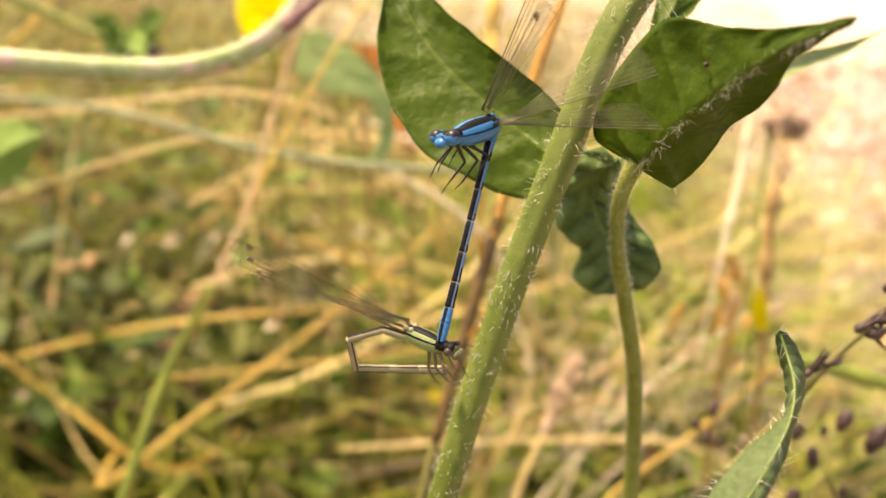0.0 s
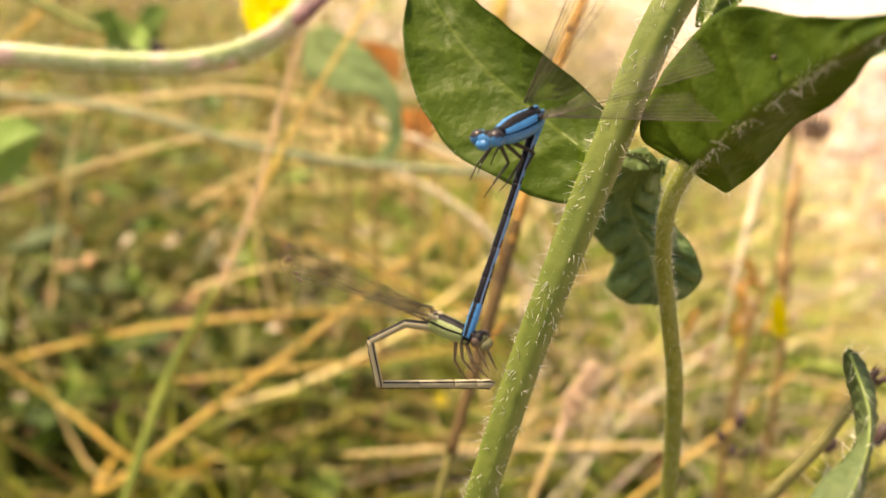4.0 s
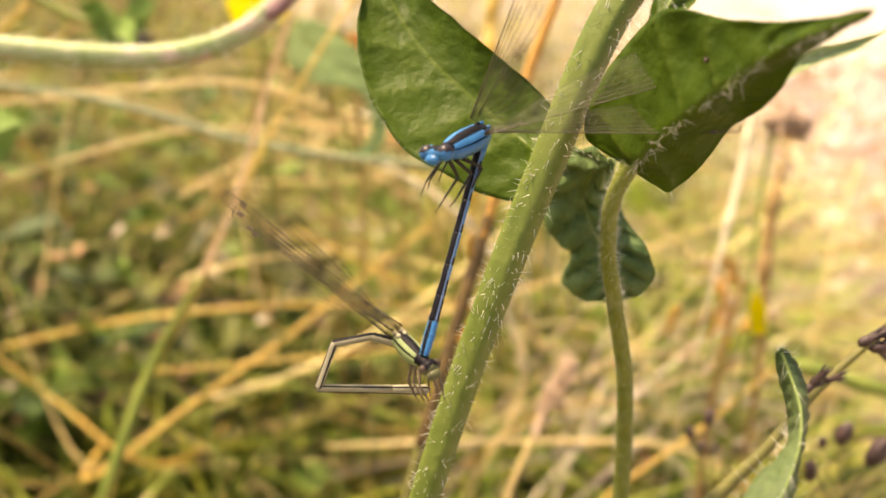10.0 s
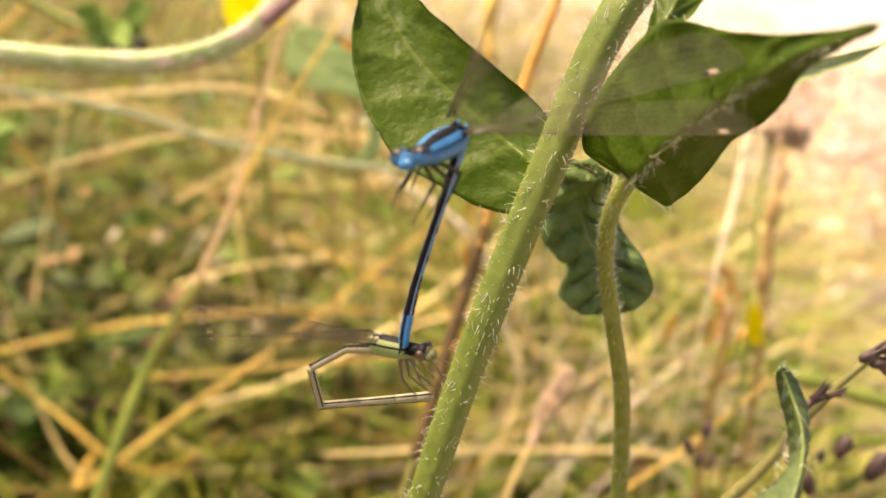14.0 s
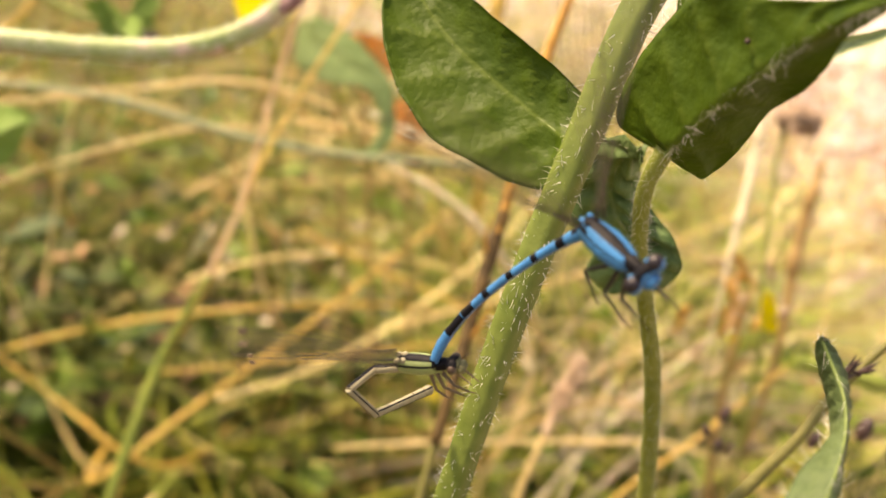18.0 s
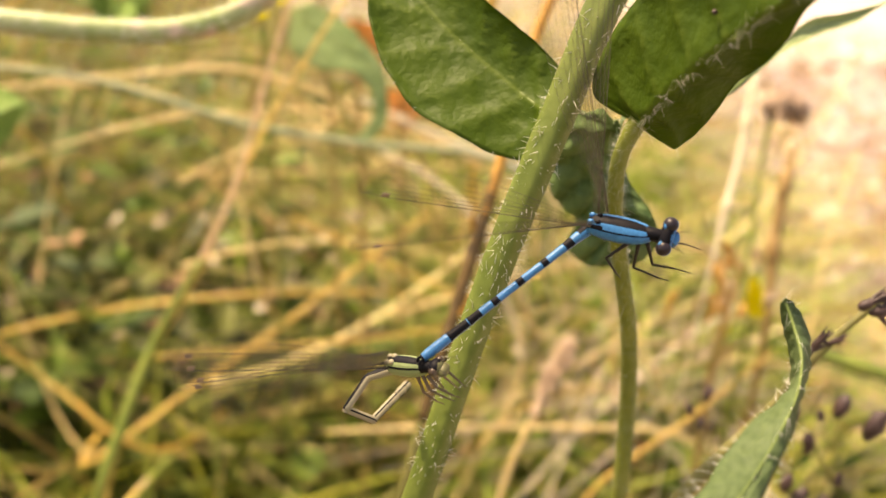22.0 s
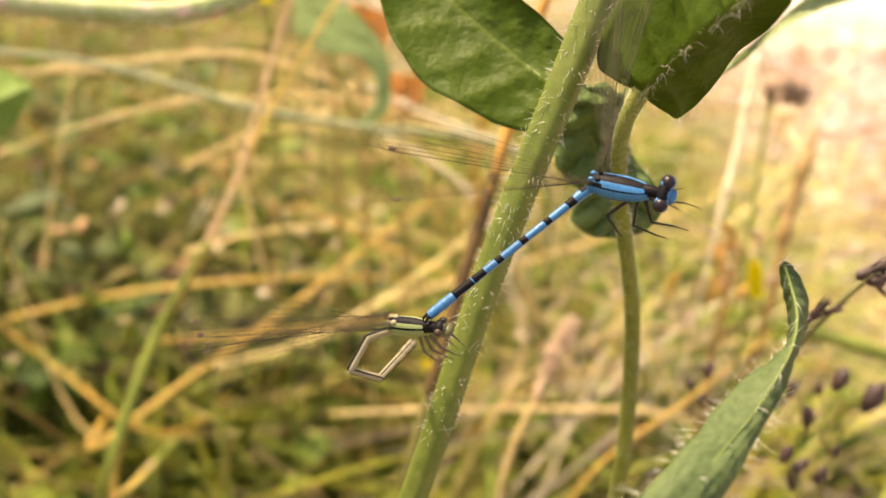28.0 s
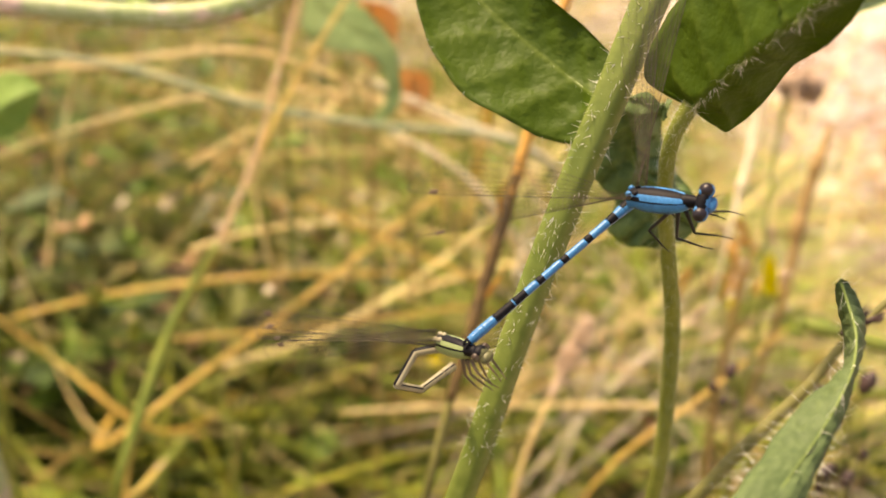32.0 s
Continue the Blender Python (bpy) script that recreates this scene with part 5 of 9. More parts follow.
def leg(parent, hip, knee, ankle, toe, mat, seed):
    bm = bmesh.new()
    tube(bm, [hip, [(a + b) / 2 for a, b in zip(hip, knee)], knee], [0.00026, 0.00020, 0.00016], 8, 7)
    tube(bm, [knee, [(a + b) / 2 for a, b in zip(knee, ankle)], ankle], [0.00016, 0.00013, 0.00010], 8, 7)
    tube(bm, [ankle, toe], [0.00008, 0.00005], 3, 5)
    rnd = random.Random(seed)
    for a, b in ((hip, knee), (knee, ankle)):
        for k in range(7):
            q = Vector(a).lerp(Vector(b), (k + 1) / 8)
            hair(bm, q, Vector((rnd.gauss(0.3, 0.3), rnd.choice((-1, 1)), -0.6)).normalized(), 0.0006, 0.00002)
    return part("leg", bm, mat, parent, local=True)


def damselfly_head(body, at, face, eye_top, eye_low, width, twist, spots):
    """Broad head with bulging eyes; the lower half of each eye is paler."""
    head_turn = Matrix.Translation(at) @ pose(0, 0, 0, twist, 18, 0)
    bm = bmesh.new()
    bmesh.ops.create_uvsphere(bm, u_segments=20, v_segments=12, radius=0.001, matrix=Matrix.Diagonal((0.85, width * 0.72, 0.85, 1)))
    for fc in bm.faces:
        fc.smooth = True
        c = fc.calc_center_median()
        fc.material_index = 0 if c.x > 0.00050 or c.z < -0.0003 else 1
    bm.transform(head_turn)
    head = part("head", bm, [face, BLACK], body, local=True)
    for s in (-1, 1):
        bm = bmesh.new()
        bmesh.ops.create_uvsphere(bm, u_segments=18, v_segments=12, radius=0.00035 * width)
        for fc in bm.faces:
            fc.smooth = True
            c = fc.calc_center_median()
            fc.material_index = 0 if c.z - 0.7 * c.x > 0.00002 else 1
        bm.transform(head_turn @ Matrix.Translation(mm(0.05, s * width * 0.53, 0.12)))
        part("eye", bm, [eye_top, eye_low], head, "bulging dark compound eye", True)
        bm = bmesh.new()
        a = head_turn @ Vector(mm(0.7, s * 0.55, 0.45))
        b = head_turn @ Vector(mm(1.5, s * 0.95, 0.9))
        c = head_turn @ Vector(mm(2.1, s * 1.25, 0.75))
        tube(bm, [a, b, c], [0.00005, 0.000035, 0.00002], 6, 5)
        part("antenna", bm, LEG, head, "", True)
        if spots:
            bm = bmesh.new()
            blob(bm, head_turn @ Vector(mm(-0.44, s * width * 0.43, 0.52)), 0.00026, head_turn.to_3x3() @ Vector((0, s, -0.3)), 1.6, 8)
            part("eye_spot", bm, spots, head, "pale spot behind the eye", True)
    bm = bmesh.new()
    blob(bm, head_turn @ Vector(mm(0.85, 0, -0.25)), 0.0006, head_turn.to_3x3() @ Vector((0, 1, 0)), 1.5, 10)
    part("mouth", bm, face, head, "", True)
    bm = bmesh.new()
    neck = Vector(at)
    tube(bm, [neck + Vector(mm(-2.4, 0, 0.1)), neck + Vector(mm(-1.2, 0, 0.15)), neck + Vector(mm(-0.3, 0, 0))], [0.0009, 0.0007, 0.0006], 6, 10)
    part("neck", bm, BLACK, body, "", True)


def segment(body, length, w0, w1, colours, mats, label=""):
    ln, rim = length * 0.001, 1.07
    secs = [(-0.0001, 0, w0 * 0.9, w0 * 0.85), (ln * 0.05, 0, w0, w0 * 0.95), (ln * 0.5, 0, (w0 + w1) * 0.485, (w0 + w1) * 0.46), (ln * 0.76, 0, (w0 + w1) * 0.49, (w0 + w1) * 0.465), (ln * 0.9, 0, w1, w1 * 0.95), (ln * 0.97, 0, w1 * rim, w1), (ln + 0.0001, 0, w1 * 0.9, w1 * 0.85)]
    return part("abdomen_segment", loft(secs, colours, mats, 16), mats, body, label, True)


def male_damselfly():
    body = new("blue_damselfly")
    body.empty_display_size = 0.004
    tagged(body, "male damselfly, bright blue with black bands, clasping its mate", "damselfly")
    stripes = lambda ang, u: 1 if ang < 20 or 49 < ang < 63 or (u > 0.93 and ang < 120) or (u < 0.3 and 34 < ang < 63) or (104 < ang < 110 and u < 0.6) else (2 if ang > 135 else 0)
    secs = [mm(-3.7, -0.3, 0.60, 0.62), mm(-3.4, 0.2, 0.98, 1.05), mm(-2.8, 0.35, 1.20, 1.22), mm(-1.6, 0.15, 1.42, 1.40), mm(0, -0.05, 1.52, 1.40), mm(1.4, -0.2, 1.40, 1.28), mm(2.5, -0.3, 1.14, 1.04), mm(3.2, -0.3, 0.82, 0.78), mm(3.5, -0.3, 0.55, 0.5)]
    thorax = part("thorax", loft(secs, stripes, None, 48), [BLUE, BLACK, PALE_BLUE], body, "blue thorax with black stripes along the back", True)
    for x in (-3.0, -2.2):
        for s in (-1, 1):
            bm = bmesh.new()
            blob(bm, mm(x, s * 0.45, 1.44), 0.00029, (1, 0, 0.2), 1.3, 8)
            part("wing_root", bm, BLUE if x < -2.5 else BLACK, thorax, "", True)
    damselfly_head(body, mm(4.9, 0, -0.3), BLUE, EYE_DARK, BLUE, 2.45, 32, BLUE)
    lengths = (1.2, 2.1, 3.2, 3.4, 3.4, 3.2, 2.7, 1.5, 1.2, 0.8)
    widths = (0.80, 0.66, 0.52, 0.48, 0.47, 0.48, 0.52, 0.58, 0.62, 0.58, 0.48)
    ring = {1: (0.3, 2), 2: (0.45, 2), 3: (0.45, 2), 4: (0.45, 2), 5: (0.3, 2), 6: (0.1, 2), 7: (2, 2), 8: (2, 2), 9: (0.6, 2)}
    mats = [BLUE, BLACK, PALE_BLUE]
    segs = []
    for k, ln in enumerate(lengths):
        a, b = ring.get(k, (2, 2))
        if k == 0:
            col = lambda ang, u: 1 if ang < 40 else 0
        else:
            col = lambda ang, u, a=a, b=b, k=k: 1 if a < u < b and ang < 118 else (1 if ang > (138 if k < 4 else 146 if k < 7 else 165) else 2 if ang > 112 and k < 7 else 0)
        segs.append(segment(body, ln, widths[k] * 0.001, widths[k + 1] * 0.001, col, mats, "blue segment with a black band" if k < 7 else "bright blue tail segment"))
    for s in (-1, 1):
        bm = bmesh.new()
        tube(bm, [mm(0.8, s * 0.25, 0.1), mm(1.3, s * 0.4, 0.0), mm(1.6, s * 0.25, -0.3)], [0.00018, 0.00014, 0.00006], 6, 6)
        part("clasper", bm, BLACK, segs[9], "", True)
    legs = []
    for k, (hip, knee, ankle, toe) in enumerate((((2.9, 0.5, -1.1), (3.5, 1.5, -3.5), (6.0, 1.6, -3.6), (7.6, 1.5, -4.2)), ((2.0, 0.6, -1.2), (1.5, 2.0, -3.8), (4.2, 2.1, -5.0), (5.2, 1.9, -5.5)), ((0.9, 0.6, -1.3), (-1.4, 2.0, -2.7), (-0.5, 2.1, -5.2), (-0.1, 2.0, -6.2)))):
        for s, reach in ((-1, 1.0), (1, 0.86)):
            joints = [mm(x * (1.06 if s > 0 else 1.0), s * y, -1.2 + (z + 1.2) * reach) for x, y, z in (hip, knee, ankle, toe)]
            legs.append((leg(body, *joints, LEG, 5 * k + s), joints[0]))
    wings = [wing(body, 1), wing(body, 1), wing(body, -1), wing(body, -1)]
    return {"body": body, "abdomen": segs, "wings": wings, "legs": legs}


def female_damselfly():
    body = new("green_damselfly")
    body.empty_display_size = 0.004
    tagged(body, "female damselfly, pale green with black stripes, hanging at the stem", "damselfly")
    stripes = lambda ang, u: 1 if ang < 30 or 52 < ang < 64 else (2 if ang > 140 else 0)
    secs = [mm(-3.1, -0.3, 0.5, 0.6), mm(-2.8, 0.1, 0.85, 1.1), mm(-2.2, 0.25, 1.0, 1.25), mm(-1.0, 0.1, 1.12, 1.3), mm(0.4, -0.05, 1.1, 1.22), mm(1.5, -0.15, 0.9, 1.0), mm(2.2, -0.2, 0.6, 0.7), mm(2.5, -0.2, 0.4, 0.45)]
    thorax = part("thorax", loft(secs, stripes, None), [GREEN, BLACK, TAN], body, "green thorax with black stripes", True)
    for x in (-2.5, -1.8):
        for s in (-1, 1):
            bm = bmesh.new()
            blob(bm, mm(x, s * 0.4, 1.25), 0.00035, (1, 0, 0.2), 1.3, 8)
            part("wing_root", bm, TAN, thorax, "", True)
    damselfly_head(body, mm(3.6, 0, -0.2), HEAD_GREEN, EYE_BROWN, EYE_TAN, 1.5, 0, None)
    col = lambda ang, u: 1 if ang < 50 or u > 0.95 or 120 < ang < 132 else 0
    dark = lambda ang, u: 1 if ang < 58 or u > 0.93 else 0
    mats = [TAN, BLACK, GREY]
    segs = [segment(body, 3.0, 0.00062, 0.00048, dark, mats), segment(body, 4.2, 0.00048, 0.00046, dark, mats), segment(body, 5.0, 0.00046, 0.00048, col, mats), segment(body, 4.4, 0.00048, 0.00050, col, mats)]
    rest = segs[3]
    for x, ln, w in ((4.4, 4.2, 0.52), (8.6, 2.6, 0.58), (11.2, 1.8, 0.62)):
        sec = [mm(x, 0, w * 0.95, w * 0.9), mm(x + ln * 0.5, 0, w * 0.96, w * 0.92), mm(x + ln * 0.92, 0, w * 1.05, w), mm(x + ln, 0, w * 0.85, w * 0.8)]
        if x > 11:
            sec[-1:] = [mm(x + ln, 0, w * 0.8, w * 0.75), mm(x + ln + 0.45, -0.05, w * 0.35, w * 0.3)]
        part("tail_segment", loft(sec, col, None, 16), mats, rest, "", True)
    for k, (hx, kx, ax) in enumerate(((2.0, 3.0, 4.4), (1.3, 1.6, 3.2), (0.5, 0.4, 1.2))):
        for s in (-1, 1):
            leg(body, mm(hx, s * 0.5, -1.0), mm(kx, s * 1.2, -2.2 - 0.4 * k), mm(ax - 0.5, s * 0.9, -3.9 - 0.5 * k), mm(ax, s * 0.7, -4.5 - 0.6 * k), LEG_TAN, 40 + 5 * k + s)
    wings = [wing(body, 1, 0.92), wing(body, 1, 0.90), wing(body, -1, 0.92), wing(body, -1, 0.90)]
    return {"body": body, "abdomen": segs, "wings": wings}


MALE, FEMALE = male_damselfly(), female_damselfly()


def motions():
    # the shoot twists on its root in the wind
    foot = SHOOT.matrix_basis.translation.copy()
    turns = ((0.0, 1), (3.0, 2), (6.0, 4), (9.0, 6), (13.0, 6), (17.0, 7), (19.0, 7), (21.0, 4), (23.0, 2), (25.0, 1), (28.0, 0), (32.0, 0))
    walk(SHOOT, [(t, pose(foot.x, foot.y, foot.z, 0, 0, turn)) for t, turn in turns])
    # the male lets his legs hang, and draws them forward once he lies level
    for k, (limb, hip) in enumerate(MALE["legs"]):
        hang = (58, 52, 46, 40, 8, 4)[k]
        at = Matrix.Translation(hip)
        walk(limb, [(t, at @ pose(0, 0, 0, 0, hang * share, 0) @ at.inverted()) for t, share in ((0.0, 1.0), (2.0, 0.92), (8.0, 1.0), (12.0, 0.95), (16.5, 1.0), (17.3, 0.6), (18.2, 0.1), (19.0, 0.0), (32.0, 0.0))])
    # the brown stalk sways beside the path
    low = SPIKE.matrix_basis.translation.copy()
    leans = ((0.0, -9.0, 6.5), (6.0, -9.0, 6.5), (13.0, -9.0, 6.5), (16.0, -6.0, 4.4), (19.0, -0.5, 0.3), (21.0, -4.0, 3.2), (23.0, -8.0, 6.4), (25.0, -8.0, 6.8), (28.0, 0.0, 0.0), (32.0, 0.0, 0.0))
    walk(SPIKE, [(t, pose(low.x + 0.28 * radians(aside), low.y, low.z, 0, lean, 0)) for t, lean, aside in leans])
    walk(MALE["body"], [
        (0, pose(0.00353, 0.10353, 0.35241, -20.9, -5.3, -130.1)),
        (1, pose(0.00288, 0.10333, 0.35322, -16.9, -6.8, -120.0)),
        (2, pose(0.00290, 0.10380, 0.35286, -19.4, -0.1, -129.0)),
        (3, pose(0.00271, 0.09459, 0.35511, -17.3, -4.2, -122.3)),
        (3.5, pose(0.00385, 0.10394, 0.35293, -20.0, 0.3, -130.4)),
        (6, pose(0.00384, 0.10341, 0.35222, -19.2, -3.9, -127.7)),
        (7, pose(0.00413, 0.10362, 0.35183, -21.0, -1.5, -133.4)),
        (8, pose(0.00407, 0.10372, 0.35236, -20.1, -2.1, -131.0)),
        (9, pose(0.00299, 0.10386, 0.35227, -19.6, 1.3, -131.0)),
        (10, pose(0.00455, 0.10294, 0.35106, -17.4, -2.3, -124.8)),
        (11, pose(0.00290, 0.10346, 0.35209, -17.7, -0.9, -126.2)),
        (12, pose(0.00222, 0.09250, 0.35550, -14.9, -2.8, -118.6)),
        (13, pose(0.00266, 0.09307, 0.35480, -14.7, -2.5, -118.3)),
        (14, pose(0.00259, 0.09319, 0.35485, -15.7, -3.2, -120.8)),
        (14.5, pose(0.00352, 0.09271, 0.35420, -14.4, -6.3, -117.0)),
        (15.2, pose(0.00406, 0.09010, 0.35471, -9.4, -8.3, -107.2)),
        (15.8, pose(0.00455, 0.08848, 0.35496, -5.1, -9.3, -99.7)),
        (16.5, pose(0.00515, 0.08702, 0.35514, 0.4, -9.6, -91.3)),
        (17, pose(0.00512, 0.08393, 0.35154, 1.5, -2.2, -88.1)),
        (17.5, pose(0.00513, 0.08378, 0.35104, 1.3, -0.5, -88.4)),
        (17.65, pose(0.00754, 0.08353, 0.34962, 11.4, 0.3, -83.1)),
        (17.8, pose(0.01003, 0.08422, 0.34784, 15.3, 2.1, -75.3)),
        (18, pose(0.01373, 0.08677, 0.34479, 21.2, 7.8, -60.5)),
        (18.5, pose(0.01478, 0.08426, 0.34540, 25.1, -6.2, -55.9)),
        (19, pose(0.02144, 0.09786, 0.33835, 32.9, -21.0, -42.3)),
        (20, pose(0.01887, 0.09339, 0.34029, 31.4, -8.5, -30.1)),
        (21, pose(0.02119, 0.09817, 0.33887, 34.7, -25.3, -38.5)),
        (22, pose(0.02035, 0.09907, 0.33776, 31.0, -3.3, -24.0)),
        (23, pose(0.01987, 0.09881, 0.33789, 30.6, -3.8, -29.2)),
        (24, pose(0.01877, 0.09189, 0.34112, 27.3, -11.8, -52.0)),
        (25, pose(0.01829, 0.08935, 0.34187, 28.2, -14.8, -51.4)),
        (28, pose(0.01977, 0.09916, 0.33867, 30.1, -5.1, -29.8)),
        (29, pose(0.02017, 0.09815, 0.33939, 27.4, -11.3, -49.6)),
        (30, pose(0.02132, 0.09911, 0.33921, 28.9, -3.7, -34.8)),
        (31, pose(0.01884, 0.09917, 0.33961, 28.4, -4.6, -36.8)),
        (32, pose(0.01819, 0.09864, 0.33933, 29.7, -13.0, -37.6)),
    ])
    walk(FEMALE["body"], [
        (0, pose(-0.00183, 0.09710, 0.32947, 12.1, -4.0, -38.6)),
        (1, pose(-0.00285, 0.09768, 0.33125, 13.2, -15.4, -35.5)),
        (2, pose(-0.00260, 0.09796, 0.33189, 13.1, -12.6, -36.6)),
        (3, pose(-0.00262, 0.09789, 0.33197, 11.9, -5.1, -43.9)),
        (3.5, pose(-0.00273, 0.09811, 0.33234, 12.0, -5.5, -41.3)),
        (6, pose(-0.00179, 0.09754, 0.33087, 11.3, 3.8, -48.2)),
        (7, pose(-0.00137, 0.09749, 0.33044, 10.6, 11.9, -53.4)),
        (8, pose(-0.00247, 0.09769, 0.33088, 11.2, 9.2, -48.9)),
        (9, pose(-0.00250, 0.09786, 0.33128, 11.8, 3.8, -43.0)),
        (10, pose(-0.00071, 0.09660, 0.32985, 9.9, -1.0, -58.4)),
        (11, pose(-0.00196, 0.09743, 0.33101, 11.8, -3.0, -46.3)),
        (12, pose(-0.00236, 0.09822, 0.33244, 13.0, -11.7, -35.2)),
        (13, pose(-0.00254, 0.09832, 0.33160, 13.5, -10.7, -26.4)),
        (14, pose(-0.00174, 0.09791, 0.33152, 13.6, -13.8, -33.6)),
        (14.5, pose(-0.00211, 0.09804, 0.33072, 13.7, -10.7, -24.6)),
        (15.2, pose(-0.00130, 0.09768, 0.33080, 13.8, -16.3, -30.3)),
        (15.8, pose(-0.00061, 0.09744, 0.33086, 13.9, -20.3, -34.3)),
        (16.5, pose(0.00018, 0.09721, 0.33093, 14.1, -24.6, -38.2)),
        (17, pose(-0.00131, 0.09739, 0.33056, 14.0, -19.7, -33.1)),
        (17.5, pose(-0.00176, 0.09709, 0.32992, 13.5, -16.7, -35.4)),
        (17.65, pose(-0.00207, 0.09685, 0.32908, 13.7, -17.4, -32.6)),
        (17.8, pose(-0.00238, 0.09663, 0.32824, 13.9, -17.9, -29.6)),
        (18, pose(-0.00275, 0.09649, 0.32715, 29.6, -17.1, -28.1)),
        (18.5, pose(-0.00283, 0.09578, 0.32596, 29.2, -18.1, -32.4)),
        (19, pose(-0.00202, 0.09452, 0.32389, 27.3, -18.5, -41.2)),
        (20, pose(-0.00252, 0.09479, 0.32432, 29.0, -20.9, -37.9)),
        (21, pose(-0.00196, 0.09434, 0.32358, 27.7, -20.1, -40.7)),
        (22, pose(-0.00185, 0.09426, 0.32325, 28.7, -21.4, -38.9)),
        (23, pose(-0.00182, 0.09464, 0.32300, 28.9, -16.6, -30.3)),
        (24, pose(-0.00106, 0.09460, 0.32421, 28.3, -21.7, -39.4)),
        (25, pose(-0.00143, 0.09508, 0.32389, 29.4, -18.6, -27.2)),
        (28, pose(-0.00286, 0.09471, 0.32327, 28.2, -16.1, -29.8)),
        (29, pose(-0.00248, 0.09426, 0.32413, 27.0, -22.2, -43.1)),
        (30, pose(-0.00345, 0.09444, 0.32418, 28.1, -23.7, -40.7)),
        (31, pose(-0.00456, 0.09504, 0.32506, 32.0, -30.3, -32.6)),
        (32, pose(-0.00334, 0.09375, 0.32366, 22.9, -16.8, -49.0)),
    ])
    walk(MALE["abdomen"][0], [
        (0, pose(-0.00360, 0.00000, -0.00050, -134.2, 54.4, 45.7)),
        (1, pose(-0.00360, 0.00000, -0.00050, -140.0, 61.6, 31.2)),
        (2, pose(-0.00360, 0.00000, -0.00050, -145.4, 51.6, 32.7)),
        (3, pose(-0.00360, 0.00000, -0.00050, -48.1, 83.6, 127.5)),
        (3.5, pose(-0.00360, -0.00000, -0.00050, -148.7, 50.2, 30.3)),
        (6, pose(-0.00360, -0.00000, -0.00050, -140.7, 54.7, 36.9)),
        (7, pose(-0.00360, -0.00000, -0.00050, -142.4, 50.1, 40.0)),
        (8, pose(-0.00360, 0.00000, -0.00050, -144.8, 52.2, 35.5)),
        (9, pose(-0.00360, 0.00000, -0.00050, -146.4, 49.6, 33.7)),
        (10, pose(-0.00360, 0.00000, -0.00050, -141.4, 53.4, 33.1)),
        (11, pose(-0.00360, 0.00000, -0.00050, -142.2, 52.8, 33.7)),
        (12, pose(-0.00360, -0.00000, -0.00050, 5.4, 80.7, 176.4)),
        (13, pose(-0.00360, 0.00000, -0.00050, 13.5, 81.8, -176.0)),
        (14, pose(-0.00360, 0.00000, -0.00050, -13.7, 82.0, 160.1)),
        (14.5, pose(-0.00360, 0.00000, -0.00050, 21.8, 77.9, -168.1)),
        (15.2, pose(-0.00360, 0.00000, -0.00050, 30.9, 67.0, -160.2)),
        (15.8, pose(-0.00360, 0.00000, -0.00050, -9.2, 60.1, -159.7)),
        (16.5, pose(-0.00360, -0.00000, -0.00050, -38.4, 54.2, -160.1)),
        (17, pose(-0.00360, -0.00000, -0.00050, -38.3, 49.2, -157.0)),
        (17.5, pose(-0.00360, 0.00000, -0.00050, -38.4, 52.0, -154.5)),
        (17.65, pose(-0.00360, 0.00000, -0.00050, -19.5, 44.3, -140.0)),
        (17.8, pose(-0.00360, 0.00000, -0.00050, -10.1, 39.3, -135.5)),
        (18, pose(-0.00360, 0.00000, -0.00050, 2.4, 28.8, -139.9)),
        (18.5, pose(-0.00360, 0.00000, -0.00050, -1.2, 18.4, -155.2)),
        (19, pose(-0.00360, 0.00000, -0.00050, -0.4, -10.9, -124.9)),
        (20, pose(-0.00360, 0.00000, -0.00050, 13.7, 7.1, -149.8)),
        (21, pose(-0.00360, 0.00000, -0.00050, 0.4, -12.3, -129.0)),
        (22, pose(-0.00360, 0.00000, -0.00050, 20.8, 6.0, -127.3)),
        (23, pose(-0.00360, 0.00000, -0.00050, 17.5, 3.9, -133.0)),
        (24, pose(-0.00360, 0.00000, -0.00050, 0.0, 6.8, -139.4)),
        (25, pose(-0.00360, 0.00000, -0.00050, -0.0, 7.5, -147.8)),
        (28, pose(-0.00360, 0.00000, -0.00050, 16.8, 5.9, -124.2)),
        (29, pose(-0.00360, 0.00000, -0.00050, 1.2, 0.1, -112.0)),
        (30, pose(-0.00360, -0.00000, -0.00050, 14.7, 2.9, -121.0)),
        (31, pose(-0.00360, -0.00000, -0.00050, 13.4, 2.6, -120.5)),
        (32, pose(-0.00360, 0.00000, -0.00050, 7.3, 0.9, -119.3)),
    ])
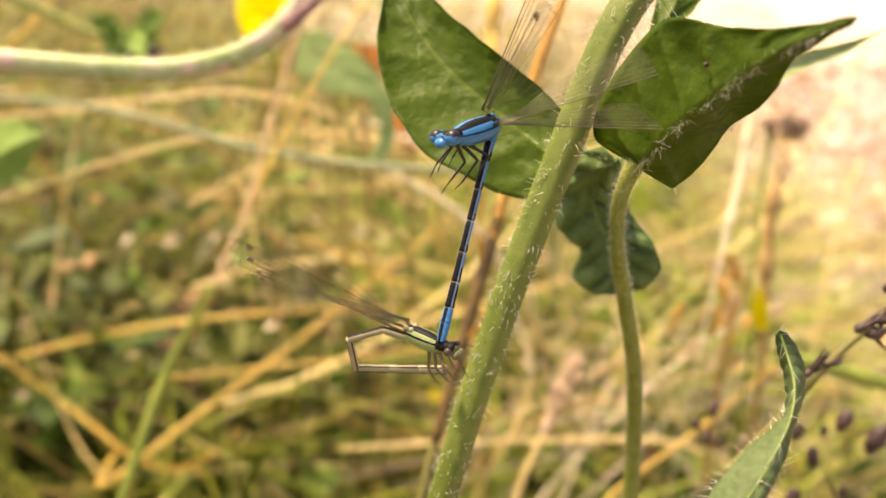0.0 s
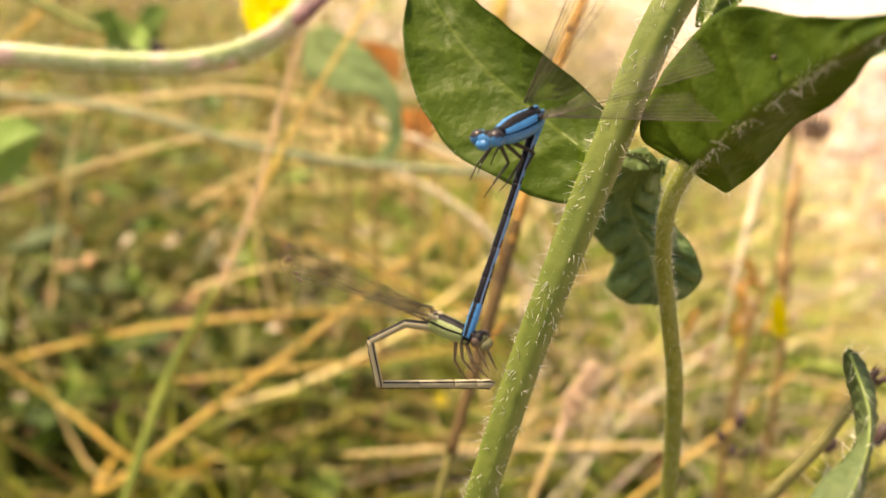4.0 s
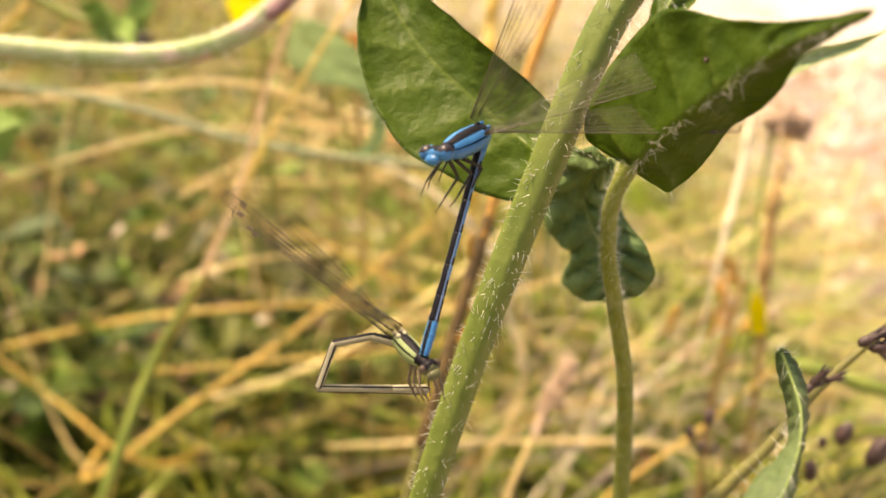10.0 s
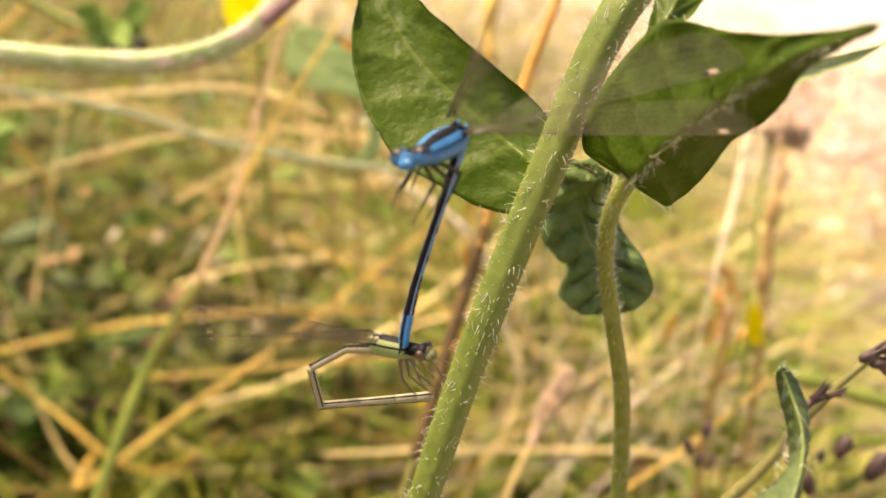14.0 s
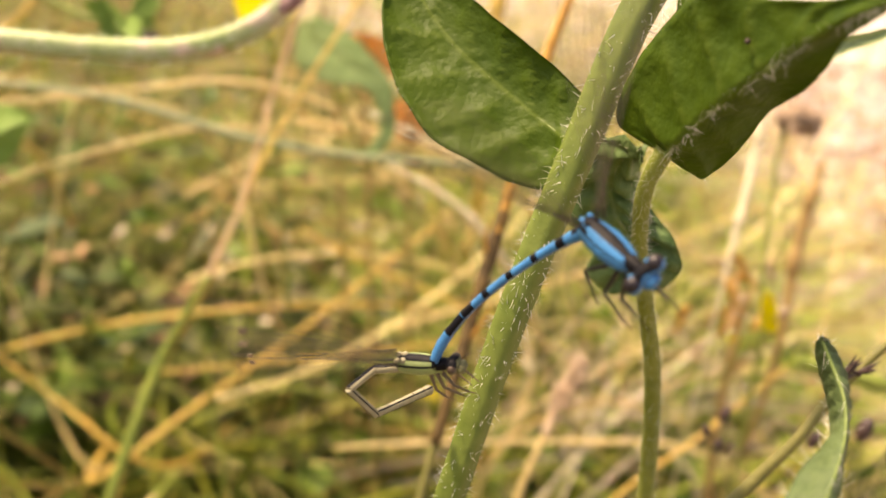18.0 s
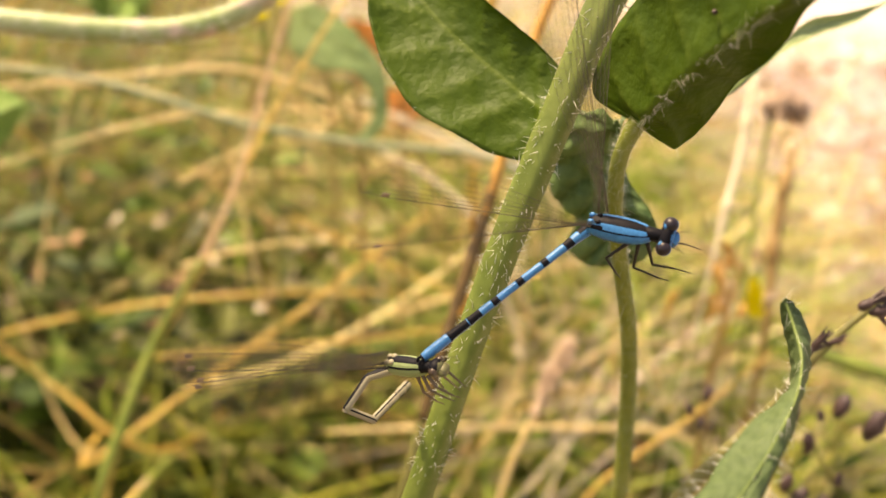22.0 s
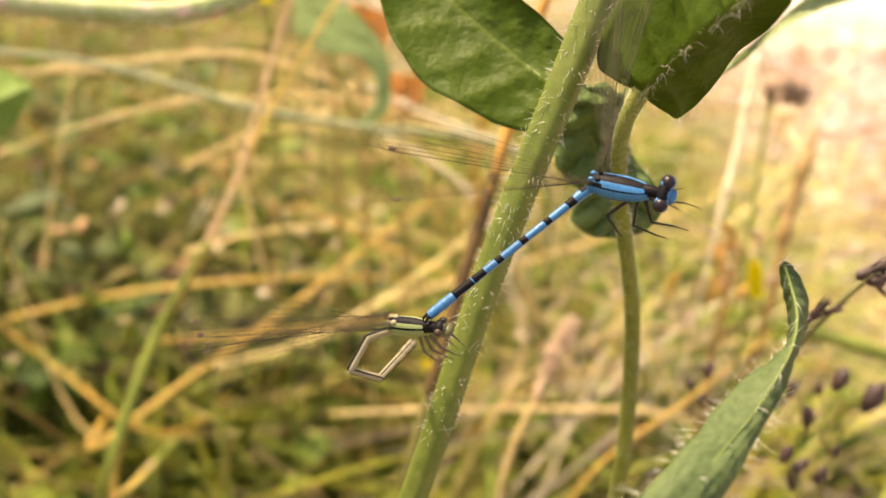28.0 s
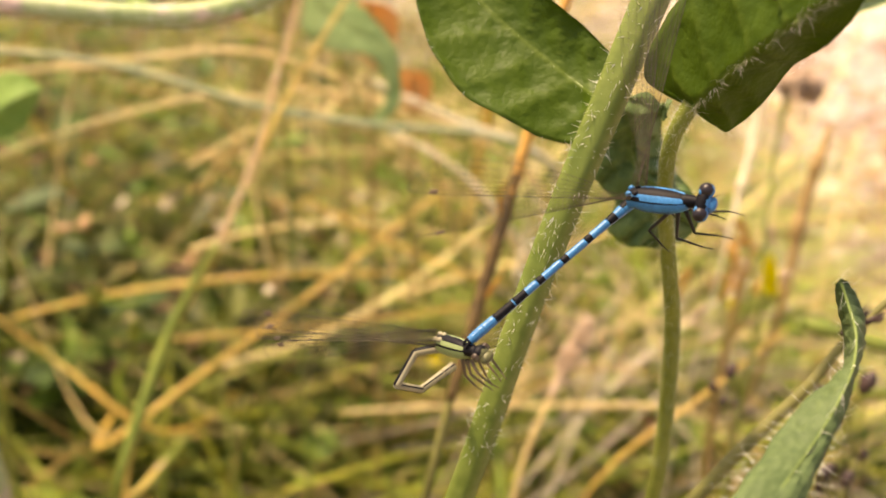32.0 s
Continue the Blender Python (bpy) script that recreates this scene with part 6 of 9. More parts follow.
    walk(MALE["abdomen"][1], [
        (0, pose(-0.00307, 0.00055, -0.00157, -134.2, 54.4, 45.7)),
        (1, pose(-0.00310, 0.00030, -0.00159, -140.0, 61.6, 31.2)),
        (2, pose(-0.00296, 0.00041, -0.00146, -145.4, 51.6, 32.7)),
        (3, pose(-0.00368, 0.00011, -0.00169, -41.4, 86.5, 134.2)),
        (3.5, pose(-0.00291, 0.00040, -0.00146, -148.7, 50.2, 30.3)),
        (6, pose(-0.00301, 0.00044, -0.00154, -140.7, 54.7, 36.9)),
        (7, pose(-0.00296, 0.00054, -0.00150, -142.4, 50.1, 40.0)),
        (8, pose(-0.00295, 0.00046, -0.00152, -144.8, 52.2, 35.5)),
        (9, pose(-0.00292, 0.00045, -0.00146, -146.4, 49.6, 33.7)),
        (10, pose(-0.00297, 0.00041, -0.00151, -141.4, 53.4, 33.1)),
        (11, pose(-0.00297, 0.00042, -0.00149, -142.2, 52.8, 33.7)),
        (12, pose(-0.00379, 0.00001, -0.00168, 21.6, 82.1, -167.1)),
        (13, pose(-0.00377, -0.00001, -0.00169, 34.2, 82.9, -155.1)),
        (14, pose(-0.00376, 0.00006, -0.00169, 4.1, 84.1, 178.1)),
        (14.5, pose(-0.00385, -0.00005, -0.00167, 36.3, 78.8, -153.2)),
        (15.2, pose(-0.00404, -0.00016, -0.00160, 36.2, 67.5, -154.4)),
        (15.8, pose(-0.00416, -0.00021, -0.00154, -6.4, 60.5, -156.5)),
        (16.5, pose(-0.00426, -0.00024, -0.00147, -37.1, 54.6, -158.5)),
        (17, pose(-0.00432, -0.00031, -0.00141, -38.3, 46.7, -157.0)),
        (17.5, pose(-0.00427, -0.00032, -0.00145, -37.7, 50.8, -153.7)),
        (17.65, pose(-0.00426, -0.00055, -0.00134, -18.2, 44.5, -138.1)),
        (17.8, pose(-0.00426, -0.00065, -0.00126, -9.0, 39.3, -133.8)),
        (18, pose(-0.00440, -0.00068, -0.00108, 4.5, 30.3, -135.5)),
        (18.5, pose(-0.00463, -0.00048, -0.00088, -0.7, 19.1, -153.6)),
        (19, pose(-0.00430, -0.00101, -0.00026, -0.4, -10.9, -124.9)),
        (20, pose(-0.00463, -0.00060, -0.00065, 14.0, 5.4, -147.5)),
        (21, pose(-0.00437, -0.00095, -0.00023, 0.4, -12.3, -129.0)),
        (22, pose(-0.00433, -0.00096, -0.00063, 20.8, 6.0, -127.3)),
        (23, pose(-0.00442, -0.00087, -0.00058, 17.8, 3.5, -127.9)),
        (24, pose(-0.00450, -0.00078, -0.00064, 0.6, 4.4, -135.0)),
        (25, pose(-0.00461, -0.00063, -0.00066, 0.3, 5.7, -145.0)),
        (28, pose(-0.00429, -0.00101, -0.00063, 16.8, 5.9, -124.2)),
        (29, pose(-0.00409, -0.00121, -0.00050, 1.2, 0.1, -112.0)),
        (30, pose(-0.00430, -0.00116, -0.00057, 14.7, 2.9, -121.0)),
        (31, pose(-0.00425, -0.00111, -0.00056, 13.4, 2.6, -120.5)),
        (32, pose(-0.00421, -0.00109, -0.00052, 7.3, 0.9, -119.3)),
    ])
    walk(MALE["abdomen"][2], [
        (0, pose(-0.00213, 0.00150, -0.00343, -134.2, 54.4, 45.7)),
        (1, pose(-0.00222, 0.00084, -0.00349, -140.0, 61.6, 31.2)),
        (2, pose(-0.00184, 0.00113, -0.00314, -145.4, 51.6, 32.7)),
        (3, pose(-0.00377, 0.00020, -0.00379, 146.3, 89.8, -38.0)),
        (3.5, pose(-0.00171, 0.00110, -0.00313, -148.7, 50.2, 30.3)),
        (6, pose(-0.00197, 0.00122, -0.00337, -140.7, 54.7, 36.9)),
        (7, pose(-0.00184, 0.00148, -0.00325, -142.4, 50.1, 40.0)),
        (8, pose(-0.00182, 0.00127, -0.00332, -144.8, 52.2, 35.5)),
        (9, pose(-0.00173, 0.00125, -0.00315, -146.4, 49.6, 33.7)),
        (10, pose(-0.00188, 0.00112, -0.00327, -141.4, 53.4, 33.1)),
        (11, pose(-0.00188, 0.00115, -0.00322, -142.2, 52.8, 33.7)),
        (12, pose(-0.00407, -0.00005, -0.00376, 39.4, 83.6, -149.2)),
        (13, pose(-0.00401, -0.00012, -0.00377, 56.6, 83.8, -132.5)),
        (14, pose(-0.00397, 0.00006, -0.00378, 31.3, 86.1, -154.6)),
        (14.5, pose(-0.00421, -0.00024, -0.00373, 49.8, 79.8, -139.5)),
        (15.2, pose(-0.00477, -0.00051, -0.00354, 40.0, 68.6, -150.3)),
        (15.8, pose(-0.00511, -0.00062, -0.00337, -4.5, 61.6, -154.3)),
        (16.5, pose(-0.00539, -0.00068, -0.00319, -36.1, 55.7, -157.3)),
        (17, pose(-0.00565, -0.00087, -0.00294, -37.9, 45.5, -156.4)),
        (17.5, pose(-0.00546, -0.00091, -0.00307, -36.9, 50.9, -152.5)),
        (17.65, pose(-0.00537, -0.00155, -0.00281, -17.2, 45.1, -136.7)),
        (17.8, pose(-0.00539, -0.00182, -0.00259, -8.1, 39.9, -132.4)),
        (18, pose(-0.00570, -0.00195, -0.00214, 6.7, 31.9, -131.2)),
        (18.5, pose(-0.00641, -0.00136, -0.00156, -0.0, 20.1, -151.7)),
        (19, pose(-0.00554, -0.00278, 0.00015, -0.4, -10.9, -124.9)),
        (20, pose(-0.00639, -0.00172, -0.00085, 14.3, 4.7, -144.8)),
        (21, pose(-0.00572, -0.00262, 0.00024, 0.4, -12.3, -129.0)),
        (22, pose(-0.00561, -0.00263, -0.00085, 20.8, 6.0, -127.3)),
        (23, pose(-0.00570, -0.00253, -0.00071, 17.9, 3.7, -125.8)),
        (24, pose(-0.00598, -0.00226, -0.00080, 0.9, 3.2, -130.5)),
        (25, pose(-0.00632, -0.00183, -0.00086, 0.6, 5.0, -142.1)),
        (28, pose(-0.00549, -0.00279, -0.00085, 16.8, 5.9, -124.2)),
        (29, pose(-0.00494, -0.00332, -0.00051, 1.2, 0.1, -112.0)),
        (30, pose(-0.00551, -0.00318, -0.00069, 14.7, 2.9, -121.0)),
        (31, pose(-0.00540, -0.00305, -0.00066, 13.4, 2.6, -120.5)),
        (32, pose(-0.00528, -0.00299, -0.00055, 7.3, 0.9, -119.3)),
    ])
    walk(MALE["abdomen"][3], [
        (0, pose(-0.00071, 0.00296, -0.00627, -134.2, 54.4, 45.7)),
        (1, pose(-0.00088, 0.00165, -0.00639, -140.0, 61.6, 31.2)),
        (2, pose(-0.00014, 0.00222, -0.00569, -145.4, 51.6, 32.7)),
        (3, pose(-0.00376, 0.00019, -0.00699, 173.8, 86.2, -10.5)),
        (3.5, pose(0.00012, 0.00217, -0.00567, -148.7, 50.2, 30.3)),
        (6, pose(-0.00039, 0.00241, -0.00616, -140.7, 54.7, 36.9)),
        (7, pose(-0.00013, 0.00291, -0.00592, -142.4, 50.1, 40.0)),
        (8, pose(-0.00009, 0.00250, -0.00605, -144.8, 52.2, 35.5)),
        (9, pose(0.00009, 0.00246, -0.00572, -146.4, 49.6, 33.7)),
        (10, pose(-0.00021, 0.00221, -0.00595, -141.4, 53.4, 33.1)),
        (11, pose(-0.00021, 0.00226, -0.00587, -142.2, 52.8, 33.7)),
        (12, pose(-0.00438, -0.00024, -0.00694, 56.7, 85.7, -131.8)),
        (13, pose(-0.00424, -0.00038, -0.00695, 80.2, 85.2, -108.8)),
        (14, pose(-0.00417, -0.00003, -0.00697, 75.3, 88.1, -110.5)),
        (14.5, pose(-0.00464, -0.00060, -0.00688, 60.2, 81.7, -128.9)),
        (15.2, pose(-0.00578, -0.00108, -0.00652, 42.4, 70.5, -147.8)),
        (15.8, pose(-0.00648, -0.00128, -0.00618, -3.1, 63.4, -152.7)),
        (16.5, pose(-0.00706, -0.00138, -0.00583, -35.1, 57.3, -156.1)),
        (17, pose(-0.00770, -0.00177, -0.00522, -36.9, 47.0, -155.0)),
        (17.5, pose(-0.00725, -0.00184, -0.00556, -35.6, 52.6, -150.9)),
        (17.65, pose(-0.00702, -0.00310, -0.00508, -16.2, 46.1, -135.2)),
        (17.8, pose(-0.00704, -0.00364, -0.00464, -7.2, 40.7, -131.0)),
        (18, pose(-0.00748, -0.00399, -0.00383, 8.9, 33.6, -126.9)),
        (18.5, pose(-0.00906, -0.00278, -0.00266, 0.7, 21.6, -149.4)),
        (19, pose(-0.00742, -0.00548, 0.00078, -0.4, -10.9, -124.9)),
        (20, pose(-0.00900, -0.00356, -0.00110, 14.5, 5.5, -141.8)),
        (21, pose(-0.00778, -0.00516, 0.00095, 0.4, -12.3, -129.0)),
        (22, pose(-0.00755, -0.00518, -0.00118, 20.8, 6.0, -127.3)),
        (23, pose(-0.00757, -0.00512, -0.00091, 17.9, 4.1, -124.6)),
        (24, pose(-0.00806, -0.00468, -0.00098, 1.1, 4.0, -126.7)),
        (25, pose(-0.00883, -0.00379, -0.00114, 0.9, 5.9, -139.0)),
        (28, pose(-0.00732, -0.00549, -0.00118, 16.8, 5.9, -124.2)),
        (29, pose(-0.00624, -0.00655, -0.00051, 1.2, 0.1, -112.0)),
        (30, pose(-0.00736, -0.00626, -0.00087, 14.7, 2.9, -121.0)),
        (31, pose(-0.00715, -0.00601, -0.00081, 13.4, 2.6, -120.5)),
        (32, pose(-0.00690, -0.00589, -0.00061, 7.3, 0.9, -119.3)),
    ])
    walk(MALE["abdomen"][4], [
        (0, pose(0.00080, 0.00450, -0.00929, -134.2, 54.4, 45.7)),
        (1, pose(0.00055, 0.00251, -0.00947, -140.0, 61.6, 31.2)),
        (2, pose(0.00167, 0.00339, -0.00841, -145.4, 51.6, 32.7)),
        (3, pose(-0.00354, 0.00015, -0.01038, -161.7, 82.2, 14.0)),
        (3.5, pose(0.00206, 0.00331, -0.00838, -148.7, 50.2, 30.3)),
        (6, pose(0.00129, 0.00367, -0.00912, -140.7, 54.7, 36.9)),
        (7, pose(0.00169, 0.00444, -0.00876, -142.4, 50.1, 40.0)),
        (8, pose(0.00174, 0.00381, -0.00896, -144.8, 52.2, 35.5)),
        (9, pose(0.00202, 0.00375, -0.00844, -146.4, 49.6, 33.7)),
        (10, pose(0.00157, 0.00337, -0.00881, -141.4, 53.4, 33.1)),
        (11, pose(0.00156, 0.00344, -0.00867, -142.2, 52.8, 33.7)),
        (12, pose(-0.00455, -0.00042, -0.01033, 106.7, 88.5, -81.8)),
        (13, pose(-0.00433, -0.00065, -0.01034, 127.5, 86.9, -61.5)),
        (14, pose(-0.00421, -0.00013, -0.01037, -168.8, 87.4, 5.4)),
        (14.5, pose(-0.00495, -0.00099, -0.01025, 71.5, 84.7, -117.7)),
        (15.2, pose(-0.00674, -0.00169, -0.00973, 43.8, 73.3, -146.3)),
        (15.8, pose(-0.00783, -0.00198, -0.00922, -2.0, 65.9, -151.5)),
        (16.5, pose(-0.00874, -0.00213, -0.00869, -34.0, 59.5, -154.7)),
        (17, pose(-0.00980, -0.00275, -0.00770, -34.9, 51.4, -152.3)),
        (17.5, pose(-0.00905, -0.00284, -0.00826, -33.6, 55.8, -148.4)),
        (17.65, pose(-0.00869, -0.00476, -0.00753, -14.8, 47.6, -133.4)),
        (17.8, pose(-0.00873, -0.00558, -0.00686, -6.0, 42.0, -129.1)),
        (18, pose(-0.00919, -0.00626, -0.00571, 11.5, 35.5, -122.4)),
        (18.5, pose(-0.01178, -0.00439, -0.00391, 1.8, 23.5, -146.5)),
        (19, pose(-0.00941, -0.00834, 0.00145, -0.4, -10.9, -124.9)),
        (20, pose(-0.01166, -0.00565, -0.00143, 14.8, 7.8, -138.3)),
        (21, pose(-0.00997, -0.00787, 0.00171, 0.4, -12.3, -129.0)),
        (22, pose(-0.00962, -0.00789, -0.00154, 20.8, 6.0, -127.3)),
        (23, pose(-0.00950, -0.00791, -0.00116, 18.0, 4.9, -123.6)),
        (24, pose(-0.01008, -0.00740, -0.00122, 1.4, 6.6, -123.2)),
        (25, pose(-0.01138, -0.00601, -0.00149, 1.2, 8.2, -135.7)),
        (28, pose(-0.00927, -0.00836, -0.00154, 16.8, 5.9, -124.2)),
        (29, pose(-0.00763, -0.00997, -0.00052, 1.2, 0.1, -112.0)),
        (30, pose(-0.00933, -0.00953, -0.00106, 14.7, 2.9, -121.0)),
        (31, pose(-0.00900, -0.00916, -0.00098, 13.4, 2.6, -120.5)),
        (32, pose(-0.00863, -0.00897, -0.00066, 7.3, 0.9, -119.3)),
    ])
    walk(MALE["abdomen"][5], [
        (0, pose(0.00231, 0.00605, -0.01231, -134.2, 54.4, 45.7)),
        (1, pose(0.00197, 0.00337, -0.01254, -140.0, 61.6, 31.2)),
        (2, pose(0.00348, 0.00455, -0.01112, -145.4, 51.6, 32.7)),
        (3, pose(-0.00309, 0.00026, -0.01375, -143.9, 76.8, 31.9)),
        (3.5, pose(0.00400, 0.00444, -0.01109, -148.7, 50.2, 30.3)),
        (6, pose(0.00297, 0.00493, -0.01208, -140.7, 54.7, 36.9)),
        (7, pose(0.00350, 0.00596, -0.01160, -142.4, 50.1, 40.0)),
        (8, pose(0.00357, 0.00512, -0.01186, -144.8, 52.2, 35.5)),
        (9, pose(0.00395, 0.00503, -0.01117, -146.4, 49.6, 33.7)),
        (10, pose(0.00335, 0.00452, -0.01166, -141.4, 53.4, 33.1)),
        (11, pose(0.00334, 0.00462, -0.01148, -142.2, 52.8, 33.7)),
        (12, pose(-0.00454, -0.00051, -0.01373, -147.0, 85.7, 24.4)),
        (13, pose(-0.00424, -0.00081, -0.01373, -163.4, 84.9, 7.7)),
        (14, pose(-0.00406, -0.00012, -0.01376, -141.2, 82.5, 32.9)),
        (14.5, pose(-0.00510, -0.00126, -0.01363, 134.6, 88.5, -54.5)),
        (15.2, pose(-0.00755, -0.00223, -0.01298, 44.7, 77.4, -145.5)),
        (15.8, pose(-0.00905, -0.00264, -0.01233, -0.7, 69.6, -150.0)),
        (16.5, pose(-0.01029, -0.00286, -0.01162, -32.1, 62.9, -152.5)),
        (17, pose(-0.01168, -0.00373, -0.01036, -30.5, 59.3, -146.5)),
        (17.5, pose(-0.01068, -0.00384, -0.01107, -29.7, 61.0, -143.7)),
        (17.65, pose(-0.01027, -0.00643, -0.01004, -12.8, 49.7, -130.6)),
        (17.8, pose(-0.01032, -0.00754, -0.00914, -4.1, 43.9, -126.3)),
        (18, pose(-0.01067, -0.00859, -0.00768, 14.8, 37.7, -116.5)),
        (18.5, pose(-0.01438, -0.00611, -0.00527, 3.6, 26.2, -142.1)),
        (19, pose(-0.01141, -0.01120, 0.00212, -0.4, -10.9, -124.9)),
        (20, pose(-0.01418, -0.00789, -0.00189, 15.4, 11.8, -133.9)),
        (21, pose(-0.01216, -0.01057, 0.00247, 0.4, -12.3, -129.0)),
        (22, pose(-0.01168, -0.01060, -0.00189, 20.8, 6.0, -127.3)),
        (23, pose(-0.01137, -0.01073, -0.00145, 18.1, 6.1, -122.6)),
        (24, pose(-0.01193, -0.01023, -0.00161, 1.8, 11.1, -119.5)),
        (25, pose(-0.01379, -0.00836, -0.00198, 1.8, 12.1, -131.5)),
        (28, pose(-0.01122, -0.01123, -0.00190, 16.8, 5.9, -124.2)),
        (29, pose(-0.00901, -0.01340, -0.00053, 1.2, 0.1, -112.0)),
        (30, pose(-0.01130, -0.01281, -0.00125, 14.7, 2.9, -121.0)),
        (31, pose(-0.01086, -0.01231, -0.00114, 13.4, 2.6, -120.5)),
        (32, pose(-0.01036, -0.01206, -0.00072, 7.3, 0.9, -119.3)),
    ])
    walk(MALE["abdomen"][6], [
        (0, pose(0.00373, 0.00750, -0.01515, -134.2, 54.4, 45.7)),
        (1, pose(0.00331, 0.00419, -0.01544, -140.0, 61.6, 31.2)),
        (2, pose(0.00519, 0.00564, -0.01368, -145.4, 51.6, 32.7)),
        (3, pose(-0.00247, 0.00065, -0.01686, -133.6, 70.8, 42.5)),
        (3.5, pose(0.00583, 0.00551, -0.01363, -148.7, 50.2, 30.3)),
        (6, pose(0.00455, 0.00611, -0.01486, -140.7, 54.7, 36.9)),
        (7, pose(0.00521, 0.00739, -0.01427, -142.4, 50.1, 40.0)),
        (8, pose(0.00530, 0.00635, -0.01459, -144.8, 52.2, 35.5)),
        (9, pose(0.00577, 0.00625, -0.01374, -146.4, 49.6, 33.7)),
        (10, pose(0.00502, 0.00561, -0.01434, -141.4, 53.4, 33.1)),
        (11, pose(0.00501, 0.00574, -0.01412, -142.2, 52.8, 33.7)),
        (12, pose(-0.00432, -0.00041, -0.01692, -133.4, 79.4, 37.9)),
        (13, pose(-0.00396, -0.00077, -0.01692, -139.9, 79.1, 31.2)),
        (14, pose(-0.00370, 0.00011, -0.01693, -131.9, 76.1, 42.2)),
        (14.5, pose(-0.00505, -0.00133, -0.01683, -132.9, 83.8, 37.9)),
        (15.2, pose(-0.00813, -0.00262, -0.01611, 44.6, 83.4, -145.8)),
        (15.8, pose(-0.01002, -0.00320, -0.01533, 1.9, 75.2, -147.3)),
        (16.5, pose(-0.01159, -0.00354, -0.01447, -28.3, 67.9, -148.2)),
        (17, pose(-0.01304, -0.00463, -0.01311, -16.8, 70.6, -130.8)),
        (17.5, pose(-0.01192, -0.00476, -0.01387, -20.0, 68.8, -132.7)),
        (17.65, pose(-0.01161, -0.00800, -0.01248, -9.1, 53.0, -125.7)),
        (17.8, pose(-0.01169, -0.00940, -0.01136, -0.8, 46.8, -121.6)),
        (18, pose(-0.01180, -0.01086, -0.00964, 19.8, 40.4, -108.3)),
        (18.5, pose(-0.01664, -0.00788, -0.00668, 6.6, 30.1, -135.2)),
        (19, pose(-0.01328, -0.01390, 0.00275, -0.4, -10.9, -124.9)),
        (20, pose(-0.01634, -0.01015, -0.00254, 16.7, 17.5, -127.9)),
        (21, pose(-0.01422, -0.01311, 0.00319, 0.4, -12.3, -129.0)),
        (22, pose(-0.01363, -0.01315, -0.00223, 20.8, 6.0, -127.3)),
        (23, pose(-0.01309, -0.01341, -0.00179, 18.3, 8.0, -121.3)),
        (24, pose(-0.01348, -0.01296, -0.00222, 2.6, 17.7, -115.2)),
        (25, pose(-0.01586, -0.01070, -0.00265, 3.0, 18.0, -125.9)),
        (28, pose(-0.01305, -0.01393, -0.00224, 16.8, 5.9, -124.2)),
        (29, pose(-0.01031, -0.01662, -0.00053, 1.2, 0.1, -112.0)),
        (30, pose(-0.01316, -0.01589, -0.00143, 14.7, 2.9, -121.0)),
        (31, pose(-0.01260, -0.01527, -0.00130, 13.4, 2.6, -120.5)),
        (32, pose(-0.01198, -0.01496, -0.00077, 7.3, 0.9, -119.3)),
    ])
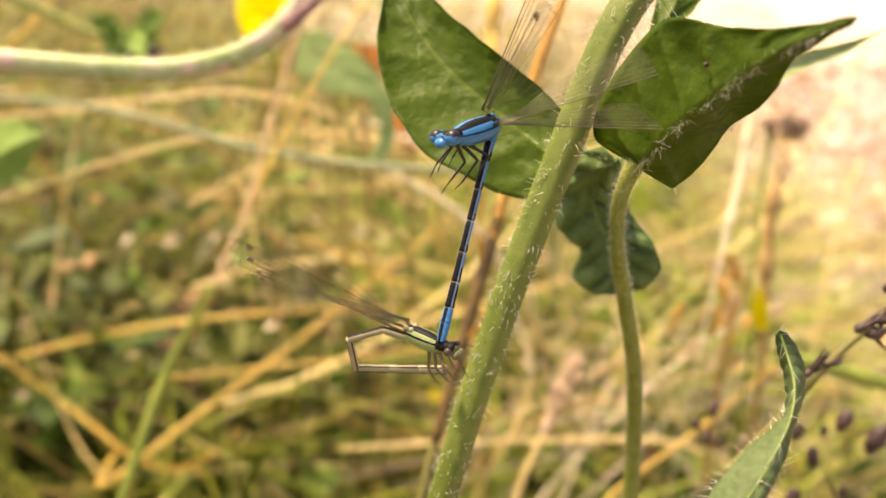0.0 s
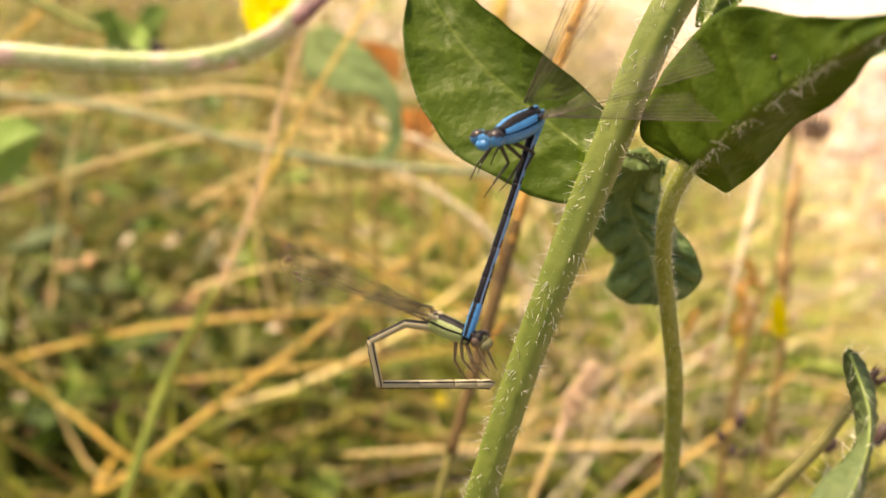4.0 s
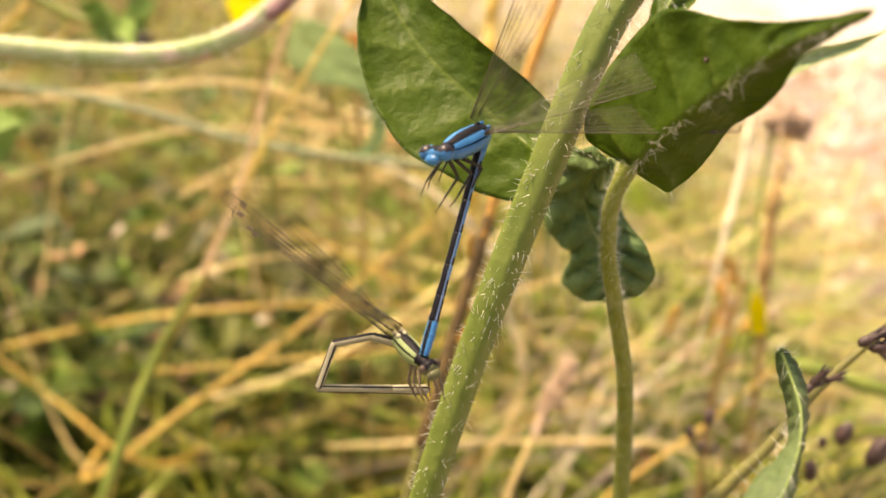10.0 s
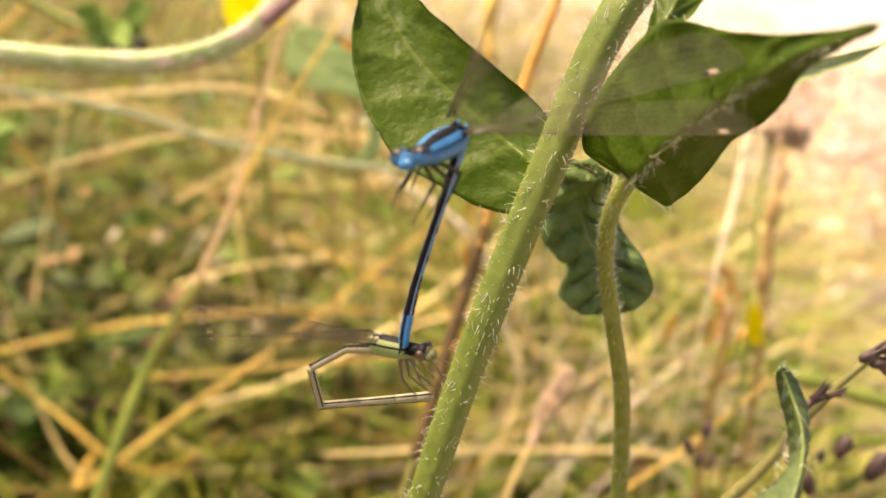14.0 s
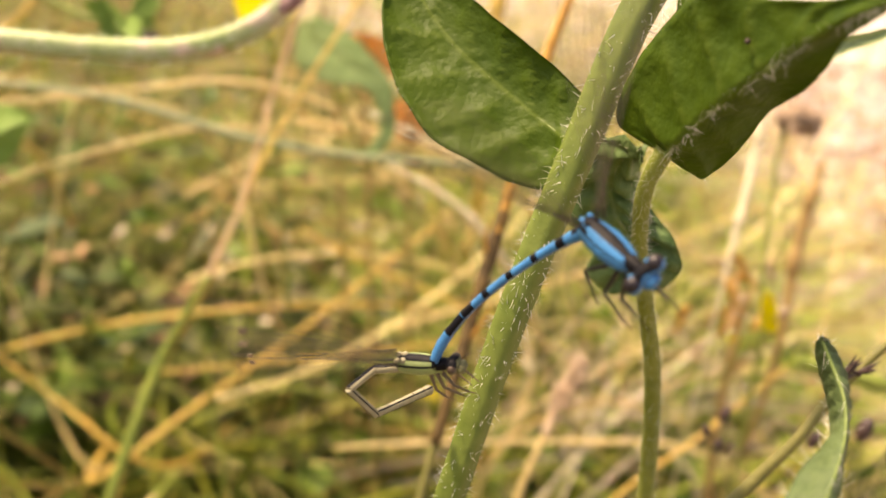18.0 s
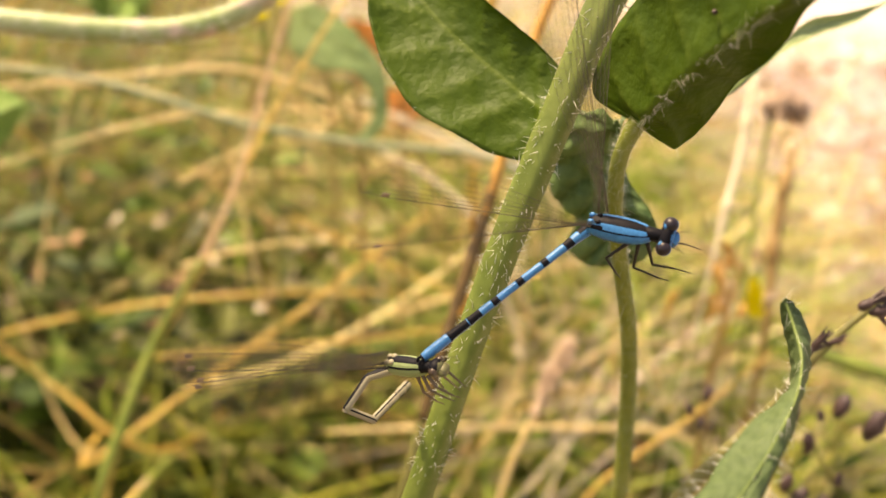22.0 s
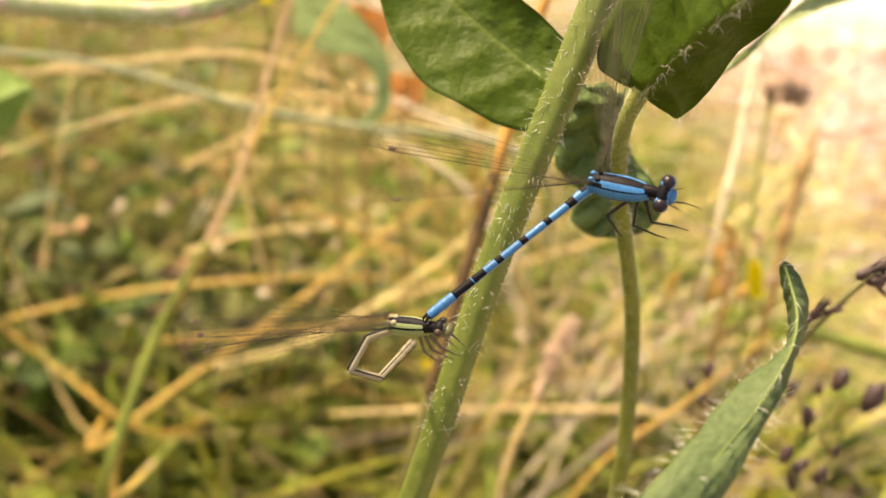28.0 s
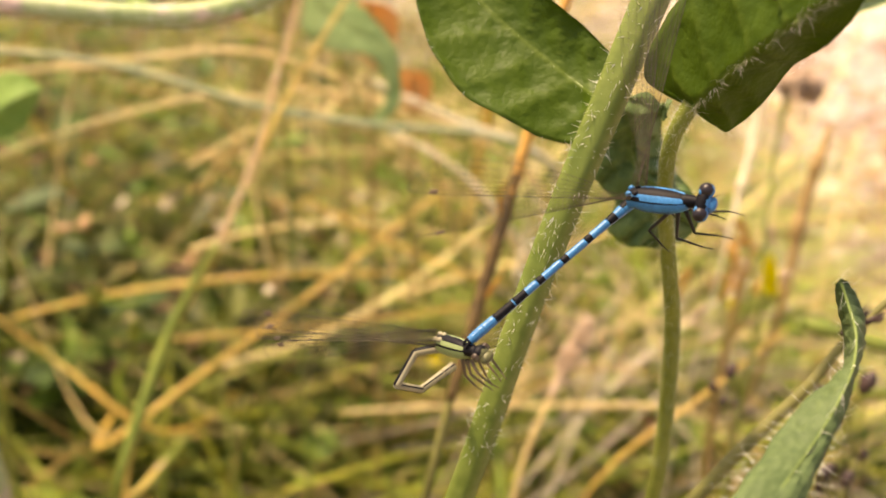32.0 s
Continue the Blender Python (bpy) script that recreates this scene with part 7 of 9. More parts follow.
    walk(MALE["abdomen"][7], [
        (0, pose(0.00493, 0.00873, -0.01755, -134.2, 54.4, 45.7)),
        (1, pose(0.00445, 0.00487, -0.01789, -140.0, 61.6, 31.2)),
        (2, pose(0.00663, 0.00657, -0.01583, -145.4, 51.6, 32.7)),
        (3, pose(-0.00182, 0.00125, -0.01941, -128.6, 66.3, 47.9)),
        (3.5, pose(0.00738, 0.00641, -0.01578, -148.7, 50.2, 30.3)),
        (6, pose(0.00588, 0.00711, -0.01721, -140.7, 54.7, 36.9)),
        (7, pose(0.00665, 0.00860, -0.01652, -142.4, 50.1, 40.0)),
        (8, pose(0.00675, 0.00739, -0.01690, -144.8, 52.2, 35.5)),
        (9, pose(0.00730, 0.00727, -0.01590, -146.4, 49.6, 33.7)),
        (10, pose(0.00643, 0.00653, -0.01661, -141.4, 53.4, 33.1)),
        (11, pose(0.00641, 0.00667, -0.01635, -142.2, 52.8, 33.7)),
        (12, pose(-0.00393, -0.00011, -0.01957, -129.0, 73.2, 42.3)),
        (13, pose(-0.00353, -0.00051, -0.01957, -132.2, 73.1, 39.0)),
        (14, pose(-0.00322, 0.00055, -0.01955, -127.8, 70.3, 46.4)),
        (14.5, pose(-0.00482, -0.00115, -0.01951, -124.3, 77.3, 46.4)),
        (15.2, pose(-0.00838, -0.00280, -0.01879, -98.7, 89.6, 70.7)),
        (15.8, pose(-0.01060, -0.00357, -0.01793, 9.3, 82.1, -139.7)),
        (16.5, pose(-0.01245, -0.00407, -0.01697, -19.8, 74.3, -139.1)),
        (17, pose(-0.01363, -0.00531, -0.01565, 22.9, 78.0, -89.0)),
        (17.5, pose(-0.01258, -0.00548, -0.01638, 6.0, 76.2, -105.0)),
        (17.65, pose(-0.01256, -0.00931, -0.01463, -2.3, 57.4, -117.4)),
        (17.8, pose(-0.01266, -0.01097, -0.01332, 4.8, 50.8, -113.8)),
        (18, pose(-0.01244, -0.01281, -0.01139, 26.1, 42.7, -98.4)),
        (18.5, pose(-0.01830, -0.00952, -0.00804, 11.3, 34.5, -125.8)),
        (19, pose(-0.01487, -0.01617, 0.00328, -0.4, -10.9, -124.9)),
        (20, pose(-0.01792, -0.01217, -0.00335, 18.7, 23.6, -121.4)),
        (21, pose(-0.01596, -0.01526, 0.00379, 0.4, -12.3, -129.0)),
        (22, pose(-0.01527, -0.01530, -0.00251, 20.8, 6.0, -127.3)),
        (23, pose(-0.01448, -0.01569, -0.00217, 18.5, 10.9, -119.6)),
        (24, pose(-0.01457, -0.01529, -0.00305, 4.0, 24.9, -110.8)),
        (25, pose(-0.01737, -0.01278, -0.00349, 5.0, 24.4, -119.6)),
        (28, pose(-0.01460, -0.01621, -0.00252, 16.8, 5.9, -124.2)),
        (29, pose(-0.01141, -0.01934, -0.00054, 1.2, 0.1, -112.0)),
        (30, pose(-0.01472, -0.01849, -0.00158, 14.7, 2.9, -121.0)),
        (31, pose(-0.01408, -0.01777, -0.00143, 13.4, 2.6, -120.5)),
        (32, pose(-0.01335, -0.01741, -0.00081, 7.3, 0.9, -119.3)),
    ])
    walk(MALE["abdomen"][8], [
        (0, pose(0.00560, 0.00941, -0.01888, -134.2, 54.4, 45.7)),
        (1, pose(0.00507, 0.00525, -0.01925, -140.0, 61.6, 31.2)),
        (2, pose(0.00743, 0.00708, -0.01703, -145.4, 51.6, 32.7)),
        (3, pose(-0.00142, 0.00169, -0.02078, -126.0, 63.4, 50.6)),
        (3.5, pose(0.00823, 0.00691, -0.01698, -148.7, 50.2, 30.3)),
        (6, pose(0.00662, 0.00767, -0.01852, -140.7, 54.7, 36.9)),
        (7, pose(0.00746, 0.00928, -0.01777, -142.4, 50.1, 40.0)),
        (8, pose(0.00756, 0.00797, -0.01818, -144.8, 52.2, 35.5)),
        (9, pose(0.00815, 0.00784, -0.01711, -146.4, 49.6, 33.7)),
        (10, pose(0.00721, 0.00704, -0.01787, -141.4, 53.4, 33.1)),
        (11, pose(0.00720, 0.00720, -0.01759, -142.2, 52.8, 33.7)),
        (12, pose(-0.00361, 0.00018, -0.02101, -126.9, 68.1, 44.4)),
        (13, pose(-0.00319, -0.00023, -0.02100, -128.8, 68.1, 42.5)),
        (14, pose(-0.00287, 0.00091, -0.02096, -125.7, 65.9, 48.5)),
        (14.5, pose(-0.00459, -0.00091, -0.02097, -121.5, 71.9, 49.2)),
        (15.2, pose(-0.00838, -0.00279, -0.02029, -130.4, 82.7, 38.8)),
        (15.8, pose(-0.01075, -0.00370, -0.01942, 87.2, 87.9, -61.6)),
        (16.5, pose(-0.01276, -0.00434, -0.01841, 5.2, 80.7, -113.2)),
        (17, pose(-0.01362, -0.00562, -0.01711, 65.8, 76.3, -44.7)),
        (17.5, pose(-0.01268, -0.00582, -0.01784, 52.3, 77.2, -57.0)),
        (17.65, pose(-0.01293, -0.01003, -0.01590, 11.1, 62.5, -101.4)),
        (17.8, pose(-0.01304, -0.01184, -0.01449, 15.5, 55.4, -100.0)),
        (18, pose(-0.01260, -0.01390, -0.01240, 32.9, 44.1, -88.2)),
        (18.5, pose(-0.01902, -0.01052, -0.00888, 17.7, 38.4, -114.4)),
        (19, pose(-0.01575, -0.01744, 0.00358, -0.4, -10.9, -124.9)),
        (20, pose(-0.01864, -0.01335, -0.00395, 21.2, 28.7, -115.4)),
        (21, pose(-0.01692, -0.01645, 0.00412, 0.4, -12.3, -129.0)),
        (22, pose(-0.01618, -0.01650, -0.00267, 20.8, 6.0, -127.3)),
        (23, pose(-0.01520, -0.01697, -0.00245, 19.1, 15.3, -117.0)),
        (24, pose(-0.01505, -0.01656, -0.00368, 5.7, 30.9, -106.8)),
        (25, pose(-0.01804, -0.01396, -0.00410, 7.5, 30.1, -113.5)),
        (28, pose(-0.01546, -0.01748, -0.00268, 16.8, 5.9, -124.2)),
        (29, pose(-0.01202, -0.02085, -0.00054, 1.2, 0.1, -112.0)),
        (30, pose(-0.01559, -0.01993, -0.00166, 14.7, 2.9, -121.0)),
        (31, pose(-0.01489, -0.01915, -0.00150, 13.4, 2.6, -120.5)),
        (32, pose(-0.01412, -0.01877, -0.00084, 7.3, 0.9, -119.3)),
    ])
    walk(MALE["abdomen"][9], [
        (0, pose(0.00613, 0.00996, -0.01994, -134.2, 54.4, 45.7)),
        (1, pose(0.00558, 0.00556, -0.02033, -140.0, 61.6, 31.2)),
        (2, pose(0.00806, 0.00749, -0.01799, -145.4, 51.6, 32.7)),
        (3, pose(-0.00108, 0.00211, -0.02186, -124.5, 61.3, 52.3)),
        (3.5, pose(0.00892, 0.00731, -0.01793, -148.7, 50.2, 30.3)),
        (6, pose(0.00721, 0.00811, -0.01956, -140.7, 54.7, 36.9)),
        (7, pose(0.00810, 0.00981, -0.01877, -142.4, 50.1, 40.0)),
        (8, pose(0.00821, 0.00843, -0.01920, -144.8, 52.2, 35.5)),
        (9, pose(0.00884, 0.00829, -0.01807, -146.4, 49.6, 33.7)),
        (10, pose(0.00784, 0.00745, -0.01887, -141.4, 53.4, 33.1)),
        (11, pose(0.00782, 0.00761, -0.01858, -142.2, 52.8, 33.7)),
        (12, pose(-0.00329, 0.00050, -0.02212, -125.7, 63.7, 45.7)),
        (13, pose(-0.00286, 0.00007, -0.02212, -126.7, 63.8, 44.6)),
        (14, pose(-0.00255, 0.00128, -0.02206, -124.4, 62.4, 49.9)),
        (14.5, pose(-0.00435, -0.00063, -0.02211, -119.9, 66.9, 50.8)),
        (15.2, pose(-0.00826, -0.00269, -0.02148, -130.9, 75.5, 38.1)),
        (15.8, pose(-0.01073, -0.00374, -0.02062, 160.5, 80.7, 11.9)),
        (16.5, pose(-0.01283, -0.00451, -0.01959, 74.3, 80.8, -42.9)),
        (17, pose(-0.01342, -0.00582, -0.01828, 84.9, 71.4, -24.6)),
        (17.5, pose(-0.01253, -0.00604, -0.01900, 82.2, 71.2, -25.6)),
        (17.65, pose(-0.01304, -0.01057, -0.01696, 43.2, 65.1, -64.7)),
        (17.8, pose(-0.01316, -0.01251, -0.01547, 39.8, 58.6, -69.8)),
        (18, pose(-0.01258, -0.01476, -0.01324, 40.0, 44.6, -77.7)),
        (18.5, pose(-0.01941, -0.01137, -0.00963, 26.1, 41.3, -100.5)),
        (19, pose(-0.01645, -0.01845, 0.00382, -0.4, -10.9, -124.9)),
        (20, pose(-0.01909, -0.01430, -0.00453, 24.0, 33.1, -109.6)),
        (21, pose(-0.01769, -0.01740, 0.00439, 0.4, -12.3, -129.0)),
        (22, pose(-0.01691, -0.01746, -0.00279, 20.8, 6.0, -127.3)),
        (23, pose(-0.01573, -0.01801, -0.00277, 21.1, 25.5, -110.6)),
        (24, pose(-0.01535, -0.01754, -0.00429, 7.7, 36.3, -102.9)),
        (25, pose(-0.01846, -0.01492, -0.00470, 10.6, 35.0, -107.3)),
        (28, pose(-0.01614, -0.01849, -0.00281, 16.8, 5.9, -124.2)),
        (29, pose(-0.01250, -0.02206, -0.00054, 1.2, 0.1, -112.0)),
        (30, pose(-0.01628, -0.02109, -0.00173, 14.7, 2.9, -121.0)),
        (31, pose(-0.01555, -0.02026, -0.00156, 13.4, 2.6, -120.5)),
        (32, pose(-0.01472, -0.01985, -0.00086, 7.3, 0.9, -119.3)),
    ])
    walk(MALE["wings"][0], [
        (0, pose(-0.00200, -0.00050, 0.00150, -34.4, -81.5, -144.1)),
        (1, pose(-0.00200, -0.00050, 0.00150, 4.1, -87.9, 168.8)),
        (2, pose(-0.00200, -0.00050, 0.00150, -18.0, -77.8, -162.9)),
        (3, pose(-0.00200, -0.00050, 0.00150, 3.9, -85.9, 170.0)),
        (3.5, pose(-0.00200, -0.00050, 0.00150, -18.7, -76.8, -161.1)),
        (6, pose(-0.00200, -0.00050, 0.00150, -22.9, -81.5, -158.1)),
        (7, pose(-0.00200, -0.00050, 0.00150, -47.7, -77.8, -125.9)),
        (8, pose(-0.00200, -0.00050, 0.00150, -53.7, -79.2, -121.7)),
        (9, pose(-0.00200, -0.00050, 0.00150, -24.9, -77.0, -153.2)),
        (10, pose(-0.00200, -0.00050, 0.00150, -21.4, -82.1, -162.0)),
        (11, pose(-0.00200, -0.00050, 0.00150, -12.7, -79.6, -170.5)),
        (12, pose(-0.00200, -0.00050, 0.00150, 34.6, -83.5, 134.8)),
        (13, pose(-0.00200, -0.00050, 0.00150, 21.0, -82.8, 148.3)),
        (14, pose(-0.00200, -0.00050, 0.00150, 18.0, -82.6, 153.5)),
        (14.5, pose(-0.00200, -0.00050, 0.00150, 52.7, -84.4, 116.2)),
        (15.2, pose(-0.00200, -0.00050, 0.00150, 103.1, -80.6, 57.0)),
        (15.8, pose(-0.00200, -0.00050, 0.00150, 107.8, -76.6, 42.4)),
        (16.5, pose(-0.00200, -0.00050, 0.00150, 126.0, -27.0, 5.2)),
        (17, pose(-0.00200, -0.00050, 0.00150, 148.9, -37.3, -5.0)),
        (17.5, pose(-0.00200, -0.00050, 0.00150, 165.8, -39.5, -12.2)),
        (17.65, pose(-0.00200, -0.00050, 0.00150, 176.7, -42.5, -19.8)),
        (17.8, pose(-0.00200, -0.00050, 0.00150, -166.1, -47.0, -38.0)),
        (18, pose(-0.00200, -0.00050, 0.00150, -130.3, -52.7, -82.3)),
        (18.5, pose(-0.00200, -0.00050, 0.00150, -137.2, -46.1, -82.2)),
        (19, pose(-0.00200, -0.00050, 0.00150, -105.2, -35.9, -142.2)),
        (20, pose(-0.00200, -0.00050, 0.00150, -92.9, -27.4, -152.8)),
        (21, pose(-0.00200, -0.00050, 0.00150, -107.0, -29.0, -139.1)),
        (22, pose(-0.00200, -0.00050, 0.00150, -87.8, -23.8, -161.2)),
        (23, pose(-0.00200, -0.00050, 0.00150, -87.6, -31.7, -162.6)),
        (24, pose(-0.00200, -0.00050, 0.00150, -129.8, -46.3, -98.7)),
        (25, pose(-0.00200, -0.00050, 0.00150, -144.9, -49.4, -84.0)),
        (28, pose(-0.00200, -0.00050, 0.00150, -89.9, -27.8, -157.4)),
        (29, pose(-0.00200, -0.00050, 0.00150, -103.1, -35.5, -137.9)),
        (30, pose(-0.00200, -0.00050, 0.00150, -90.3, -25.4, -155.4)),
        (31, pose(-0.00200, -0.00050, 0.00150, -95.3, -34.2, -145.8)),
        (32, pose(-0.00200, -0.00050, 0.00150, -105.7, -37.7, -132.5)),
    ])
    walk(MALE["wings"][1], [
        (0, pose(-0.00300, -0.00050, 0.00150, 151.6, -46.1, 33.9)),
        (1, pose(-0.00300, -0.00050, 0.00150, 149.4, -38.4, 26.4)),
        (2, pose(-0.00300, -0.00050, 0.00150, 151.9, -42.6, 32.1)),
        (3, pose(-0.00300, -0.00050, 0.00150, 154.0, -32.9, 25.7)),
        (3.5, pose(-0.00300, -0.00050, 0.00150, 161.1, -41.2, 31.4)),
        (6, pose(-0.00300, -0.00050, 0.00150, 159.1, -34.6, 29.6)),
        (7, pose(-0.00300, -0.00050, 0.00150, 112.9, -37.4, 38.3)),
        (8, pose(-0.00300, -0.00050, 0.00150, 145.7, -35.3, 33.0)),
        (9, pose(-0.00300, -0.00050, 0.00150, 118.5, -40.4, 38.1)),
        (10, pose(-0.00300, -0.00050, 0.00150, 132.6, -36.4, 31.3)),
        (11, pose(-0.00300, -0.00050, 0.00150, 127.2, -37.6, 33.2)),
        (12, pose(-0.00300, -0.00050, 0.00150, 120.9, -30.1, 25.7)),
        (13, pose(-0.00300, -0.00050, 0.00150, 134.7, -30.0, 23.9)),
        (14, pose(-0.00300, -0.00050, 0.00150, 140.5, -30.8, 25.6)),
        (14.5, pose(-0.00300, -0.00050, 0.00150, 163.8, -27.5, 20.7)),
        (15.2, pose(-0.00300, -0.00050, 0.00150, 171.4, -22.7, 12.0)),
        (15.8, pose(-0.00300, -0.00050, 0.00150, 164.9, -20.8, 5.4)),
        (16.5, pose(-0.00300, -0.00050, 0.00150, 153.0, -21.1, -1.7)),
        (17, pose(-0.00300, -0.00050, 0.00150, 167.4, -30.2, -11.0)),
        (17.5, pose(-0.00300, -0.00050, 0.00150, -164.6, -25.1, -15.8)),
        (17.65, pose(-0.00300, -0.00050, 0.00150, -172.8, -31.0, -23.4)),
        (17.8, pose(-0.00300, -0.00050, 0.00150, -171.6, -37.5, -38.2)),
        (18, pose(-0.00300, -0.00050, 0.00150, -155.6, -47.7, -72.6)),
        (18.5, pose(-0.00300, -0.00050, 0.00150, -159.2, -38.8, -74.4)),
        (19, pose(-0.00300, -0.00050, 0.00150, -139.5, -32.6, -119.8)),
        (20, pose(-0.00300, -0.00050, 0.00150, -127.5, -30.8, -120.3)),
        (21, pose(-0.00300, -0.00050, 0.00150, -132.3, -22.1, -134.1)),
        (22, pose(-0.00300, -0.00050, 0.00150, -114.0, -15.6, -149.3)),
        (23, pose(-0.00300, -0.00050, 0.00150, -120.6, -31.0, -137.7)),
        (24, pose(-0.00300, -0.00050, 0.00150, -153.2, -37.0, -88.6)),
        (25, pose(-0.00300, -0.00050, 0.00150, -161.1, -38.7, -80.9)),
        (28, pose(-0.00300, -0.00050, 0.00150, -122.4, -29.0, -131.1)),
        (29, pose(-0.00300, -0.00050, 0.00150, -136.3, -28.2, -115.5)),
        (30, pose(-0.00300, -0.00050, 0.00150, -117.3, -14.6, -145.9)),
        (31, pose(-0.00300, -0.00050, 0.00150, -122.9, -25.1, -130.6)),
        (32, pose(-0.00300, -0.00050, 0.00150, -133.2, -31.7, -118.6)),
    ])
    walk(MALE["wings"][2], [
        (0, pose(-0.00200, 0.00050, 0.00150, 28.0, -35.5, 138.6)),
        (1, pose(-0.00200, 0.00050, 0.00150, 37.0, -33.3, 123.6)),
        (2, pose(-0.00200, 0.00050, 0.00150, 26.2, -30.2, 135.9)),
        (3, pose(-0.00200, 0.00050, 0.00150, 33.6, -32.4, 126.4)),
        (3.5, pose(-0.00200, 0.00050, 0.00150, 25.1, -29.8, 137.4)),
        (6, pose(-0.00200, 0.00050, 0.00150, 29.6, -33.1, 134.2)),
        (7, pose(-0.00200, 0.00050, 0.00150, 24.6, -30.9, 141.0)),
        (8, pose(-0.00200, 0.00050, 0.00150, 26.1, -32.2, 138.9)),
        (9, pose(-0.00200, 0.00050, 0.00150, 24.1, -29.0, 138.5)),
        (10, pose(-0.00200, 0.00050, 0.00150, 30.2, -31.4, 130.5)),
        (11, pose(-0.00200, 0.00050, 0.00150, 28.5, -30.6, 132.4)),
        (12, pose(-0.00200, 0.00050, 0.00150, 34.8, -30.5, 121.7)),
        (13, pose(-0.00200, 0.00050, 0.00150, 35.0, -29.5, 121.0)),
        (14, pose(-0.00200, 0.00050, 0.00150, 34.5, -29.9, 123.3)),
        (14.5, pose(-0.00200, 0.00050, 0.00150, 39.6, -30.0, 117.7)),
        (15.2, pose(-0.00200, 0.00050, 0.00150, 45.4, -28.4, 105.5)),
        (15.8, pose(-0.00200, 0.00050, 0.00150, 45.5, -26.1, 96.7)),
        (16.5, pose(-0.00200, 0.00050, 0.00150, 55.0, -14.1, 23.0)),
        (17, pose(-0.00200, 0.00050, 0.00150, 61.6, -25.1, 18.8)),
        (17.5, pose(-0.00200, 0.00050, 0.00150, 64.9, -28.2, 17.2)),
        (17.65, pose(-0.00200, 0.00050, 0.00150, 81.1, -31.5, 9.8)),
        (17.8, pose(-0.00200, 0.00050, 0.00150, 113.1, -40.3, -1.8)),
        (18, pose(-0.00200, 0.00050, 0.00150, -17.7, -63.7, 127.0)),
        (18.5, pose(-0.00200, 0.00050, 0.00150, 7.8, -65.1, 94.9)),
        (19, pose(-0.00200, 0.00050, 0.00150, 14.2, -52.3, 71.9)),
        (20, pose(-0.00200, 0.00050, 0.00150, -16.8, -56.0, 95.6)),
        (21, pose(-0.00200, 0.00050, 0.00150, 13.1, -52.4, 69.4)),
        (22, pose(-0.00200, 0.00050, 0.00150, -33.1, -53.6, 108.4)),
        (23, pose(-0.00200, 0.00050, 0.00150, -21.8, -52.3, 98.7)),
        (24, pose(-0.00200, 0.00050, 0.00150, 13.4, -65.4, 85.3)),
        (25, pose(-0.00200, 0.00050, 0.00150, 20.8, -53.3, 72.5)),
        (28, pose(-0.00200, 0.00050, 0.00150, -13.0, -50.5, 86.5)),
        (29, pose(-0.00200, 0.00050, 0.00150, 8.3, -56.7, 86.5)),
        (30, pose(-0.00200, 0.00050, 0.00150, -19.3, -54.4, 102.5)),
        (31, pose(-0.00200, 0.00050, 0.00150, -9.4, -51.8, 90.5)),
        (32, pose(-0.00200, 0.00050, 0.00150, 2.8, -51.1, 77.6)),
    ])
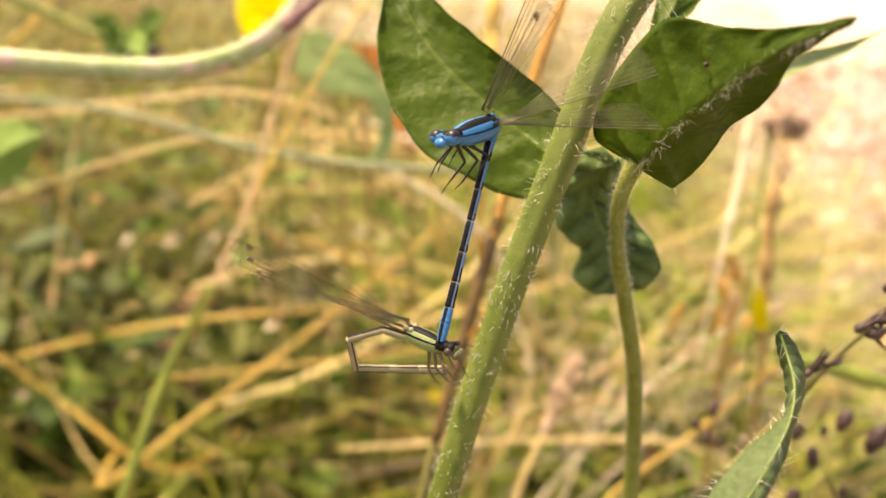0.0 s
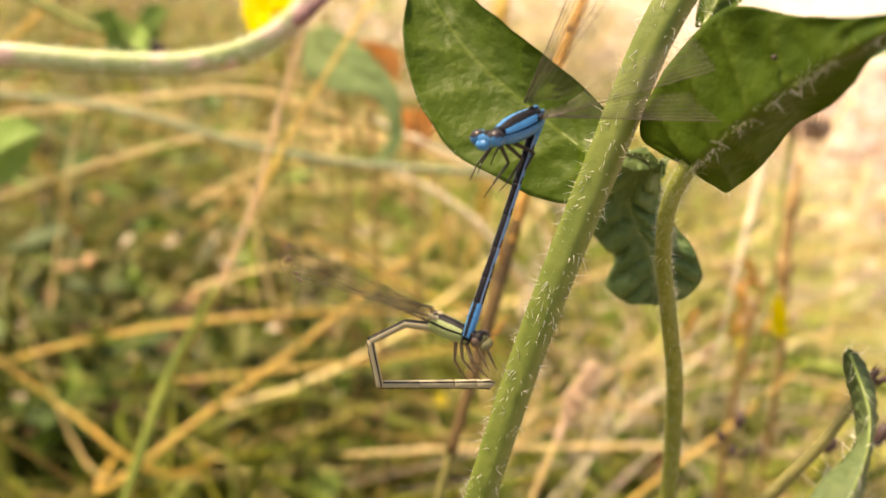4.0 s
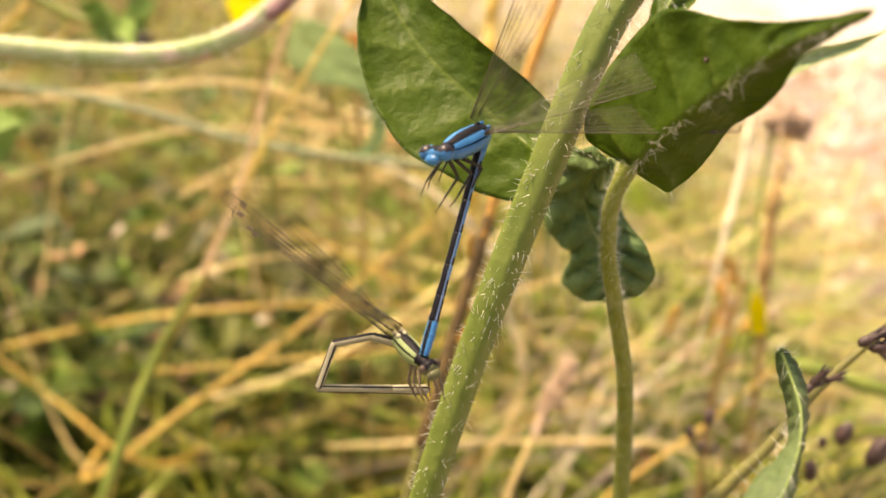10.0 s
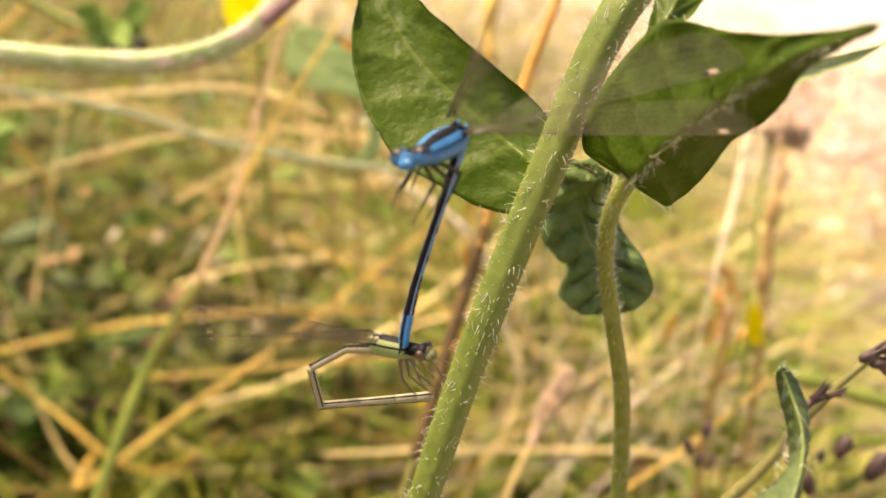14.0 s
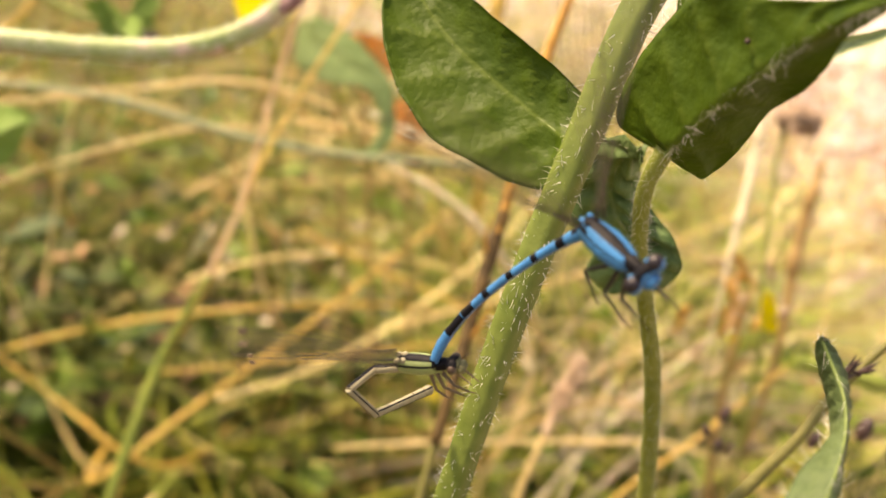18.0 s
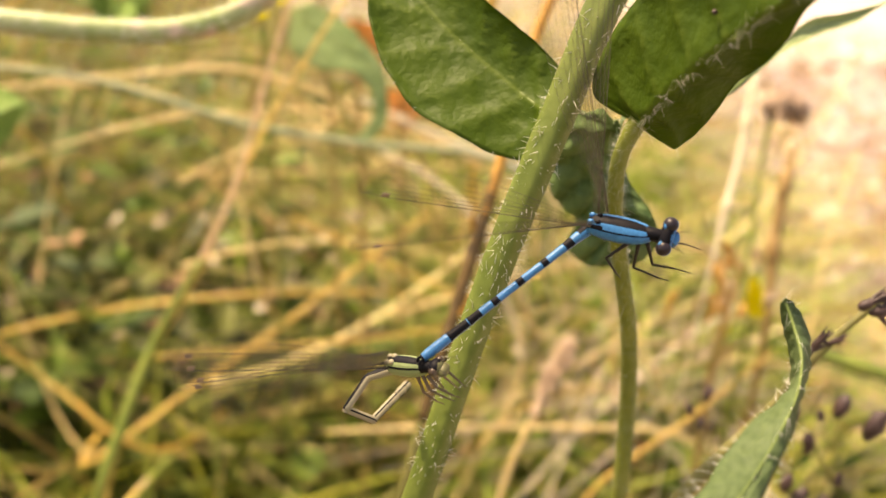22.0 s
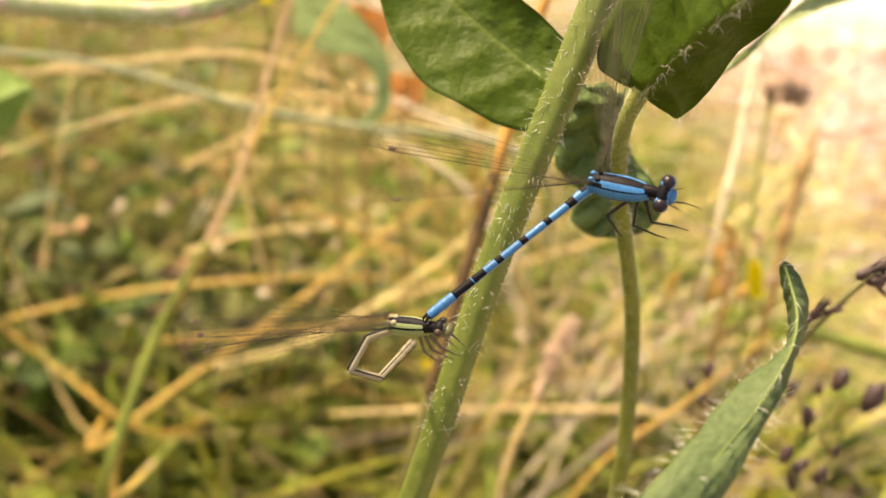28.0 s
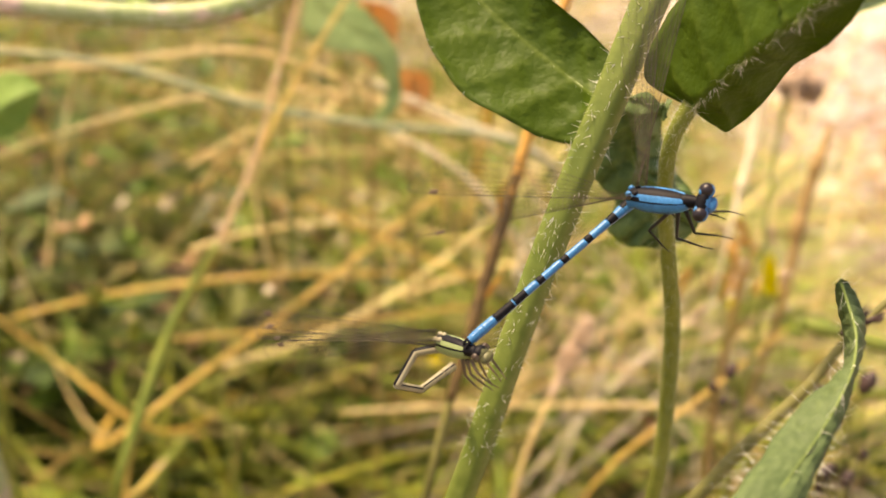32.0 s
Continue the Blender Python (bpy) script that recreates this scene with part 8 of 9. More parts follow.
    walk(MALE["wings"][3], [
        (0, pose(-0.00300, 0.00050, 0.00150, 18.4, -19.7, 125.1)),
        (1, pose(-0.00300, 0.00050, 0.00150, 25.4, -14.7, 112.6)),
        (2, pose(-0.00300, 0.00050, 0.00150, 15.5, -16.3, 123.3)),
        (3, pose(-0.00300, 0.00050, 0.00150, 22.3, -17.4, 115.6)),
        (3.5, pose(-0.00300, 0.00050, 0.00150, 14.4, -16.4, 124.8)),
        (6, pose(-0.00300, 0.00050, 0.00150, 18.9, -19.4, 123.1)),
        (7, pose(-0.00300, 0.00050, 0.00150, 13.6, -21.7, 131.6)),
        (8, pose(-0.00300, 0.00050, 0.00150, 15.6, -19.5, 127.3)),
        (9, pose(-0.00300, 0.00050, 0.00150, 13.1, -17.2, 126.8)),
        (10, pose(-0.00300, 0.00050, 0.00150, 19.1, -18.2, 120.0)),
        (11, pose(-0.00300, 0.00050, 0.00150, 17.4, -17.4, 121.3)),
        (12, pose(-0.00300, 0.00050, 0.00150, 22.8, -16.0, 111.9)),
        (13, pose(-0.00300, 0.00050, 0.00150, 22.9, -15.8, 111.5)),
        (14, pose(-0.00300, 0.00050, 0.00150, 22.5, -18.0, 114.5)),
        (14.5, pose(-0.00300, 0.00050, 0.00150, 27.1, -18.4, 110.3)),
        (15.2, pose(-0.00300, 0.00050, 0.00150, 32.5, -17.8, 100.1)),
        (15.8, pose(-0.00300, 0.00050, 0.00150, 33.5, -16.9, 92.5)),
        (16.5, pose(-0.00300, 0.00050, 0.00150, 33.1, -10.0, 19.4)),
        (17, pose(-0.00300, 0.00050, 0.00150, 47.4, -22.5, 15.1)),
        (17.5, pose(-0.00300, 0.00050, 0.00150, 62.3, -29.1, 15.2)),
        (17.65, pose(-0.00300, 0.00050, 0.00150, 72.5, -31.5, 10.1)),
        (17.8, pose(-0.00300, 0.00050, 0.00150, 94.2, -39.0, 0.9)),
        (18, pose(-0.00300, 0.00050, 0.00150, -8.0, -55.7, 103.2)),
        (18.5, pose(-0.00300, 0.00050, 0.00150, 9.7, -55.2, 80.9)),
        (19, pose(-0.00300, 0.00050, 0.00150, 9.8, -43.0, 65.2)),
        (20, pose(-0.00300, 0.00050, 0.00150, -12.8, -49.1, 77.6)),
        (21, pose(-0.00300, 0.00050, 0.00150, 9.7, -41.8, 60.6)),
        (22, pose(-0.00300, 0.00050, 0.00150, -28.0, -49.8, 89.4)),
        (23, pose(-0.00300, 0.00050, 0.00150, -19.2, -46.0, 82.5)),
        (24, pose(-0.00300, 0.00050, 0.00150, 11.9, -52.0, 74.2)),
        (25, pose(-0.00300, 0.00050, 0.00150, 14.6, -44.4, 68.2)),
        (28, pose(-0.00300, 0.00050, 0.00150, -12.5, -42.8, 72.2)),
        (29, pose(-0.00300, 0.00050, 0.00150, 6.3, -47.4, 77.1)),
        (30, pose(-0.00300, 0.00050, 0.00150, -17.5, -49.0, 88.6)),
        (31, pose(-0.00300, 0.00050, 0.00150, -10.7, -45.4, 80.1)),
        (32, pose(-0.00300, 0.00050, 0.00150, 0.1, -42.9, 68.3)),
    ])
    walk(FEMALE["abdomen"][0], [
        (0, pose(-0.00300, -0.00000, -0.00040, 31.0, -27.2, -149.4)),
        (1, pose(-0.00300, 0.00000, -0.00040, 22.6, -19.2, -142.1)),
        (2, pose(-0.00300, 0.00000, -0.00040, 23.9, -14.6, -140.2)),
        (3, pose(-0.00300, 0.00000, -0.00040, 26.8, -15.5, -136.2)),
        (3.5, pose(-0.00300, 0.00000, -0.00040, 27.9, -19.1, -141.7)),
        (6, pose(-0.00300, 0.00000, -0.00040, 33.0, -14.7, -135.6)),
        (7, pose(-0.00300, -0.00000, -0.00040, 39.5, -17.1, -136.8)),
        (8, pose(-0.00300, -0.00000, -0.00040, 37.3, -13.3, -137.2)),
        (9, pose(-0.00300, 0.00000, -0.00040, 33.1, -11.9, -135.4)),
        (10, pose(-0.00300, 0.00000, -0.00040, 27.3, -23.4, -125.5)),
        (11, pose(-0.00300, 0.00000, -0.00040, 27.7, -17.8, -132.9)),
        (12, pose(-0.00300, 0.00000, -0.00040, 24.7, -15.1, -139.9)),
        (13, pose(-0.00300, -0.00000, -0.00040, 28.0, -14.2, -148.1)),
        (14, pose(-0.00300, 0.00000, -0.00040, 24.2, -20.9, -142.8)),
        (14.5, pose(-0.00300, 0.00000, -0.00040, 28.6, -11.7, -147.9)),
        (15.2, pose(-0.00300, 0.00000, -0.00040, 24.1, -21.6, -145.8)),
        (15.8, pose(-0.00300, 0.00000, -0.00040, 20.5, -28.6, -143.6)),
        (16.5, pose(-0.00300, 0.00000, -0.00040, 16.4, -35.5, -140.6)),
        (17, pose(-0.00300, 0.00000, -0.00040, 22.0, -27.5, -146.0)),
        (17.5, pose(-0.00300, -0.00000, -0.00040, 27.0, -27.7, -153.9)),
        (17.65, pose(-0.00300, 0.00000, -0.00040, 24.7, -28.5, -150.0)),
        (17.8, pose(-0.00300, 0.00000, -0.00040, 25.1, -26.4, -151.4)),
        (18, pose(-0.00300, 0.00000, -0.00040, 39.6, -26.2, -153.4)),
        (18.5, pose(-0.00300, -0.00000, -0.00040, 34.7, -22.5, -143.3)),
        (19, pose(-0.00300, 0.00000, -0.00040, 29.5, -29.6, -139.2)),
        (20, pose(-0.00300, 0.00000, -0.00040, 29.9, -27.1, -139.1)),
        (21, pose(-0.00300, 0.00000, -0.00040, 27.5, -24.3, -134.1)),
        (22, pose(-0.00300, 0.00000, -0.00040, 28.0, -21.5, -133.9)),
        (23, pose(-0.00300, 0.00000, -0.00040, 36.4, -17.8, -142.3)),
        (24, pose(-0.00300, 0.00000, -0.00040, 27.4, -20.7, -133.1)),
        (25, pose(-0.00300, 0.00000, -0.00040, 37.0, -17.6, -142.6)),
        (28, pose(-0.00300, 0.00000, -0.00040, 36.7, -15.1, -141.2)),
        (29, pose(-0.00300, 0.00000, -0.00040, 25.8, -22.0, -133.8)),
        (30, pose(-0.00300, -0.00000, -0.00040, 27.9, -24.9, -139.6)),
        (31, pose(-0.00300, -0.00000, -0.00040, 31.6, -27.3, -146.1)),
        (32, pose(-0.00300, 0.00000, -0.00040, 24.7, -19.0, -127.8)),
    ])
    walk(FEMALE["abdomen"][1], [
        (0, pose(-0.00530, -0.00136, 0.00097, 28.3, 5.4, -139.8)),
        (1, pose(-0.00523, -0.00174, 0.00059, 23.3, 3.3, -128.7)),
        (2, pose(-0.00523, -0.00186, 0.00036, 23.8, 5.0, -139.2)),
        (3, pose(-0.00509, -0.00200, 0.00040, 29.5, 13.6, -115.9)),
        (3.5, pose(-0.00523, -0.00176, 0.00058, 28.6, 9.2, -121.9)),
        (6, pose(-0.00507, -0.00203, 0.00036, 33.7, 7.0, -116.0)),
        (7, pose(-0.00509, -0.00196, 0.00048, 39.0, 4.7, -113.3)),
        (8, pose(-0.00514, -0.00199, 0.00029, 39.6, 12.5, -110.9)),
        (9, pose(-0.00509, -0.00206, 0.00022, 38.7, 16.0, -111.0)),
        (10, pose(-0.00460, -0.00224, 0.00079, 26.4, -2.7, -109.4)),
        (11, pose(-0.00494, -0.00209, 0.00052, 29.2, 4.8, -116.6)),
        (12, pose(-0.00521, -0.00187, 0.00038, 27.5, 8.9, -124.3)),
        (13, pose(-0.00547, -0.00153, 0.00034, 30.5, 13.3, -136.1)),
        (14, pose(-0.00523, -0.00169, 0.00067, 25.9, 2.9, -127.0)),
        (14.5, pose(-0.00549, -0.00156, 0.00021, 25.5, 22.7, -156.0)),
        (15.2, pose(-0.00531, -0.00157, 0.00070, 24.6, -2.6, -132.1)),
        (15.8, pose(-0.00512, -0.00156, 0.00104, 19.4, -10.1, -131.6)),
        (16.5, pose(-0.00489, -0.00155, 0.00134, 14.2, -17.8, -130.2)),
        (17, pose(-0.00521, -0.00149, 0.00098, 21.8, 3.7, -135.9)),
        (17.5, pose(-0.00539, -0.00117, 0.00099, 21.3, 7.8, -147.6)),
        (17.65, pose(-0.00528, -0.00132, 0.00103, 19.6, 14.4, -156.8)),
        (17.8, pose(-0.00536, -0.00128, 0.00094, 17.8, 20.0, -163.1)),
        (18, pose(-0.00541, -0.00120, 0.00093, 28.8, -25.2, -98.0)),
        (18.5, pose(-0.00522, -0.00166, 0.00075, 25.4, -24.0, -101.4)),
        (19, pose(-0.00497, -0.00170, 0.00108, 29.7, 4.6, -112.5)),
        (20, pose(-0.00502, -0.00175, 0.00097, 32.5, 8.4, -111.6)),
        (21, pose(-0.00490, -0.00196, 0.00084, 30.2, 6.7, -111.2)),
        (22, pose(-0.00493, -0.00201, 0.00070, 32.1, 10.0, -110.5)),
        (23, pose(-0.00526, -0.00175, 0.00052, 42.9, 15.1, -110.5)),
        (24, pose(-0.00492, -0.00205, 0.00066, 32.5, 14.9, -109.6)),
        (25, pose(-0.00527, -0.00174, 0.00051, 44.0, 17.1, -113.2)),
        (28, pose(-0.00526, -0.00182, 0.00038, 43.1, 16.4, -111.7)),
        (29, pose(-0.00492, -0.00201, 0.00072, 27.6, 11.2, -112.3)),
        (30, pose(-0.00507, -0.00176, 0.00086, 28.7, 13.2, -114.2)),
        (31, pose(-0.00521, -0.00149, 0.00098, 33.5, 14.4, -116.6)),
        (32, pose(-0.00474, -0.00224, 0.00058, 31.2, 23.0, -100.4)),
    ])
    walk(FEMALE["abdomen"][2], [
        (0, pose(-0.00849, -0.00406, 0.00058, -68.8, 78.6, 152.0)),
        (1, pose(-0.00785, -0.00502, 0.00034, -90.3, 87.1, 131.6)),
        (2, pose(-0.00840, -0.00459, -0.00001, -11.7, 82.6, -152.3)),
        (3, pose(-0.00687, -0.00567, -0.00058, 57.2, 84.9, -75.4)),
        (3.5, pose(-0.00741, -0.00528, -0.00009, 84.1, 76.4, -50.2)),
        (6, pose(-0.00690, -0.00577, -0.00015, 76.2, 67.3, -54.4)),
        (7, pose(-0.00674, -0.00581, 0.00014, 73.0, 68.6, -55.2)),
        (8, pose(-0.00660, -0.00582, -0.00062, 85.0, 60.5, -44.9)),
        (9, pose(-0.00654, -0.00583, -0.00093, 95.0, 80.8, -38.3)),
        (10, pose(-0.00599, -0.00620, 0.00099, 54.3, 44.4, -67.5)),
        (11, pose(-0.00682, -0.00583, 0.00017, 22.7, 81.8, -110.2)),
        (12, pose(-0.00755, -0.00529, -0.00027, -5.7, 82.0, -148.2)),
        (13, pose(-0.00842, -0.00437, -0.00063, 50.1, 87.2, -98.4)),
        (14, pose(-0.00776, -0.00504, 0.00046, -19.9, 80.5, -164.3)),
        (14.5, pose(-0.00903, -0.00314, -0.00141, 38.7, 84.6, -112.9)),
        (15.2, pose(-0.00812, -0.00468, 0.00089, -4.8, 79.6, -152.3)),
        (15.8, pose(-0.00787, -0.00465, 0.00177, -1.7, 70.7, -148.0)),
        (16.5, pose(-0.00747, -0.00461, 0.00262, -0.2, 60.4, -145.0)),
        (17, pose(-0.00822, -0.00441, 0.00071, -97.0, 76.4, 124.1)),
        (17.5, pose(-0.00890, -0.00340, 0.00042, -71.7, 78.0, 148.4)),
        (17.65, pose(-0.00902, -0.00292, -0.00001, -97.4, 77.9, 123.0)),
        (17.8, pose(-0.00914, -0.00243, -0.00050, -123.0, 76.7, 97.9)),
        (18, pose(-0.00593, -0.00497, 0.00271, -179.2, 85.6, 45.6)),
        (18.5, pose(-0.00598, -0.00542, 0.00245, -99.1, 77.5, 127.6)),
        (19, pose(-0.00658, -0.00557, 0.00074, -91.8, 56.7, 141.0)),
        (20, pose(-0.00655, -0.00561, 0.00035, -120.4, 68.1, 117.2)),
        (21, pose(-0.00641, -0.00585, 0.00034, -101.9, 66.0, 133.1)),
        (22, pose(-0.00638, -0.00589, -0.00003, -129.1, 65.2, 112.2)),
        (23, pose(-0.00668, -0.00555, -0.00058, -169.9, 65.5, 73.5)),
        (24, pose(-0.00628, -0.00587, -0.00042, -118.2, 62.7, 121.8)),
        (25, pose(-0.00685, -0.00543, -0.00073, -176.0, 63.7, 67.6)),
        (28, pose(-0.00675, -0.00556, -0.00080, -169.8, 64.1, 75.1)),
        (29, pose(-0.00649, -0.00582, -0.00009, -125.2, 62.6, 118.5)),
        (30, pose(-0.00675, -0.00549, -0.00009, -115.4, 69.0, 121.7)),
        (31, pose(-0.00703, -0.00513, -0.00007, -154.6, 65.3, 86.8)),
        (32, pose(-0.00544, -0.00604, -0.00107, -146.2, 48.4, 116.9)),
    ])
    walk(FEMALE["abdomen"][3], [
        (0, pose(-0.00937, -0.00359, -0.00432, 162.8, 29.0, 66.8)),
        (1, pose(-0.00802, -0.00483, -0.00465, 161.7, 18.7, 54.9)),
        (2, pose(-0.00896, -0.00489, -0.00497, 160.2, 22.2, 51.0)),
        (3, pose(-0.00676, -0.00611, -0.00556, 158.9, 20.9, 63.7)),
        (3.5, pose(-0.00666, -0.00618, -0.00495, 158.0, 22.5, 57.0)),
        (6, pose(-0.00578, -0.00734, -0.00476, 153.3, 21.3, 69.0)),
        (7, pose(-0.00571, -0.00731, -0.00452, 147.2, 22.7, 69.3)),
        (8, pose(-0.00486, -0.00755, -0.00497, 145.1, 11.9, 60.6)),
        (9, pose(-0.00591, -0.00632, -0.00587, 149.4, 16.3, 56.2)),
        (10, pose(-0.00463, -0.00950, -0.00251, 161.2, 23.6, 82.3)),
        (11, pose(-0.00706, -0.00650, -0.00478, 155.6, 17.7, 62.1)),
        (12, pose(-0.00815, -0.00566, -0.00522, 159.1, 22.6, 50.1)),
        (13, pose(-0.00845, -0.00461, -0.00562, 157.8, 24.4, 46.7)),
        (14, pose(-0.00855, -0.00526, -0.00448, 164.4, 27.1, 58.7)),
        (14.5, pose(-0.00921, -0.00358, -0.00639, 154.6, 17.9, 44.9)),
        (15.2, pose(-0.00892, -0.00510, -0.00403, 164.6, 26.4, 57.3)),
        (15.8, pose(-0.00927, -0.00553, -0.00294, 172.8, 30.4, 65.9)),
        (16.5, pose(-0.00949, -0.00602, -0.00172, -177.6, 33.4, 75.4)),
        (17, pose(-0.00888, -0.00343, -0.00415, 169.9, 27.9, 63.7)),
        (17.5, pose(-0.00978, -0.00286, -0.00447, 165.9, 24.8, 60.7)),
        (17.65, pose(-0.00959, -0.00204, -0.00490, 172.2, 28.2, 73.1)),
        (17.8, pose(-0.00929, -0.00129, -0.00537, 176.9, 29.3, 82.6)),
        (18, pose(-0.00567, -0.00470, -0.00227, -176.4, 44.1, 98.4)),
        (18.5, pose(-0.00664, -0.00456, -0.00243, -171.6, 42.6, 103.7)),
        (19, pose(-0.00871, -0.00384, -0.00344, -172.5, 35.1, 112.2)),
        (20, pose(-0.00740, -0.00395, -0.00429, -177.8, 32.3, 116.1)),
        (21, pose(-0.00780, -0.00437, -0.00422, 172.9, 27.0, 117.5)),
        (22, pose(-0.00718, -0.00395, -0.00457, 174.4, 28.3, 119.6)),
        (23, pose(-0.00609, -0.00356, -0.00513, 162.4, 32.8, 110.4)),
        (24, pose(-0.00749, -0.00392, -0.00486, 163.9, 23.6, 115.2)),
        (25, pose(-0.00601, -0.00338, -0.00521, 159.6, 32.8, 105.5)),
        (28, pose(-0.00619, -0.00344, -0.00530, 159.0, 31.9, 108.9)),
        (29, pose(-0.00758, -0.00380, -0.00453, 169.5, 22.9, 115.0)),
        (30, pose(-0.00769, -0.00397, -0.00476, 167.8, 23.3, 105.6)),
        (31, pose(-0.00692, -0.00304, -0.00461, 170.5, 29.5, 100.4)),
        (32, pose(-0.00694, -0.00308, -0.00481, -174.3, 27.3, 128.7)),
    ])
    walk(FEMALE["wings"][0], [
        (0, pose(-0.00180, -0.00035, 0.00125, -109.3, -46.5, -121.2)),
        (1, pose(-0.00180, -0.00035, 0.00125, -131.8, -42.0, -94.5)),
        (2, pose(-0.00180, -0.00035, 0.00125, -123.8, -38.7, -97.8)),
        (3, pose(-0.00180, -0.00035, 0.00125, -122.1, -41.1, -93.4)),
        (3.5, pose(-0.00180, -0.00035, 0.00125, -128.8, -45.6, -92.5)),
        (6, pose(-0.00180, -0.00035, 0.00125, -120.5, -52.7, -98.9)),
        (7, pose(-0.00180, -0.00035, 0.00125, -114.2, -62.1, -107.0)),
        (8, pose(-0.00180, -0.00035, 0.00125, -117.4, -57.2, -103.5)),
        (9, pose(-0.00180, -0.00035, 0.00125, -127.7, -48.9, -89.0)),
        (10, pose(-0.00180, -0.00035, 0.00125, -99.6, -51.3, -122.1)),
        (11, pose(-0.00180, -0.00035, 0.00125, -119.7, -50.1, -103.2)),
        (12, pose(-0.00180, -0.00035, 0.00125, -119.7, -39.8, -104.7)),
        (13, pose(-0.00180, -0.00035, 0.00125, -119.0, -41.2, -110.4)),
        (14, pose(-0.00180, -0.00035, 0.00125, -124.7, -39.7, -99.1)),
        (14.5, pose(-0.00180, -0.00035, 0.00125, -115.4, -38.0, -111.1)),
        (15.2, pose(-0.00180, -0.00035, 0.00125, -121.7, -38.2, -104.3)),
        (15.8, pose(-0.00180, -0.00035, 0.00125, -125.7, -37.7, -100.5)),
        (16.5, pose(-0.00180, -0.00035, 0.00125, -129.4, -36.9, -97.7)),
        (17, pose(-0.00180, -0.00035, 0.00125, -124.1, -36.6, -101.0)),
        (17.5, pose(-0.00180, -0.00035, 0.00125, -123.5, -41.7, -105.4)),
        (17.65, pose(-0.00180, -0.00035, 0.00125, -126.7, -42.5, -103.3)),
        (17.8, pose(-0.00180, -0.00035, 0.00125, -129.3, -43.1, -102.0)),
        (18, pose(-0.00180, -0.00035, 0.00125, -116.9, -58.5, -102.8)),
        (18.5, pose(-0.00180, -0.00035, 0.00125, -99.3, -52.8, -118.1)),
        (19, pose(-0.00180, -0.00035, 0.00125, -86.3, -42.4, -132.0)),
        (20, pose(-0.00180, -0.00035, 0.00125, -85.0, -44.4, -135.7)),
        (21, pose(-0.00180, -0.00035, 0.00125, -87.6, -42.2, -130.5)),
        (22, pose(-0.00180, -0.00035, 0.00125, -86.4, -41.0, -132.2)),
        (23, pose(-0.00180, -0.00035, 0.00125, -76.7, -36.9, -142.8)),
        (24, pose(-0.00180, -0.00035, 0.00125, -86.7, -39.6, -131.5)),
        (25, pose(-0.00180, -0.00035, 0.00125, -73.6, -37.2, -149.7)),
        (28, pose(-0.00180, -0.00035, 0.00125, -76.3, -34.6, -141.8)),
        (29, pose(-0.00180, -0.00035, 0.00125, -89.1, -38.1, -128.1)),
        (30, pose(-0.00180, -0.00035, 0.00125, -87.3, -39.0, -132.3)),
        (31, pose(-0.00180, -0.00035, 0.00125, -83.9, -37.1, -137.3)),
        (32, pose(-0.00180, -0.00035, 0.00125, -113.5, -45.3, -91.0)),
    ])
